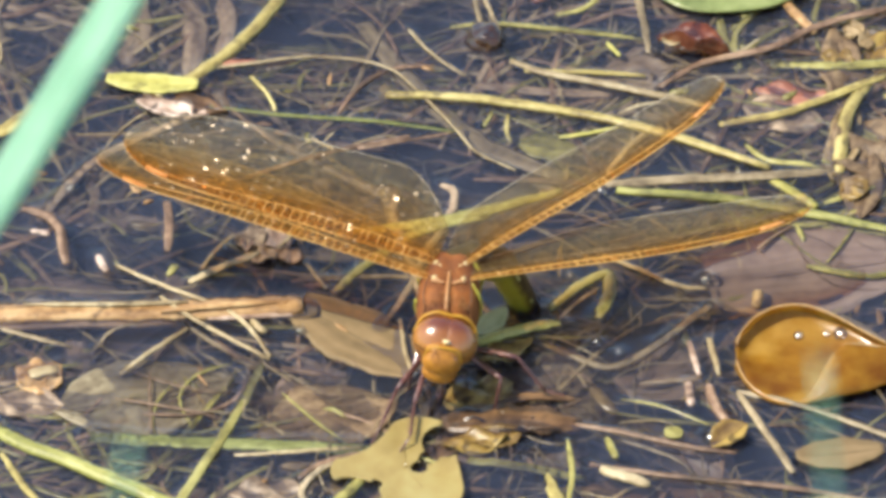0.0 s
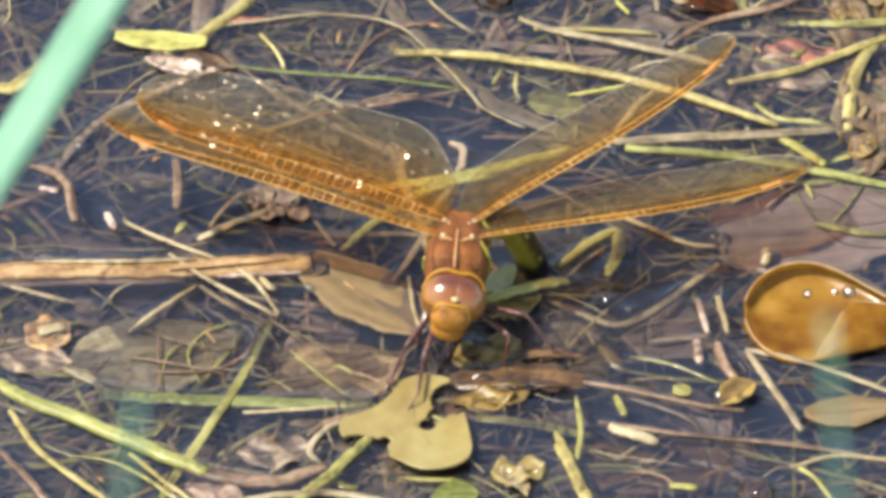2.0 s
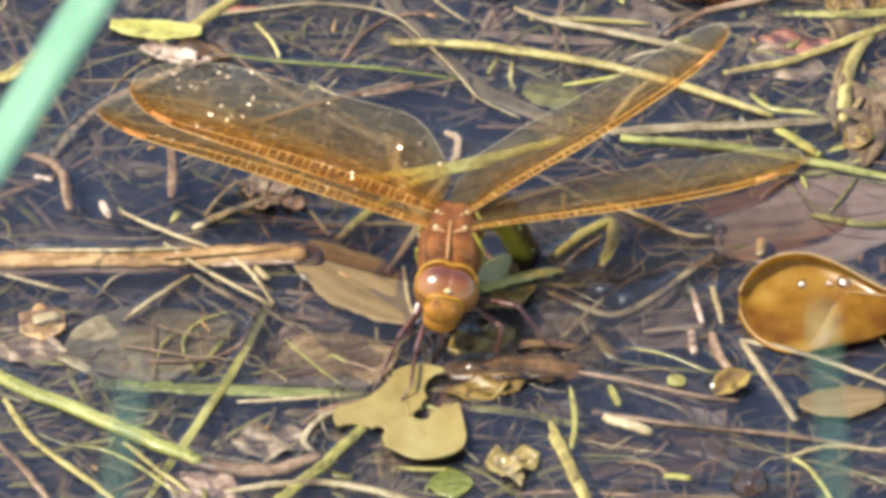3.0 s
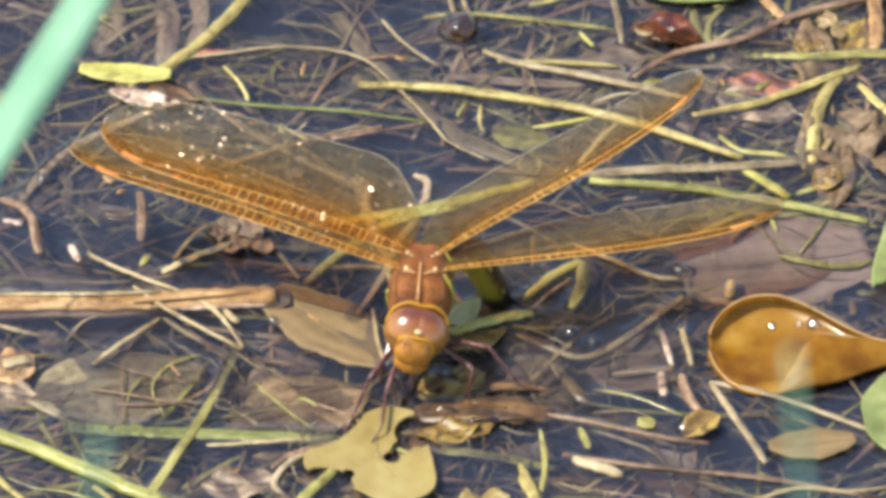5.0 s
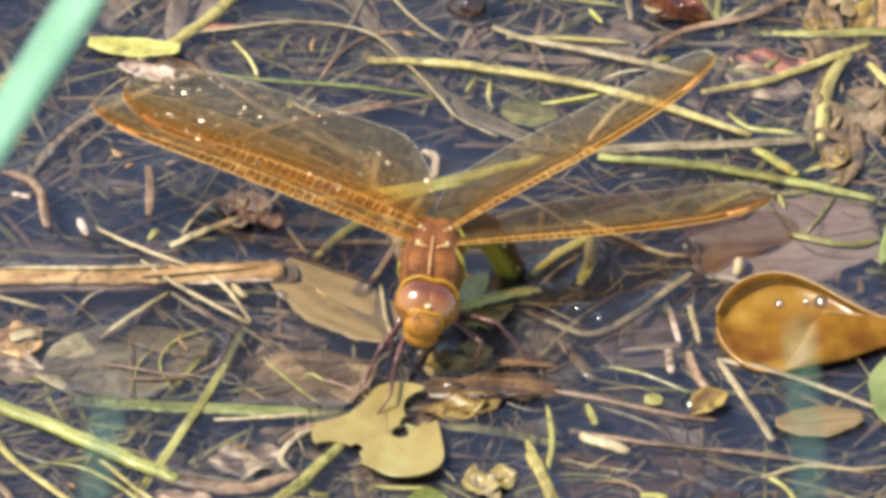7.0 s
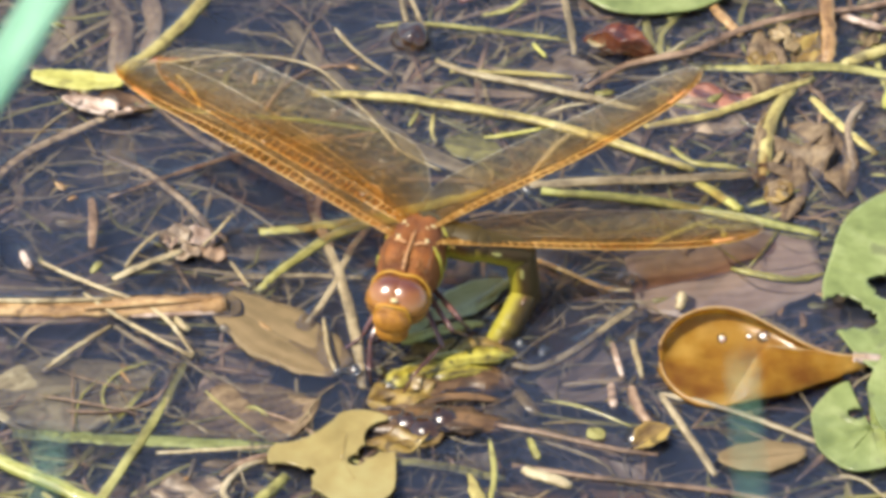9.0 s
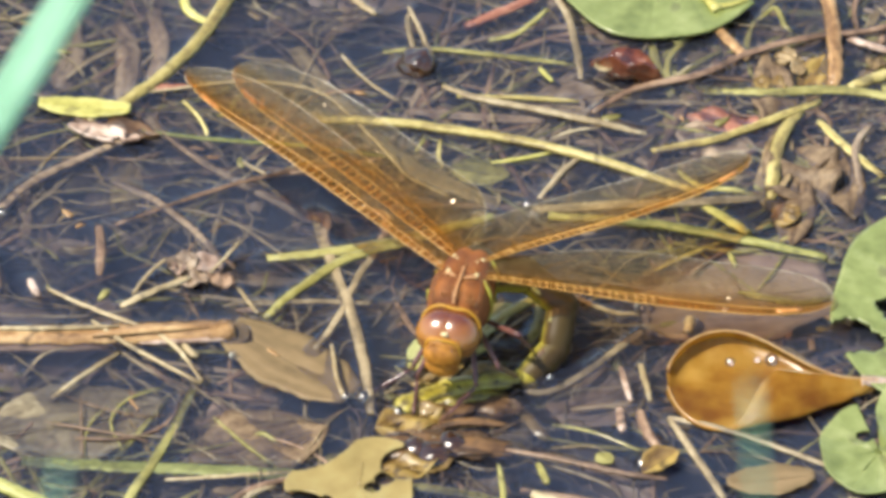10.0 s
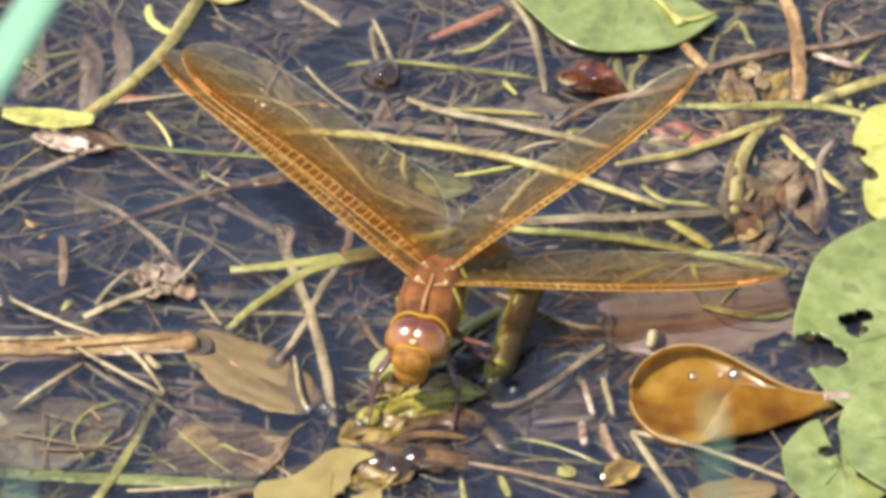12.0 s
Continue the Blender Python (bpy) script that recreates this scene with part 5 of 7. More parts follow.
def pond_water():
    """The water: a fine patch, drawn up a little against all that floats in it, in a sheet out to the horizon."""
    x0, x1, y0, y1, cell = -72, 92, -74, 84, 0.32
    nx, ny = int((x1 - x0) / cell), int((y1 - y0) / cell)
    gx, gy = np.meshgrid(np.linspace(x0, x1, nx + 1), np.linspace(y0, y1, ny + 1), indexing="ij")
    z = np.zeros_like(gx)
    for line, half in WET_LINES:
        for a, b in zip(line, line[1:]):
            ax, ay, bx, by = a.x / MM, a.y / MM, b.x / MM, b.y / MM
            if max(a.z, b.z) < -0.2 * MM:
                continue
            i0, i1 = (int((v - x0) / cell) for v in (min(ax, bx) - 5, max(ax, bx) + 5))
            j0, j1 = (int((v - y0) / cell) for v in (min(ay, by) - 5, max(ay, by) + 5))
            i0, j0 = max(i0, 0), max(j0, 0)
            if i1 <= i0 or j1 <= j0 or i0 > nx or j0 > ny:
                continue
            px, py = gx[i0:i1, j0:j1], gy[i0:i1, j0:j1]
            dx, dy = bx - ax, by - ay
            t = np.clip(((px - ax) * dx + (py - ay) * dy) / max(dx * dx + dy * dy, 1e-6), 0, 1)
            d = np.hypot(px - ax - t * dx, py - ay - t * dy) - half
            rise = min(0.95, 0.3 + 0.45 * half)
            z[i0:i1, j0:j1] = np.maximum(z[i0:i1, j0:j1], rise * np.exp(np.where(d > 0, -d / (1.05 * rise + 0.2), d * 2.5)) - 0.01)
    edge = np.minimum(np.minimum(gx - x0, x1 - gx), np.minimum(gy - y0, y1 - gy))
    z = np.maximum(z, 0) * np.clip(edge / 4, 0, 1)
    verts = np.stack([gx, gy, z], -1).reshape(-1, 3) * MM
    k = (np.arange(nx)[:, None] * (ny + 1) + np.arange(ny)[None, :]).reshape(-1)
    faces = np.stack([k, k + ny + 1, k + ny + 2, k + 1], -1)
    far, n = 600.0, len(verts)
    xs, ys = (-far, x0 * MM, x1 * MM, far), (-far, y0 * MM, y1 * MM, far)
    outer = [(x, y, 0.0) for x in xs for y in ys]
    rings = [(n + 4 * i + j, n + 4 * i + j + 4, n + 4 * i + j + 5, n + 4 * i + j + 1) for i in range(3) for j in range(3) if (i, j) != (1, 1)]
    me = bpy.data.meshes.new("water")
    me.from_pydata(np.concatenate([verts, np.array(outer)]).tolist(), [], faces.tolist() + rings)
    me.polygons.foreach_set("use_smooth", [True] * len(me.polygons))
    me.materials.append(WATER)
    tagged(new("water", me), "still pond water mirroring blue sky", "water", kind="structure")


pond_water()


# ---- dragonfly ----
def wing(name, length, hind, body, label):
    """One wing along +x from its joint, trailing edge towards +y: film, veins and stigma."""
    full = 12.8 if hind else 10.0

    def lead(s):
        return -0.7 * math.sin(math.pi * s ** 1.2) + 0.40 * full * (1 - math.sqrt(max(0.0, 1 - max(0.0, (s - 0.76) / 0.24) ** 2.2)))

    def trail(s):
        if hind:
            wide = 6.0 + 8.2 * math.sin(math.pi / 2 * min(1, s / 0.22)) if s < 0.22 else 14.2 - 3.2 * ((s - 0.22) / 0.78) ** 1.3
        else:
            wide = 4.0 + 6.2 * math.sin(math.pi / 2 * min(1, s / 0.55))
        tip = math.sqrt(max(0.0, 1 - max(0.0, (s - 0.70) / 0.30) ** 2.6))
        return 0.40 * full + (wide - 0.40 * full) * tip

    def place(s, t, lift=0.0):
        y = lead(s) + t * max(0.02, trail(s) - lead(s))
        ridge = 0.24 * math.sin(t * 24) * (1 - t) * (0.4 + 0.6 * math.sin(math.pi * s))
        return Vector((s * length, y, ridge - 0.9 * math.sin(math.pi * s ** 1.4) + 0.25 * math.sin(s * 9 + t * 4) * t + lift)) * MM

    nx, ny = 60, 20
    bm = bmesh.new()
    grain = bm.verts.layers.float_vector.new("grain")
    grid = []
    for i in range(nx + 1):
        row = []
        for j in range(ny + 1):
            v = bm.verts.new(place(1 - (1 - i / nx) ** 1.3, j / ny))
            v[grain] = (i / nx, j / ny, 0)
            row.append(v)
        grid.append(row)
    for i in range(nx):
        for j in range(ny):
            bm.faces.new((grid[i][j], grid[i + 1][j], grid[i + 1][j + 1], grid[i][j + 1]))
    ob = part(name, bm, FILM, body, label)
    bm = bmesh.new()
    rng = random.Random(7 + hind)

    def vein(pts, w, end=1.0):
        add_rod(bm, [p.copy() for p in pts], w, w, 4, 0.0, (1.0, end))

    lines = (0.0, 0.07 if hind else 0.10, 0.14 if hind else 0.19, 0.25 if hind else 0.3, 0.36, 0.45, 0.56, 0.66, 0.77, 0.88, 1.0)
    for q, t in enumerate(lines[:3]):
        end = 0.5 if q == 1 else 0.99
        vein([place(s * end / 30, t * (1 - 0.6 * (q == 1) * max(0, s - 22) / 8) * (1 - 0.55 * (q == 2) * max(0, s - 14) / 16), 0.05) for s in range(31)], (0.23, 0.15, 0.18)[q], 0.45)
    k = int(length / 1.25)
    for i in range(2, k):
        s = (i + rng.uniform(-0.16, 0.16)) / k
        if s < 0.70:
            for q in (0, 1) if s < 0.5 else (0,):
                foot = lines[q + 1] if s < 0.5 else lines[2] * (1 - 0.55 * (s - 0.47) / 0.53)
                vein([place(s, lines[q], 0.05), place(s, foot, 0.05)], (0.34 if i % 9 == 4 else 0.22) if s < 0.5 else 0.22 * (0.75 - s) / 0.25)
    part("leading_vein", bm, VEIN, ob, "orange-brown ladder of veins")
    bm = bmesh.new()
    for q, t in enumerate(lines[3:-1]):
        vein([place(s * 0.985 / 24, t + 0.012 * math.sin(s * 0.9 + q * 2), 0.05) for s in range(25)], (0.14, 0.09, 0.065, 0.055, 0.05, 0.05, 0.05)[q])
    for q in range(2, len(lines) - 1):
        k = int(length / (1.15, 1.0, 0.95, 0.9, 0.85, 0.8, 0.8, 0.8)[q - 2])
        for i in range(1, k):
            s = (i + rng.uniform(-0.3, 0.3)) / k
            if s < 0.975:
                mid = place(s + rng.uniform(-0.012, 0.012), (lines[q] + lines[q + 1]) / 2, 0.05)
                vein([place(s, lines[q], 0.05), mid, place(s + rng.uniform(-0.012, 0.012), lines[q + 1], 0.05)], 0.045)
    part("vein", bm, FINEVEIN, ob, "fine brown network of veins")
    bm = bmesh.new()
    vein([place(0.04 + s * 0.955 / 40, 1.0, 0.03) for s in range(41)] + [place(s, 0.0, 0.03) for s in (0.99, 0.97, 0.94, 0.90)], 0.12)
    part("trailing_edge", bm, EDGE, ob, "pale hem of the trailing edge")
    bm = bmesh.new()
    add_rod(bm, [place(s, 0.06, 0.08) for s in (0.83, 0.85, 0.88, 0.90)], 0.85, 0.3, 6)
    part("stigma", bm, STIGMA, ob, "orange-russet wing mark")
    return ob


SEGMENTS = (3.5, 4.5, 6.5, 6.2, 6.0, 5.8, 5.4, 4.8, 4.0, 3.2)


def dragonfly():
    """Brown hawker; her own axes: forward is -y, up is +z, the joint of the wings lies above the origin."""
    body = tagged(new("dragonfly"), "brown hawker dragonfly laying eggs on a wet stalk", "dragonfly")
    bm = bmesh.new()
    rings = []
    for y, z, hw, hh in ((-6.8, -1.8, 1.6, 1.5), (-6.5, -1.6, 2.8, 2.4), (-5.6, -1.1, 3.9, 3.3), (-3.6, -0.5, 4.35, 4.0), (-0.6, -0.3, 4.4, 4.25), (2.4, 0.0, 4.0, 4.0), (5.0, 0.6, 3.0, 2.9), (6.4, 0.7, 2.3, 2.2)):
        ring = []
        for k in range(32):
            c, s = math.cos(math.tau * k / 32), math.sin(math.tau * k / 32)
            x = math.copysign(abs(c) ** 0.75, c) * hw
            ring.append(bm.verts.new(Vector((x, y, z + math.copysign(abs(s) ** 0.75, s) * hh - 0.35 * math.exp(-(x / 0.7) ** 2) * (s > 0))) * MM))
        rings.append(ring)
    for a, b in zip(rings, rings[1:]):
        for k in range(32):
            bm.faces.new((a[k], a[(k + 1) % 32], b[(k + 1) % 32], b[k]))
    bm.faces.new(rings[0])
    bm.faces.new(rings[-1])
    bmesh.ops.subdivide_edges(bm, edges=bm.edges, cuts=1, smooth=0.6, use_grid_fill=True)
    thorax = part("thorax", bm, THORAX, body, "russet hairy thorax")
    rng, bm = random.Random(12), bmesh.new()
    for _ in range(700):
        a, y = rng.uniform(0.15, math.pi - 0.15), rng.uniform(-6.2, 3.5)
        w = 4.3 * (1 - 0.05 * abs(y + 1))
        root = Vector((math.cos(a) * w * 0.95, y, math.sin(a) ** 0.8 * w * 0.92 - 0.4))
        tip = root + Vector((math.cos(a) * 0.6, rng.uniform(-0.7, 0.5), math.sin(a) * 0.7 + rng.uniform(-0.2, 0.2)))
        add_rod(bm, [root * MM, tip * MM], 0.07, 0.05, 3)
    part("hair", bm, HAIR, thorax, "fine tawny hairs")
    bm = bmesh.new()
    add_rod(bm, smooth_line(((0, -6.4, 2.1), (0, -5.0, 3.2), (0, -2.6, 3.75), (0, 0, 3.9)), 5), 0.5, 0.5, 6)
    part("keel", bm, KEEL, body, "pale ridge along the thorax")
    for side in (-1, 1):
        bm = bmesh.new()
        add_rod(bm, smooth_line(((side * 2.9, -5.9, 1.2), (side * 3.3, -4.4, 2.7), (side * 3.0, -2.2, 3.7), (side * 2.4, -0.6, 4.0)), 5), 0.16, 0.12, 6, 0, (0.6, 0.6))
        part("suture", bm, WETWOOD, body, "dark seam of the thorax plates")
        for y0, y1 in ((-2.6, -0.6), (2.2, 3.8)):
            bm = bmesh.new()
            add_rod(bm, smooth_line(((side * 3.3, y0 + 0.6, 3.6) if side > 0 else (side * 4.5, y0 + 0.2, 0.9), (side * 4.4, y0, 1.6 if side > 0 else 0.4), (side * (4.5 if y0 < 0 else 4.0), (y0 + y1) / 2 - 0.6, -1.0), (side * 3.9, y1 - 1.6, -3.2)), 6), 0.55, 0.45, 6, 0, (0.6, 0.6))
            part("side_stripe", bm, GREENSTRIPE, body, "yellow stripe on the flank")
        bm = bmesh.new()
        add_rod(bm, smooth_line(((side * 0.5, -2.4, 3.75), (side * 1.4, -2.1, 3.9), (side * 2.4, -1.9, 3.75)), 4), 0.5, 0.35, 6, 0, (0.6, 0.6))
        part("collar", bm, KEEL, body, "pale ridge before the wings")
        for y in (-1.0, 2.5):
            bm = bmesh.new()
            add_ball(bm, (side * 2.0, y, 3.55), (0.36, 0.45, 0.36), 12, 8)
            add_ball(bm, (side * 1.4, y - 0.8, 3.75), (0.24, 0.26, 0.24), 10, 8)
            part("wing_joint", bm, JOINT, body, "yellow-white wing joint")
    bm = bmesh.new()
    add_ball(bm, (0, 0.6, 0), (3.6, 2.0, 3.0), 24, 16)
    head = part("head", bm, FACE, body, "broad head")
    head.scale = (0.94, 1.0, 1.0)
    head.location = Vector((0, -9.0, -1.6)) * MM
    for side in (-1, 1):
        bm = bmesh.new()
        add_ball(bm, (side * 1.0, 0.0, 0.35), (3.85, 3.05, 3.3), 40, 28, pose(0, 0, 0, -10, side * 9, side * -5))
        part("eye", bm, EYEBROWN, head, "large glossy brown compound eye")
    bm = bmesh.new()
    add_rod(bm, smooth_line(((-4.7, 1.2, 0.0), (-3.9, 1.8, 2.2), (-2.0, 1.9, 3.5), (0, 1.8, 3.45), (2.0, 1.9, 3.5), (3.9, 1.8, 2.2), (4.7, 1.2, 0.0)), 5), 0.45, 0.45, 6)
    part("occiput_rim", bm, RIM, head, "yellow rim behind the eyes")
    bm = bmesh.new()
    add_ball(bm, (0, -2.75, 0.55), (2.75, 1.35, 1.25), 24, 14)
    part("forehead", bm, FACE, head, "ochre forehead")
    bm = bmesh.new()
    add_ball(bm, (0, -3.05, -1.0), (2.95, 1.6, 2.3), 24, 14)
    part("clypeus", bm, FACE, head, "ochre face plate")
    bm = bmesh.new()
    add_ball(bm, (0, -2.75, -3.0), (2.6, 1.5, 1.8), 24, 14)
    part("labrum", bm, FACE, head, "ochre upper lip")
    bm = bmesh.new()
    add_ball(bm, (0, -2.75, 2.2), (0.6, 0.4, 0.35), 12, 8)
    part("vertex", bm, JOINT, head, "brown knob between the eyes")
    bm = bmesh.new()
    add_rod(bm, smooth_line(((-2.75, -3.4, -1.6), (-2.7, -3.35, 0.1), (-2.1, -3.35, 1.2), (-1.0, -3.6, 1.7), (0, -3.7, 1.8), (1.0, -3.6, 1.7), (2.1, -3.35, 1.2), (2.7, -3.35, 0.1), (2.75, -3.4, -1.6)), 5), 0.34, 0.34, 6, 0, (0.4, 0.4))
    part("brow_ridge", bm, RIM, head, "pale ridge over the forehead")
    for side in (-1, 1):
        bm = bmesh.new()
        add_rod(bm, smooth_line(((side * 0.7, -2.6, 0.6), (side * 1.4, -4.2, 1.2), (side * 1.9, -5.4, 1.1)), 4), 0.16, 0.16, 5, 0, (1, 0.4))
        part("antenna", bm, LEG, head, "short bristle feeler")
    wings = {"WING_RF": wing("forewing", 51.5, False, body, "amber-tinted forewing"), "WING_RH": wing("hindwing", 48, True, body, "broad amber-tinted hindwing"),
             "WING_LF": wing("forewing", 51.5, False, body, "amber-tinted forewing"), "WING_LH": wing("hindwing", 48, True, body, "broad amber-tinted hindwing")}
    segments = []
    for i, l in enumerate(SEGMENTS):
        r0, r1 = [(2.7, 2.9), (2.9, 2.5), (2.4, 2.2), (2.2, 2.2), (2.15, 2.1), (2.1, 2.05), (2.05, 2.0), (1.9, 1.6), (1.5, 1.2), (1.1, 0.6)][i]
        bm = bmesh.new()
        add_rod(bm, [Vector((x, 0, 0)) * MM for x in (-0.4, 0.0, l * 0.3, l * 0.7, l - 0.1, l + 0.3)], (r0 + r1), (r0 + r1) * 0.95, 14, 0, (0.9, 0.9))
        if i < 7:
            add_ball(bm, (0, 0, 0), (r0 * 1.0, r0 * 1.02, r0 * 0.97), 16, 12)
        seg = part("abdomen_segment", bm, ABDOMEN if i < 4 else BELLY, body, "dark brown ring with yellow flank" if i < 4 else "olive-yellow ring with a dark back")
        bm = bmesh.new()
        for side in (-1, 1):
            add_ball(bm, (l * 0.35, side * (r0 + r1) * (0.44 if i < 4 else 0.36), 0.4 if i < 4 else 1.0), (l * 0.18, 0.25 if i < 4 else 0.5, 0.4), 10, 8)
        part("flank_spot", bm, OLIVE if i < 4 else WETWOOD, seg, "dull olive spots" if i < 4 else "dark spots")
        segments.append(seg)
    for side in (-1, 1):
        for y0, y1, low in ((-4.2, -5.5, -6.2), (-2.6, -4.0, -6.6), (-0.8, -3.0, -6.6)):
            bm = bmesh.new()
            add_rod(bm, [Vector(q) * MM for q in ((side * 2.0, y0, -2.4), (side * 2.5, (y0 + y1) / 2, (low - 2.6) / 2), (side * 2.5, y1, low))], 1.3, 1.1, 8, 0, (1.0, 0.7))
            part("hip", bm, LEG, body, "dark maroon hip")
    legs = []
    for _ in range(6):
        pair = []
        for name, l, w0 in (("thigh", 8.0, 0.82), ("shin", 6.5, 0.5), ("foot", 3.0, 0.32)):
            bm = bmesh.new()
            add_rod(bm, [Vector((x * l, 0, 0)) * MM for x in (0, 0.15, 0.5, 0.85, 1)], w0, w0, 8, 0, (0.7, 0.7))
            if name == "shin":
                for k in range(6):
                    x = l * (0.2 + 0.12 * k)
                    for side in (-1, 1):
                        add_rod(bm, [Vector((x, 0, 0)) * MM, Vector((x + 0.5, side * 0.7, -0.2)) * MM], 0.1, 0.1, 4)
            pair.append(part(name, bm, LEG, body, "dark maroon leg joint"))
        legs.append(pair)
    return body, head, wings, segments, legs


fly, head, wings, segments, legs = dragonfly()


def mossy_stalk():
    """The wet stalk that she clings to."""
    base = tagged(new("mossy_stalk"), "wet yellow-green rotting stalk that the insect clings to", "stalk")
    x, y, z = (10.6, -28.8, 0.0)
    base.location = (x * MM, y * MM, 0)
    for name, pts, wide, high, shade, words in (
            ("rind", ((2.1, -31.7, -0.4), (5.0, -28.3, 0.5), (10.1, -25.9, 0.9), (16.8, -23.5, 0.6), (21.2, -21.7, -0.3)), 3.4, 1.8, MOSS, "yellow-green slimy rind"),
            ("rind", ((7.4, -28.5, 0.0), (12.1, -27.1, 0.5), (17.5, -26.2, 0.2)), 2.4, 1.2, MOSS, "yellow-green slimy rind"),
            ("core", ((3.5, -31.7, -1.0), (9.7, -28.4, -0.4), (16.0, -27.5, -0.4), (20.5, -27.9, -1.0)), 5.0, 1.8, WETWOOD, "dark wet core"),
            ("husk", ((11.3, -24.3, 0.8), (15.2, -21.6, 1.4), (19.9, -22.8, 0.6)), 2.0, 1.0, OCHRE, "ochre wet husk")):
        bm = bmesh.new()
        line = smooth_line(pts, 7)
        add_rod(bm, [q - base.location for q in line], wide, high, 12, 0.2, (0.35, 0.3), 4)
        part(name, bm, shade, base, words)
    for place, r in (((5.7, -37.9, 0.5), 1.9), ((10.6, -37.0, 0.5), 2.2), ((8.2, -39.2, 0.2), 2.6)):
        bm = bmesh.new()
        for v in add_ball(bm, (0, 0, 0), (r, r, r * 0.62), 24, 16):
            v.co *= 1 + 0.12 * noise.noise(v.co * 700 + Vector((r, 0, 0)))
        part("wet_lump", bm, SLICK, base, "dark wet shining lump of rot").location = Vector(place) * MM - base.location
    a, b = Vector((8.9, -16.0, 0.4)) * MM, Vector((19.2, -7.2, 0.9)) * MM
    wet = part("leaf", leaf_mesh((b - a).length / MM, 6.0, curl=0.3, cup=0.3, seed=3), PALEGREEN, base, "pale green wet leaf")
    wet.matrix_basis = Matrix.Translation(a - base.location) @ pose(0, 0, 0, 0, 0, math.degrees(math.atan2(b.y - a.y, b.x - a.x)))
    return base


stalk = mossy_stalk()


def wet_log():
    bm = bmesh.new()
    add_rod(bm, smooth_line(((-0.0, -37.8, 0.0), (6.2, -37.1, 0.4), (12.4, -37.2, 0.5), (19.1, -37.5, -0.2)), 6), 6.0, 1.6, 10, 0.22, (0.5, 0.5), 5)
    log = thing("rotten_log", bm, WETWOOD, "dark wet rotten stalk half sunken", "stalk")
    rng = random.Random(77)
    for _ in range(11):
        x, y, l = rng.uniform(0.0, 12.0), rng.uniform(-39.6, -34.6), rng.uniform(4.0, 8.5)
        rise = 0.9 - 0.12 * (y + 37.4) ** 2 * 0.5
        bm = bmesh.new()
        add_rod(bm, smooth_line(((x, y, rise - 0.3), (x + l * 0.5, y + rng.uniform(-0.6, 0.6), rise + rng.uniform(0.1, 0.5)), (x + l, y + rng.uniform(-0.9, 0.7), rise - rng.uniform(0.1, 0.6))), 6), rng.uniform(0.5, 1.3), 0.45, 6, 0.25, (0.4, 0.2))
        part("shred", bm, rng.choice((WETWOOD, SLICK, BROWN, OCHRE)), log)
    bm = bmesh.new()
    add_rod(bm, smooth_line(((7.0, -34.4, 0.4), (11.7, -32.6, 0.7), (18.7, -32.6, 0.2)), 6), 1.6, 0.8, 8, 0.2, (0.4, 0.2), 6)
    thing("splinter", bm, WETWOOD, "brown splinter lying on a rotten stalk", "stalk")
    bm = bmesh.new()
    add_rod(bm, smooth_line(((-0.8, -42.6, -1.0), (3.9, -41.9, -0.6), (8.1, -42.6, -1.0)), 6), 7.0, 1.2, 10, 0.2, (0.5, 0.5), 8)
    thing("dark_stub", bm, WETWOOD, "dark red-brown wet stub", "stalk")


wet_log()


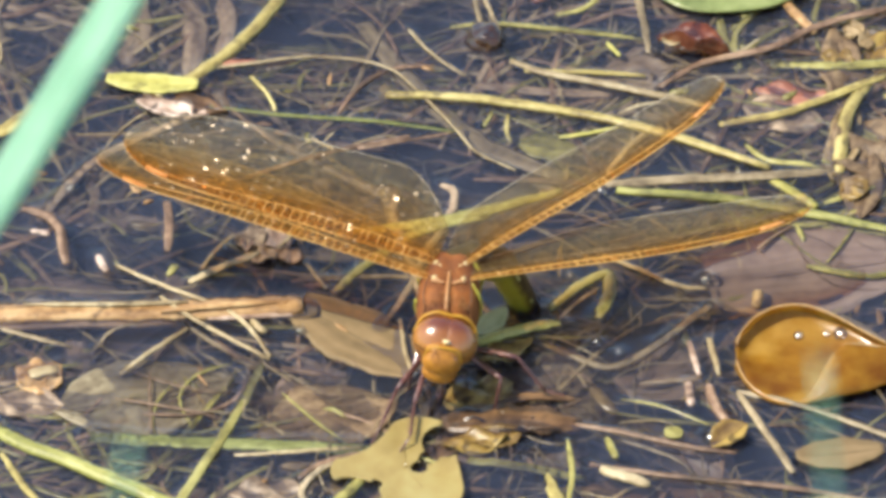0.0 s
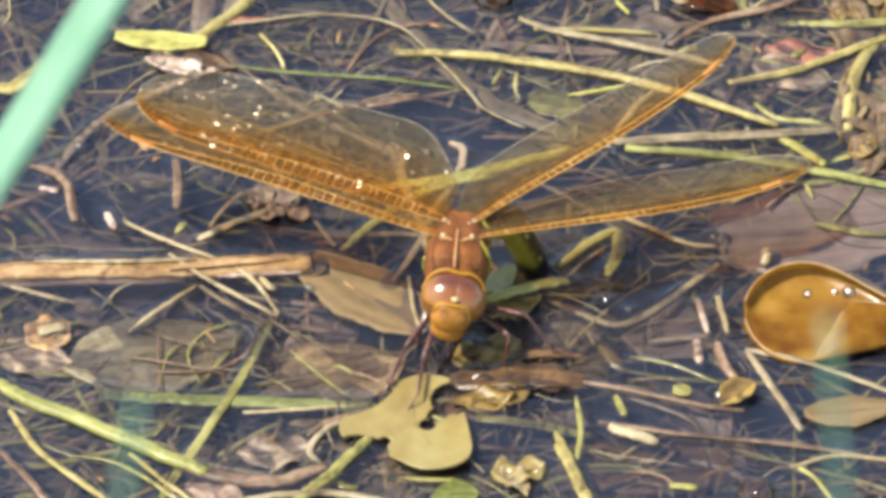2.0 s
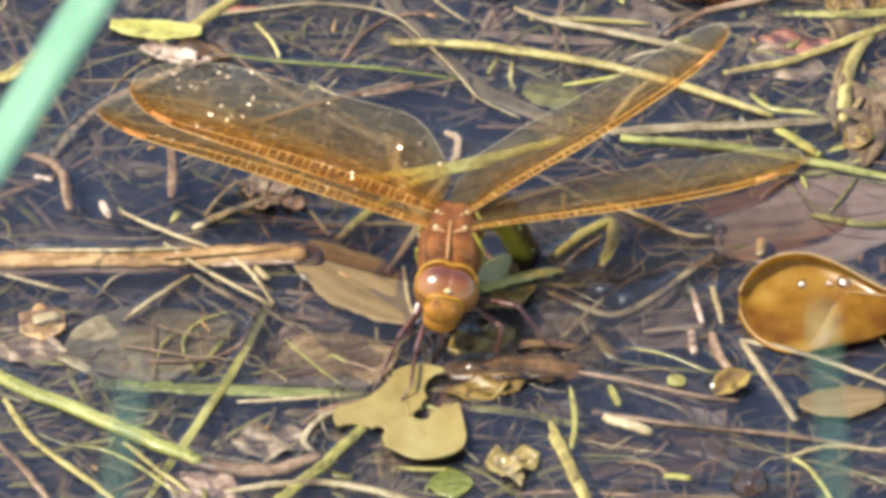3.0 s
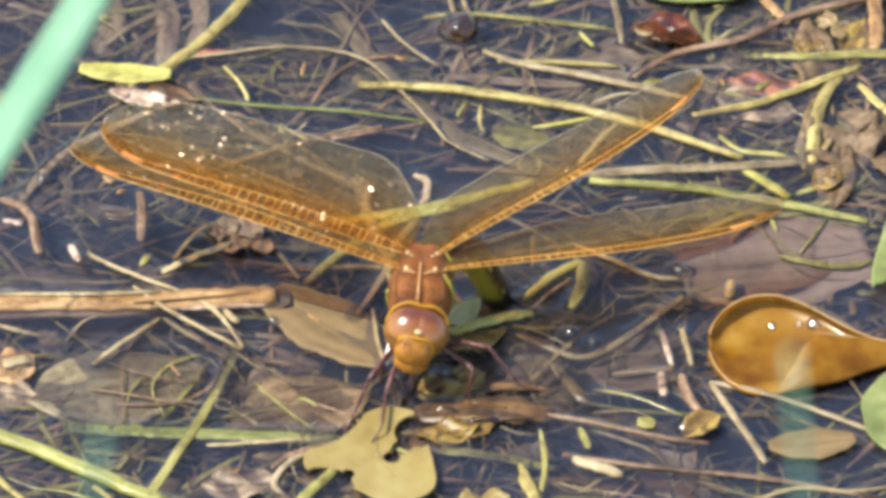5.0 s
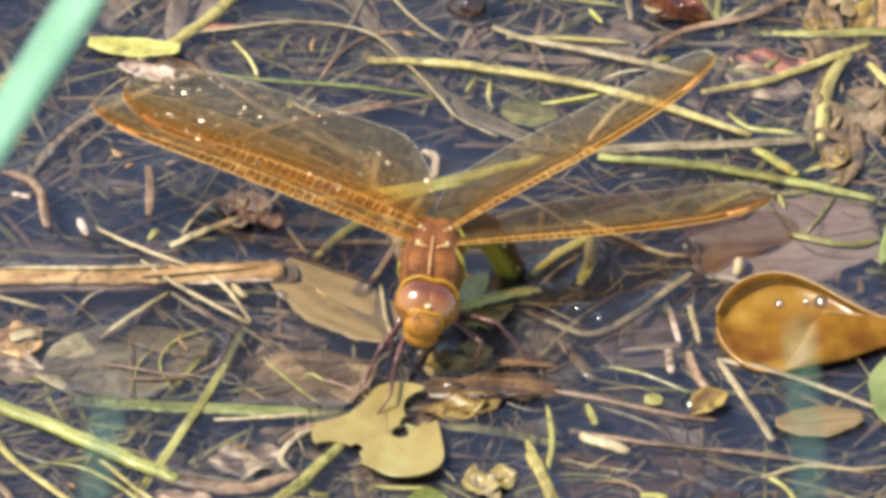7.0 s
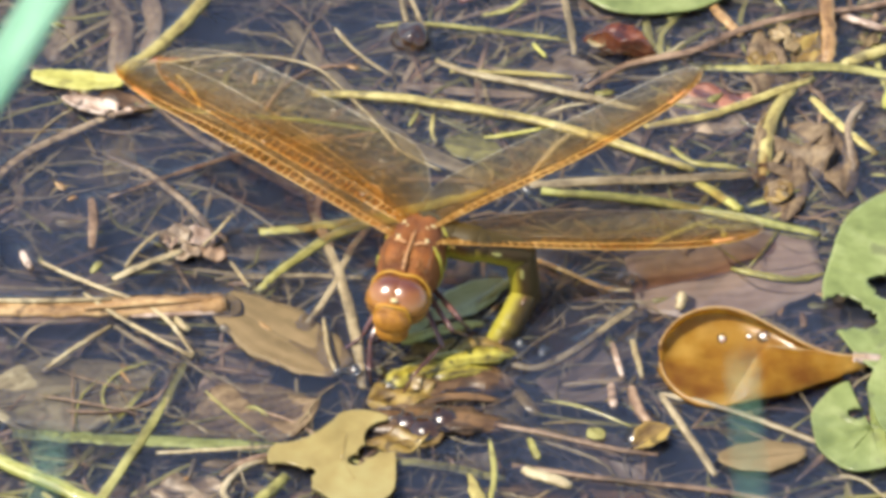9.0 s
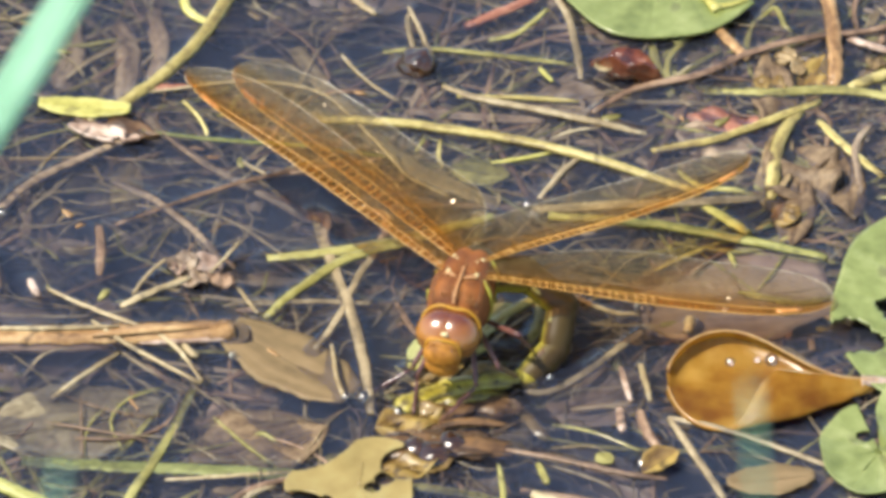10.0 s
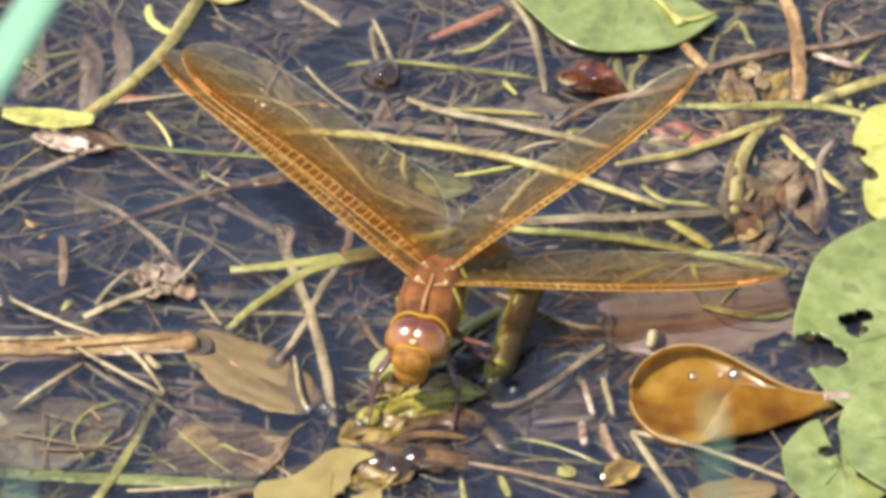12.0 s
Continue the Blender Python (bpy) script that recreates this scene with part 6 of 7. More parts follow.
def motions():
    """All that moves: the insect, her wings, legs and abdomen, and the stalk under her."""
    walk(fly, [
        (0.0, pose(0.00087, -0.02416, 0.01197, -4.0, -0.0, -4.0)),
        (0.5, pose(0.00085, -0.02423, 0.01197, -4.0, -0.0, -4.0)),
        (1.0, pose(0.00091, -0.02416, 0.01197, -4.0, -0.0, -4.0)),
        (1.5, pose(0.00091, -0.02422, 0.01197, -4.0, -0.0, -4.0)),
        (2.0, pose(0.00086, -0.02417, 0.01197, -4.0, -0.0, -4.0)),
        (2.5, pose(0.00066, -0.02457, 0.01197, -4.0, -0.0, -4.0)),
        (3.0, pose(0.00059, -0.02456, 0.01197, -4.0, -0.0, -4.0)),
        (5.0, pose(0.00073, -0.02422, 0.01197, -4.0, -0.0, -4.0)),
        (5.5, pose(0.00082, -0.02422, 0.01197, -4.0, -0.0, -4.0)),
        (6.0, pose(0.00081, -0.02457, 0.01197, -4.0, -0.0, -4.0)),
        (6.5, pose(0.00083, -0.02478, 0.01197, -4.0, 1.0, -4.1)),
        (6.7, pose(0.00076, -0.02476, 0.01197, -4.0, 1.0, -4.1)),
        (8.3, pose(0.00632, -0.01462, 0.01097, -4.0, -0.0, -14.0)),
        (8.5, pose(0.00637, -0.01476, 0.01097, -4.0, -0.0, -14.0)),
        (9.0, pose(0.00651, -0.01460, 0.01097, -4.0, -0.0, -14.0)),
        (9.5, pose(0.00736, -0.01473, 0.01097, -4.0, -0.0, -14.0)),
        (10.0, pose(0.01236, -0.01638, 0.01097, -4.0, -0.0, -14.0)),
        (10.5, pose(0.01276, -0.01665, 0.01097, -4.0, -0.0, -14.0)),
        (10.7, pose(0.00890, -0.01350, 0.01097, -4.0, -0.0, -14.0)),
        (11.0, pose(0.01023, -0.01398, 0.01097, -4.0, -0.0, -13.0)),
        (11.5, pose(0.01223, -0.01458, 0.01097, -4.0, -0.0, -14.0)),
        (12.0, pose(0.01322, -0.01523, 0.01097, -4.0, -0.0, -14.0)),
    ])
    walk(wings["WING_RF"], [
        (0.00, pose(-0.00220, -0.00100, 0.00320, 179.3, -6.4, 164.3)),
        (1.50, pose(-0.00220, -0.00100, 0.00320, 179.3, -6.5, 164.4)),
        (2.50, pose(-0.00220, -0.00100, 0.00320, 179.2, -5.8, 164.7)),
        (5.50, pose(-0.00220, -0.00100, 0.00320, 179.5, -6.2, 163.6)),
        (6.50, pose(-0.00220, -0.00100, 0.00320, 179.5, -6.2, 163.2)),
        (8.30, pose(-0.00220, -0.00100, 0.00320, -174.4, -4.8, 155.2)),
        (8.50, pose(-0.00220, -0.00100, 0.00320, -175.4, -6.1, 158.5)),
        (9.00, pose(-0.00220, -0.00100, 0.00320, -175.5, -6.5, 159.0)),
        (9.50, pose(-0.00220, -0.00100, 0.00320, -175.4, -6.9, 158.9)),
        (10.00, pose(-0.00220, -0.00100, 0.00320, -172.2, -10.2, 154.3)),
        (10.50, pose(-0.00220, -0.00100, 0.00320, -173.4, -9.7, 156.5)),
        (10.70, pose(-0.00220, -0.00100, 0.00320, -173.6, -4.1, 152.8)),
        (10.85, pose(-0.00220, -0.00100, 0.00320, -175.3, 2.2, 149.9)),
        (11.00, pose(-0.00220, -0.00100, 0.00320, -170.5, 3.9, 148.0)),
        (11.20, pose(-0.00220, -0.00100, 0.00320, -174.2, 1.3, 148.6)),
        (11.40, pose(-0.00220, -0.00100, 0.00320, -169.2, -2.2, 143.3)),
        (11.50, pose(-0.00220, -0.00100, 0.00320, -165.8, -2.1, 138.4)),
        (12.00, pose(-0.00220, -0.00100, 0.00320, -170.9, -15.7, 154.8)),
    ])
    walk(wings["WING_RH"], [
        (0.00, pose(-0.00220, 0.00250, 0.00340, 164.0, -6.6, 164.6)),
        (1.50, pose(-0.00220, 0.00250, 0.00340, 164.3, -6.1, 163.2)),
        (2.50, pose(-0.00220, 0.00250, 0.00340, 164.3, -6.1, 163.1)),
        (5.50, pose(-0.00220, 0.00250, 0.00340, 164.5, -6.4, 162.6)),
        (6.50, pose(-0.00220, 0.00250, 0.00340, 164.3, -6.2, 162.7)),
        (8.30, pose(-0.00220, 0.00250, 0.00340, 179.1, -2.9, 153.1)),
        (8.50, pose(-0.00220, 0.00250, 0.00340, 178.8, -4.0, 154.6)),
        (9.00, pose(-0.00220, 0.00250, 0.00340, 178.4, -4.4, 155.7)),
        (9.50, pose(-0.00220, 0.00250, 0.00340, 178.7, -5.4, 155.7)),
        (10.00, pose(-0.00220, 0.00250, 0.00340, -173.8, -7.6, 149.2)),
        (10.50, pose(-0.00220, 0.00250, 0.00340, -175.3, -7.6, 151.7)),
        (10.70, pose(-0.00220, 0.00250, 0.00340, -176.0, -4.6, 150.9)),
        (10.80, pose(-0.00220, 0.00250, 0.00340, -146.8, -17.2, 143.1)),
        (11.00, pose(-0.00220, 0.00250, 0.00340, -139.1, -17.8, 138.9)),
        (11.10, pose(-0.00220, 0.00250, 0.00340, -148.1, -18.4, 144.8)),
        (11.20, pose(-0.00220, 0.00250, 0.00340, -158.6, -11.9, 150.7)),
        (11.30, pose(-0.00220, 0.00250, 0.00340, -151.1, -23.2, 144.0)),
        (11.50, pose(-0.00220, 0.00250, 0.00340, -141.5, -22.4, 137.8)),
        (11.60, pose(-0.00220, 0.00250, 0.00340, -169.1, -17.6, 154.9)),
        (12.00, pose(-0.00220, 0.00250, 0.00340, -178.3, -16.5, 156.5)),
    ])
    walk(wings["WING_LF"], [
        (0.00, pose(0.00220, -0.00100, 0.00320, -7.3, -0.9, 20.1)),
        (1.50, pose(0.00220, -0.00100, 0.00320, -7.3, 1.8, 23.8)),
        (2.50, pose(0.00220, -0.00100, 0.00320, -7.3, 1.7, 23.7)),
        (5.50, pose(0.00220, -0.00100, 0.00320, -6.9, 1.2, 20.2)),
        (6.50, pose(0.00220, -0.00100, 0.00320, -7.1, 4.2, 25.8)),
        (8.30, pose(0.00220, -0.00100, 0.00320, -4.5, 11.5, 28.8)),
        (8.50, pose(0.00220, -0.00100, 0.00320, -4.8, 10.4, 28.9)),
        (9.00, pose(0.00220, -0.00100, 0.00320, -4.9, 10.1, 31.4)),
        (9.50, pose(0.00220, -0.00100, 0.00320, -5.0, 9.9, 30.4)),
        (10.00, pose(0.00220, -0.00100, 0.00320, 5.0, 10.6, 19.7)),
        (10.50, pose(0.00220, -0.00100, 0.00320, 3.1, 10.8, 20.8)),
        (10.70, pose(0.00220, -0.00100, 0.00320, -5.2, 9.2, 30.3)),
        (10.85, pose(0.00220, -0.00100, 0.00320, -10.4, 9.9, 36.7)),
        (11.00, pose(0.00220, -0.00100, 0.00320, -20.3, 10.0, 35.8)),
        (11.20, pose(0.00220, -0.00100, 0.00320, -20.8, 8.0, 34.5)),
        (11.50, pose(0.00220, -0.00100, 0.00320, -14.8, 10.6, 33.2)),
        (12.00, pose(0.00220, -0.00100, 0.00320, -5.3, 8.5, 28.9)),
    ])
    walk(wings["WING_LH"], [
        (0.00, pose(0.00220, 0.00250, 0.00340, -18.9, -14.0, 39.0)),
        (1.50, pose(0.00220, 0.00250, 0.00340, -18.7, -14.1, 38.5)),
        (2.50, pose(0.00220, 0.00250, 0.00340, -18.8, -15.3, 38.2)),
        (5.50, pose(0.00220, 0.00250, 0.00340, -18.0, -14.5, 36.8)),
        (6.50, pose(0.00220, 0.00250, 0.00340, -18.7, -15.2, 37.1)),
        (8.30, pose(0.00220, 0.00250, 0.00340, -19.8, -7.9, 47.0)),
        (8.50, pose(0.00220, 0.00250, 0.00340, -20.2, -8.7, 47.3)),
        (9.00, pose(0.00220, 0.00250, 0.00340, -20.7, -10.3, 47.4)),
        (9.50, pose(0.00220, 0.00250, 0.00340, -21.0, -10.5, 48.0)),
        (10.00, pose(0.00220, 0.00250, 0.00340, -16.9, 1.4, 47.4)),
        (10.50, pose(0.00220, 0.00250, 0.00340, -19.1, -1.6, 50.4)),
        (10.70, pose(0.00220, 0.00250, 0.00340, -22.2, -9.4, 51.4)),
        (10.80, pose(0.00220, 0.00250, 0.00340, -63.7, -11.8, 92.4)),
        (10.90, pose(0.00220, 0.00250, 0.00340, -77.3, -19.5, 102.0)),
        (11.00, pose(0.00220, 0.00250, 0.00340, -73.6, -16.0, 98.0)),
        (11.10, pose(0.00220, 0.00250, 0.00340, -65.1, -10.2, 93.6)),
        (11.20, pose(0.00220, 0.00250, 0.00340, -47.6, -6.2, 80.7)),
        (11.30, pose(0.00220, 0.00250, 0.00340, -73.1, -15.9, 101.1)),
        (11.50, pose(0.00220, 0.00250, 0.00340, -60.0, -15.3, 89.4)),
        (11.60, pose(0.00220, 0.00250, 0.00340, -33.3, -10.4, 66.6)),
        (12.00, pose(0.00220, 0.00250, 0.00340, -24.8, -18.2, 52.1)),
    ])
    walk(head, [(0.0, pose(0, -0.009, -0.0016, 0, 11, 0)), (6.7, pose(0, -0.009, -0.0016, 0, 11, 0)), (8.3, pose(0, -0.009, -0.0016, 0, 3, 0)), (12.0, pose(0, -0.009, -0.0016, 0, 3, 0))])
    walk(segments[0], [(0.0, pose(0.0000, 0.0055, 0.0006, -0.0, -4.0, 30.0)), (6.7, pose(0.0000, 0.0055, 0.0006, -0.0, -4.0, 30.0)), (8.3, pose(0.0000, 0.0055, 0.0006, 0.0, 1.4, -11.1)), (9.5, pose(0.0000, 0.0055, 0.0006, 0.0, 1.4, -11.1)), (10.0, pose(0.0000, 0.0055, 0.0006, 0.0, 7.0, -13.2)), (10.5, pose(0.0000, 0.0055, 0.0006, 0.0, 7.0, -13.2)), (10.8, pose(0.0000, 0.0055, 0.0006, 0.0, 1.4, -11.1)), (11.5, pose(0.0000, 0.0055, 0.0006, 0.0, -3.9, 32.2)), (12.0, pose(0.0000, 0.0055, 0.0006, 0.0, -3.9, 32.2))])
    walk(segments[1], [(0.0, pose(0.0030, 0.0073, 0.0008, -0.2, 27.2, 32.7)), (6.7, pose(0.0030, 0.0073, 0.0008, -0.2, 27.2, 32.7)), (8.3, pose(0.0035, 0.0048, 0.0005, 0.2, 3.0, -2.6)), (9.5, pose(0.0035, 0.0048, 0.0005, 0.2, 3.0, -2.6)), (10.0, pose(0.0034, 0.0047, 0.0002, 4.6, 11.5, 28.2)), (10.5, pose(0.0034, 0.0047, 0.0002, 4.6, 11.5, 28.2)), (10.8, pose(0.0035, 0.0048, 0.0005, 0.2, 3.0, -2.6)), (11.5, pose(0.0030, 0.0074, 0.0008, -0.2, -1.4, 34.9)), (12.0, pose(0.0030, 0.0074, 0.0008, -0.2, -1.4, 34.9))])
    walk(segments[2], [(0.0, pose(0.0065, 0.0095, -0.0012, 9.1, 61.9, 49.6)), (6.7, pose(0.0065, 0.0095, -0.0012, 9.1, 61.9, 49.6)), (8.3, pose(0.0080, 0.0046, 0.0003, 1.7, 19.9, 24.9)), (9.5, pose(0.0080, 0.0046, 0.0003, 1.7, 19.9, 24.9)), (10.0, pose(0.0073, 0.0068, -0.0007, -2.6, 35.3, -5.1)), (10.5, pose(0.0073, 0.0068, -0.0007, -2.6, 35.3, -5.1)), (10.8, pose(0.0080, 0.0046, 0.0003, 1.7, 19.9, 24.9)), (11.5, pose(0.0067, 0.0100, 0.0010, 0.8, 45.7, 4.5)), (12.0, pose(0.0067, 0.0100, 0.0010, 0.8, 45.7, 4.5))])
    walk(segments[3], [(0.0, pose(0.0085, 0.0118, -0.0070, 29.1, 55.3, 72.7)), (6.7, pose(0.0085, 0.0118, -0.0070, 29.1, 55.3, 72.7)), (8.3, pose(0.0136, 0.0072, -0.0020, -37.7, 77.5, -38.7)), (9.5, pose(0.0136, 0.0072, -0.0020, -37.7, 77.5, -38.7)), (10.0, pose(0.0127, 0.0063, -0.0045, -44.0, 44.6, -88.1)), (10.5, pose(0.0127, 0.0063, -0.0045, -44.0, 44.6, -88.1)), (10.8, pose(0.0136, 0.0072, -0.0020, -37.7, 77.5, -38.7)), (11.5, pose(0.0113, 0.0104, -0.0037, -62.0, 43.2, -104.0)), (12.0, pose(0.0113, 0.0104, -0.0037, -62.0, 43.2, -104.0))])
    walk(segments[4], [(0.0, pose(0.0095, 0.0152, -0.0122, 42.1, 48.2, 89.2)), (6.7, pose(0.0095, 0.0152, -0.0122, 42.1, 48.2, 89.2)), (8.3, pose(0.0147, 0.0064, -0.0081, -85.8, 23.6, -102.9)), (9.5, pose(0.0147, 0.0064, -0.0081, -85.8, 23.6, -102.9)), (10.0, pose(0.0128, 0.0019, -0.0089, -64.5, 33.2, -126.5)), (10.5, pose(0.0128, 0.0019, -0.0089, -64.5, 33.2, -126.5)), (10.8, pose(0.0147, 0.0064, -0.0081, -85.8, 23.6, -102.9)), (11.5, pose(0.0102, 0.0059, -0.0080, -58.7, 22.9, -94.3)), (12.0, pose(0.0102, 0.0059, -0.0080, -58.7, 22.9, -94.3))])
    walk(segments[5], [(0.0, pose(0.0096, 0.0192, -0.0167, 46.1, 47.5, 94.6)), (6.7, pose(0.0096, 0.0192, -0.0167, 46.1, 47.5, 94.6)), (8.3, pose(0.0134, 0.0010, -0.0105, -103.7, 48.6, -125.9)), (9.5, pose(0.0134, 0.0010, -0.0105, -103.7, 48.6, -125.9)), (10.0, pose(0.0098, -0.0022, -0.0122, -151.0, 44.1, 141.6)), (10.5, pose(0.0098, -0.0022, -0.0122, -151.0, 44.1, 141.6)), (10.8, pose(0.0134, 0.0010, -0.0105, -103.7, 48.6, -125.9)), (11.5, pose(0.0097, 0.0003, -0.0104, -126.1, 78.2, -149.6)), (12.0, pose(0.0097, 0.0003, -0.0104, -126.1, 78.2, -149.6))])
    walk(segments[6], [(0.0, pose(0.0093, 0.0232, -0.0210, 51.5, 58.4, 100.7)), (6.7, pose(0.0093, 0.0232, -0.0210, 51.5, 58.4, 100.7)), (8.3, pose(0.0112, -0.0021, -0.0148, -122.9, 66.5, -147.4)), (9.5, pose(0.0112, -0.0021, -0.0148, -122.9, 66.5, -147.4)), (10.0, pose(0.0066, 0.0004, -0.0162, 151.0, -44.1, -38.4)), (10.5, pose(0.0066, 0.0004, -0.0162, 151.0, -44.1, -38.4)), (10.8, pose(0.0112, -0.0021, -0.0148, -122.9, 66.5, -147.4)), (11.5, pose(0.0087, -0.0003, -0.0160, 126.1, -78.2, 30.4)), (12.0, pose(0.0087, -0.0003, -0.0160, 126.1, -78.2, 30.4))])
    walk(segments[7], [(0.0, pose(0.0087, 0.0260, -0.0256, 139.3, 78.9, -172.8)), (6.7, pose(0.0087, 0.0260, -0.0256, 139.3, 78.9, -172.8)), (8.3, pose(0.0094, -0.0033, -0.0198, 122.9, -66.5, 32.6)), (9.5, pose(0.0094, -0.0033, -0.0198, 122.9, -66.5, 32.6)), (10.0, pose(0.0098, -0.0022, -0.0122, -151.0, 44.1, 141.6)), (10.5, pose(0.0098, -0.0022, -0.0122, -151.0, 44.1, 141.6)), (10.8, pose(0.0094, -0.0033, -0.0198, 122.9, -66.5, 32.6)), (11.5, pose(0.0097, 0.0003, -0.0104, -87.6, 48.7, -104.8)), (12.0, pose(0.0097, 0.0003, -0.0104, -87.6, 48.7, -104.8))])
    walk(segments[8], [(0.0, pose(0.0078, 0.0259, -0.0303, -139.3, -78.9, 7.2)), (6.7, pose(0.0078, 0.0259, -0.0303, -139.3, -78.9, 7.2)), (8.3, pose(0.0112, -0.0021, -0.0148, -122.9, 66.5, -147.4)), (9.5, pose(0.0112, -0.0021, -0.0148, -122.9, 66.5, -147.4)), (10.0, pose(0.0071, -0.0000, -0.0155, 151.0, -44.1, -38.4)), (10.5, pose(0.0071, -0.0000, -0.0155, 151.0, -44.1, -38.4)), (10.8, pose(0.0112, -0.0021, -0.0148, -122.9, 66.5, -147.4)), (11.5, pose(0.0089, -0.0027, -0.0140, -132.2, 78.2, -149.6)), (12.0, pose(0.0089, -0.0027, -0.0140, -132.2, 78.2, -149.6))])
    walk(segments[9], [(0.0, pose(0.0087, 0.0260, -0.0256, 110.0, 78.8, 157.2)), (6.7, pose(0.0087, 0.0260, -0.0256, 110.0, 78.8, 157.2)), (8.3, pose(0.0098, -0.0030, -0.0185, 122.9, -66.5, 32.6)), (9.5, pose(0.0098, -0.0030, -0.0185, 122.9, -66.5, 32.6)), (10.0, pose(0.0098, -0.0022, -0.0122, -149.6, 44.5, 143.7)), (10.5, pose(0.0098, -0.0022, -0.0122, -149.6, 44.5, 143.7)), (10.8, pose(0.0098, -0.0030, -0.0185, 122.9, -66.5, 32.6)), (11.5, pose(0.0082, -0.0032, -0.0179, 132.2, -78.2, 30.4)), (12.0, pose(0.0082, -0.0032, -0.0179, 132.2, -78.2, 30.4))])
    walk(legs[0][0], [(0.0, pose(-0.0022, -0.0055, -0.0062, 0.0, 26.3, -103.9)), (2.5, pose(-0.0022, -0.0055, -0.0062, 0.0, 26.3, -103.9)), (6.7, pose(-0.0022, -0.0055, -0.0062, 0.0, 26.3, -103.9)), (8.3, pose(-0.0022, -0.0042, -0.0036, 0.0, 11.4, -99.9)), (9.5, pose(-0.0022, -0.0042, -0.0036, 0.0, 50.0, -105.1)), (10.5, pose(-0.0022, -0.0042, -0.0036, 0.0, 45.5, -118.0)), (12.0, pose(-0.0022, -0.0042, -0.0036, 0.0, 24.1, -112.7))])
    walk(legs[0][1], [(0.0, pose(-0.0039, -0.0125, -0.0097, 0.0, 7.6, -91.4)), (2.5, pose(-0.0039, -0.0125, -0.0097, 0.0, 7.6, -91.4)), (6.7, pose(-0.0039, -0.0125, -0.0097, 0.0, 7.6, -91.4)), (8.3, pose(-0.0035, -0.0119, -0.0052, 0.0, 5.1, -79.1)), (9.5, pose(-0.0035, -0.0092, -0.0097, 0.0, 7.9, -76.9)), (10.5, pose(-0.0048, -0.0092, -0.0093, 0.0, 15.9, -86.1)), (12.0, pose(-0.0050, -0.0109, -0.0069, 0.0, 21.9, -85.0))])
    walk(legs[0][2], [(0.0, pose(-0.0041, -0.0189, -0.0106, 0.0, 40.1, -128.5)), (2.5, pose(-0.0041, -0.0189, -0.0106, 0.0, 40.1, -128.5)), (6.7, pose(-0.0041, -0.0189, -0.0106, 0.0, 40.1, -128.5)), (7.5, pose(-0.0032, -0.0186, -0.0082, 13.9, 53.2, -178.6)), (8.3, pose(-0.0023, -0.0183, -0.0057, 0.0, 67.9, 108.9)), (9.5, pose(-0.0021, -0.0154, -0.0106, -0.0, 80.6, 54.7)), (10.5, pose(-0.0044, -0.0154, -0.0111, 0.0, 63.0, 105.0)), (12.0, pose(-0.0045, -0.0169, -0.0093, 0.0, 71.5, 114.1))])
    walk(legs[1][0], [(0.0, pose(-0.0026, -0.0040, -0.0066, 0.0, 15.2, -120.2)), (2.5, pose(-0.0026, -0.0040, -0.0066, 0.0, 15.2, -120.2)), (6.7, pose(-0.0026, -0.0040, -0.0066, 0.0, 15.2, -120.2)), (8.3, pose(-0.0026, -0.0026, -0.0038, 0.0, 44.4, -120.4)), (9.5, pose(-0.0026, -0.0026, -0.0038, 0.0, 46.1, -116.5)), (10.5, pose(-0.0026, -0.0026, -0.0038, 0.0, 42.7, -123.9)), (12.0, pose(-0.0026, -0.0026, -0.0038, 0.0, 41.8, -125.7))])
    walk(legs[1][1], [(0.0, pose(-0.0065, -0.0107, -0.0087, 0.0, 18.2, -106.4)), (2.5, pose(-0.0065, -0.0107, -0.0087, 0.0, 18.2, -106.4)), (6.7, pose(-0.0065, -0.0107, -0.0087, 0.0, 18.2, -106.4)), (8.3, pose(-0.0055, -0.0075, -0.0094, 0.0, -1.2, -78.2)), (9.5, pose(-0.0051, -0.0076, -0.0096, 0.0, 64.2, 123.8)), (10.5, pose(-0.0059, -0.0075, -0.0092, -0.0, -2.2, -89.7)), (12.0, pose(-0.0061, -0.0074, -0.0091, 0.0, -3.6, -83.6))])
    walk(legs[1][2], [(0.0, pose(-0.0082, -0.0166, -0.0107, 0.0, 40.0, -125.0)), (2.5, pose(-0.0082, -0.0166, -0.0107, 0.0, 40.0, -125.0)), (6.7, pose(-0.0082, -0.0166, -0.0107, 0.0, 40.0, -125.0)), (7.5, pose(-0.0062, -0.0152, -0.0100, 10.5, 50.9, -176.9)), (8.3, pose(-0.0042, -0.0139, -0.0093, 0.0, 62.7, 114.8)), (9.5, pose(-0.0066, -0.0052, -0.0154, 0.0, 59.6, 111.2)), (10.5, pose(-0.0058, -0.0140, -0.0090, 0.0, 51.7, 107.4)), (12.0, pose(-0.0054, -0.0139, -0.0087, 0.0, 59.5, 113.6))])
    walk(legs[2][0], [(0.0, pose(-0.0026, -0.0008, -0.0038, 0.0, 35.5, -108.8)), (2.5, pose(-0.0026, -0.0008, -0.0038, 0.0, 35.5, -108.8)), (6.7, pose(-0.0026, -0.0008, -0.0038, 0.0, 35.5, -108.8)), (8.3, pose(-0.0026, -0.0008, -0.0038, 0.0, 25.5, -89.0)), (9.5, pose(-0.0026, -0.0008, -0.0038, 0.0, 51.3, -99.7)), (10.5, pose(-0.0026, -0.0008, -0.0038, 0.0, 47.7, -112.6)), (12.0, pose(-0.0026, -0.0008, -0.0038, 0.0, 23.9, -94.3))])
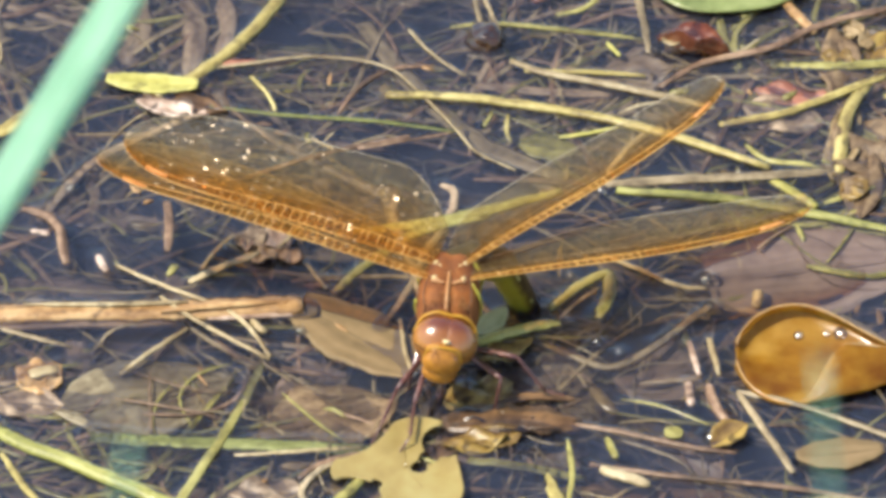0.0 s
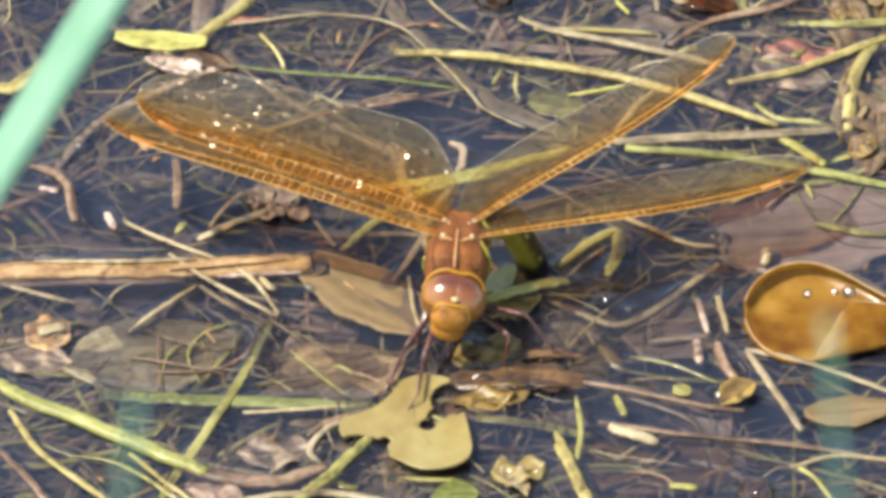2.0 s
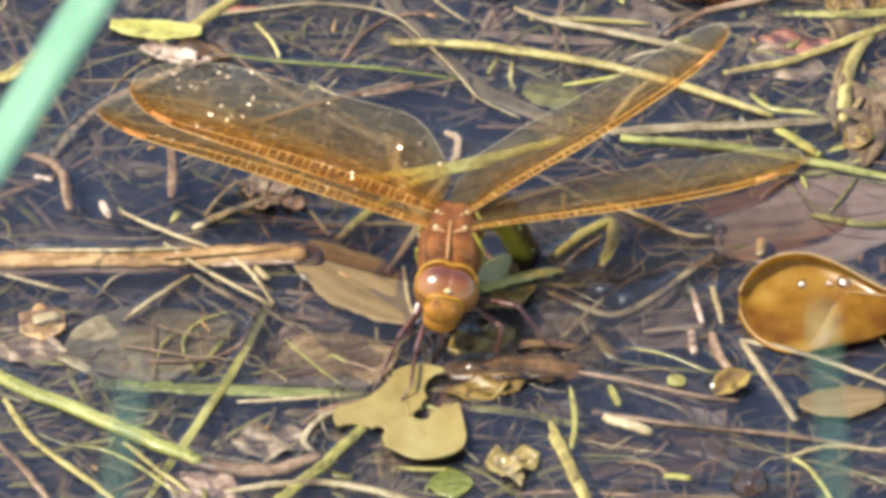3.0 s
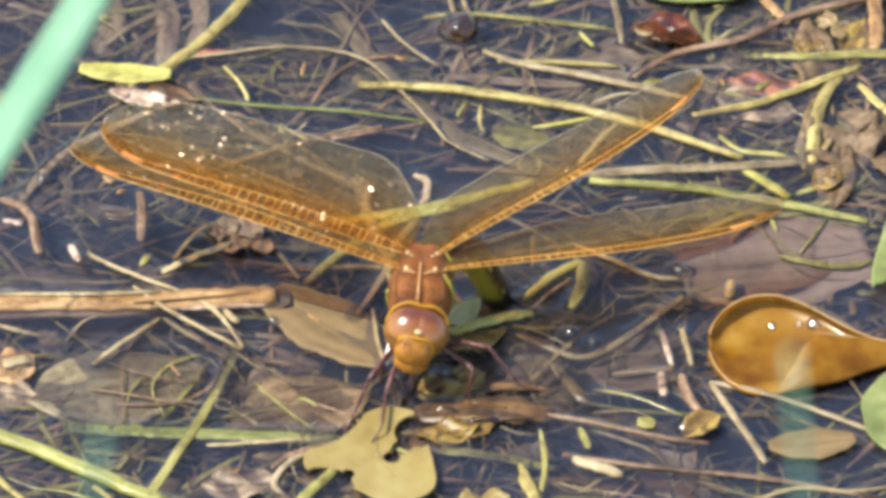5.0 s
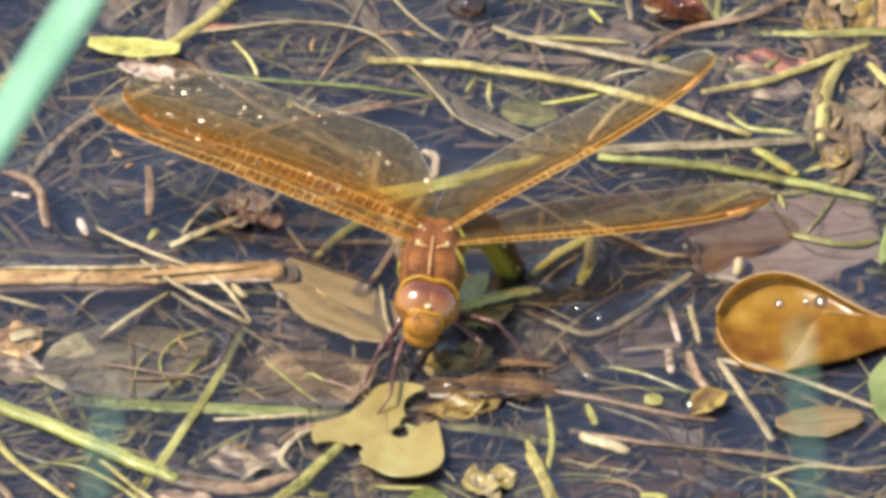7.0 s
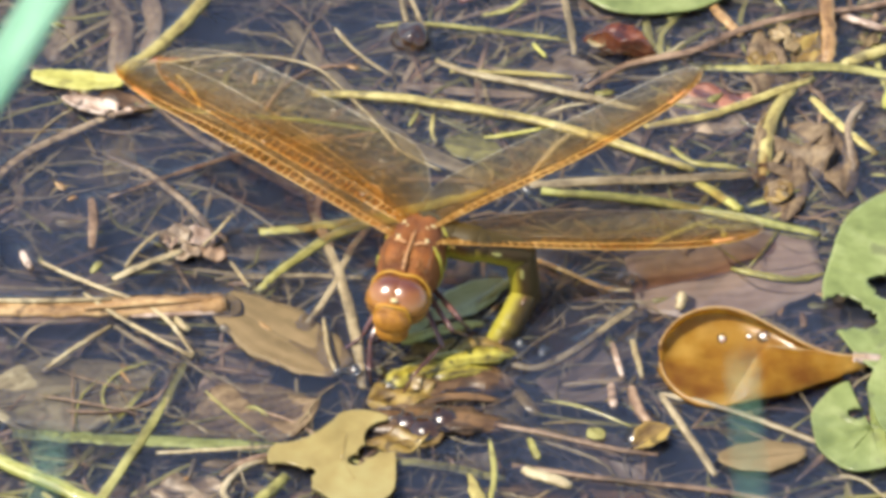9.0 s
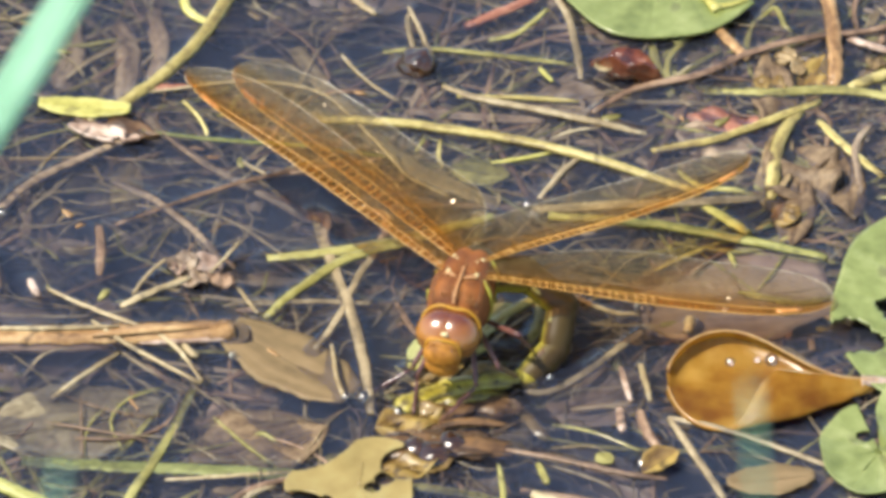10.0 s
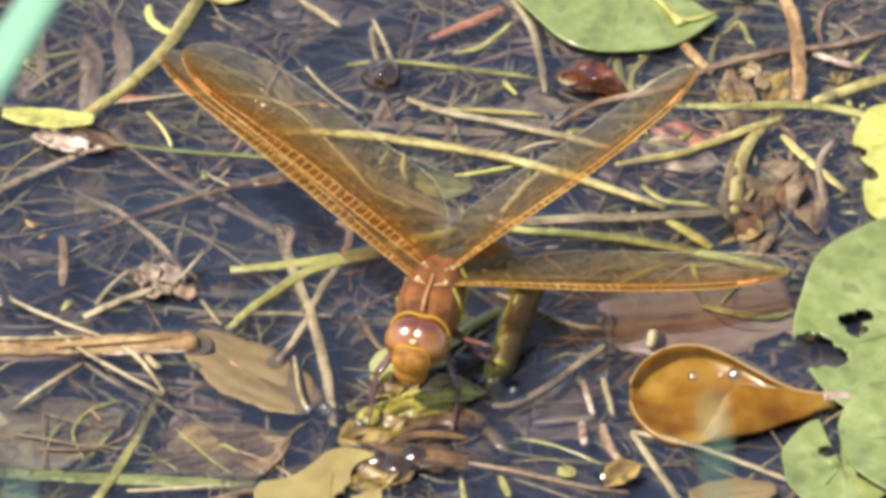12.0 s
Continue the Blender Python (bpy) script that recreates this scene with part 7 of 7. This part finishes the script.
    walk(legs[2][1], [(0.0, pose(-0.0047, -0.0070, -0.0084, 0.0, 65.0, 105.1)), (2.5, pose(-0.0047, -0.0070, -0.0084, 0.0, 65.0, 105.1)), (6.7, pose(-0.0047, -0.0070, -0.0084, 0.0, 65.0, 105.1)), (8.3, pose(-0.0025, -0.0080, -0.0072, 0.0, 69.2, 116.3)), (9.5, pose(-0.0034, -0.0057, -0.0100, 0.0, 60.8, 118.2)), (10.5, pose(-0.0047, -0.0058, -0.0097, -0.0, 72.1, 134.7)), (12.0, pose(-0.0031, -0.0081, -0.0070, 0.0, 65.0, 117.4))])
    walk(legs[2][2], [(0.0, pose(-0.0054, -0.0043, -0.0143, 0.0, 54.3, 106.7)), (2.5, pose(-0.0054, -0.0043, -0.0143, 0.0, 54.3, 106.7)), (6.7, pose(-0.0054, -0.0043, -0.0143, 0.0, 54.3, 106.7)), (8.3, pose(-0.0035, -0.0059, -0.0133, -0.0, 51.6, 112.2)), (9.5, pose(-0.0049, -0.0029, -0.0157, 0.0, 48.5, 111.9)), (10.5, pose(-0.0061, -0.0043, -0.0159, 0.0, 51.5, 114.6)), (12.0, pose(-0.0044, -0.0057, -0.0129, 0.0, 51.6, 111.9))])
    walk(legs[3][0], [(0.0, pose(0.0022, -0.0042, -0.0036, -0.0, 20.7, -107.9)), (2.5, pose(0.0022, -0.0042, -0.0036, -0.0, 20.7, -107.9)), (6.7, pose(0.0022, -0.0042, -0.0036, -0.0, 20.7, -107.9)), (8.3, pose(0.0022, -0.0042, -0.0036, 0.0, 47.8, -41.6)), (9.5, pose(0.0022, -0.0042, -0.0036, 0.0, 24.7, -55.7)), (10.5, pose(0.0022, -0.0042, -0.0036, 0.0, 53.4, -80.7)), (12.0, pose(0.0022, -0.0042, -0.0036, 0.0, 48.5, -44.2))])
    walk(legs[3][1], [(0.0, pose(-0.0001, -0.0113, -0.0064, -0.0, 61.3, 99.2)), (2.5, pose(-0.0001, -0.0113, -0.0064, -0.0, 61.3, 99.2)), (6.7, pose(-0.0001, -0.0113, -0.0064, -0.0, 61.3, 99.2)), (8.3, pose(0.0062, -0.0078, -0.0095, -0.0, 10.7, -114.8)), (9.5, pose(0.0063, -0.0102, -0.0069, -0.0, 14.4, -113.2)), (10.5, pose(0.0030, -0.0089, -0.0100, 0.0, 11.5, -118.0)), (12.0, pose(0.0060, -0.0079, -0.0096, -0.0, 17.0, -85.0))])
    walk(legs[3][2], [(0.0, pose(-0.0006, -0.0082, -0.0121, 0.0, 59.6, 96.5)), (2.5, pose(-0.0006, -0.0082, -0.0121, 0.0, 59.6, 96.5)), (6.7, pose(-0.0006, -0.0082, -0.0121, 0.0, 59.6, 96.5)), (8.3, pose(0.0035, -0.0136, -0.0107, 0.0, 71.4, -141.0)), (9.5, pose(0.0038, -0.0160, -0.0086, -0.0, 59.8, -147.4)), (10.5, pose(-0.0000, -0.0145, -0.0113, 0.0, 56.9, 150.9)), (12.0, pose(0.0065, -0.0141, -0.0115, 0.0, 78.3, -139.9))])
    walk(legs[4][0], [(0.0, pose(0.0026, -0.0040, -0.0066, 0.0, 0.1, -48.3)), (2.5, pose(0.0026, -0.0040, -0.0066, 0.0, 0.1, -48.3)), (6.7, pose(0.0026, -0.0040, -0.0066, 0.0, 0.1, -48.3)), (8.3, pose(0.0026, -0.0026, -0.0038, 0.0, 9.8, -51.4)), (9.5, pose(0.0026, -0.0026, -0.0038, 0.0, 11.5, -47.4)), (10.5, pose(0.0026, -0.0026, -0.0038, 0.0, 16.5, -58.6)), (12.0, pose(0.0026, -0.0026, -0.0038, 0.0, -10.4, -24.9))])
    walk(legs[4][1], [(0.0, pose(0.0079, -0.0100, -0.0066, 0.0, 78.0, -150.0)), (2.5, pose(0.0079, -0.0100, -0.0066, 0.0, 78.0, -150.0)), (6.7, pose(0.0079, -0.0100, -0.0066, 0.0, 78.0, -150.0)), (7.5, pose(0.0077, -0.0094, -0.0059, -22.3, 58.9, 124.0)), (8.3, pose(0.0075, -0.0088, -0.0052, 0.0, 43.7, 76.7)), (9.5, pose(0.0079, -0.0084, -0.0054, 0.0, 37.3, 80.4)), (10.5, pose(0.0066, -0.0092, -0.0061, 0.0, 47.4, 69.6)), (12.0, pose(0.0097, -0.0059, -0.0023, 0.0, 49.4, 97.6))])
    walk(legs[4][2], [(0.0, pose(0.0070, -0.0107, -0.0130, 0.0, 8.0, -75.0)), (2.5, pose(0.0070, -0.0107, -0.0130, 0.0, 8.0, -75.0)), (6.7, pose(0.0070, -0.0107, -0.0130, 0.0, 8.0, -75.0)), (7.5, pose(0.0078, -0.0075, -0.0113, -13.4, 26.5, -17.5)), (8.3, pose(0.0086, -0.0042, -0.0096, 0.0, 46.3, 52.1)), (9.5, pose(0.0088, -0.0033, -0.0093, 0.0, 42.3, 70.2)), (10.5, pose(0.0081, -0.0050, -0.0109, 0.0, 45.4, 75.5)), (12.0, pose(0.0092, -0.0017, -0.0073, 0.0, 51.2, 116.2))])
    walk(legs[5][0], [(0.0, pose(0.0026, -0.0030, -0.0066, 0.0, -8.5, -24.9)), (2.5, pose(0.0026, -0.0030, -0.0066, 0.0, -8.5, -24.9)), (6.7, pose(0.0026, -0.0030, -0.0066, 0.0, -8.5, -24.9)), (8.3, pose(0.0026, -0.0008, -0.0038, 0.0, 7.2, -43.7)), (9.5, pose(0.0026, -0.0008, -0.0038, 0.0, 7.6, -43.6)), (10.5, pose(0.0026, -0.0008, -0.0038, 0.0, -23.7, -17.9)), (12.0, pose(0.0026, -0.0008, -0.0038, -0.0, 11.9, -30.9))])
    walk(legs[5][1], [(0.0, pose(0.0098, -0.0063, -0.0054, 0.0, 51.2, -10.0)), (2.5, pose(0.0098, -0.0063, -0.0054, 0.0, 51.2, -10.0)), (6.7, pose(0.0098, -0.0063, -0.0054, 0.0, 51.2, -10.0)), (7.5, pose(0.0090, -0.0063, -0.0051, 1.0, 49.7, 36.2)), (8.3, pose(0.0083, -0.0063, -0.0048, 0.0, 48.2, 80.9)), (9.5, pose(0.0083, -0.0063, -0.0049, 0.0, 48.3, 80.9)), (10.5, pose(0.0096, -0.0031, -0.0006, 0.0, 47.9, 79.7)), (12.0, pose(0.0093, -0.0048, -0.0054, 0.0, 45.5, 93.1))])
    walk(legs[5][2], [(0.0, pose(0.0138, -0.0070, -0.0105, 0.0, 11.1, -5.1)), (2.5, pose(0.0138, -0.0070, -0.0105, 0.0, 11.1, -5.1)), (6.7, pose(0.0138, -0.0070, -0.0105, 0.0, 11.1, -5.1)), (7.5, pose(0.0114, -0.0045, -0.0100, -9.0, 36.2, 21.0)), (8.3, pose(0.0090, -0.0020, -0.0096, 0.0, 62.0, 57.9)), (9.5, pose(0.0090, -0.0020, -0.0097, 0.0, 62.1, 58.0)), (10.5, pose(0.0103, 0.0012, -0.0054, 0.0, 54.3, 80.4)), (12.0, pose(0.0091, -0.0003, -0.0101, 0.0, 57.9, 112.4))])
    x, y, z = stalk.location
    walk(gnawed_pad, [(0.0, pose(-0.0052, -0.0483, 0.0009)), (6.7, pose(-0.0052, -0.0483, 0.0009)), (8.3, pose(-0.0031, -0.0466, 0.0009, 0, 0, -8)), (9.5, pose(-0.0032, -0.0467, 0.0009, 0, 0, -8)),
                      (10.5, pose(-0.0010, -0.0471, 0.0009, 0, 0, -8)), (12.0, pose(-0.0010, -0.0466, 0.0009, 0, 0, -8))])
    walk(stalk, [(0.0, pose(x + 0.002, y - 0.001, -0.006)), (6.7, pose(x + 0.002, y - 0.001, -0.006)), (8.3, pose(x, y, 0)), (12.0, pose(x, y, 0))])


motions()
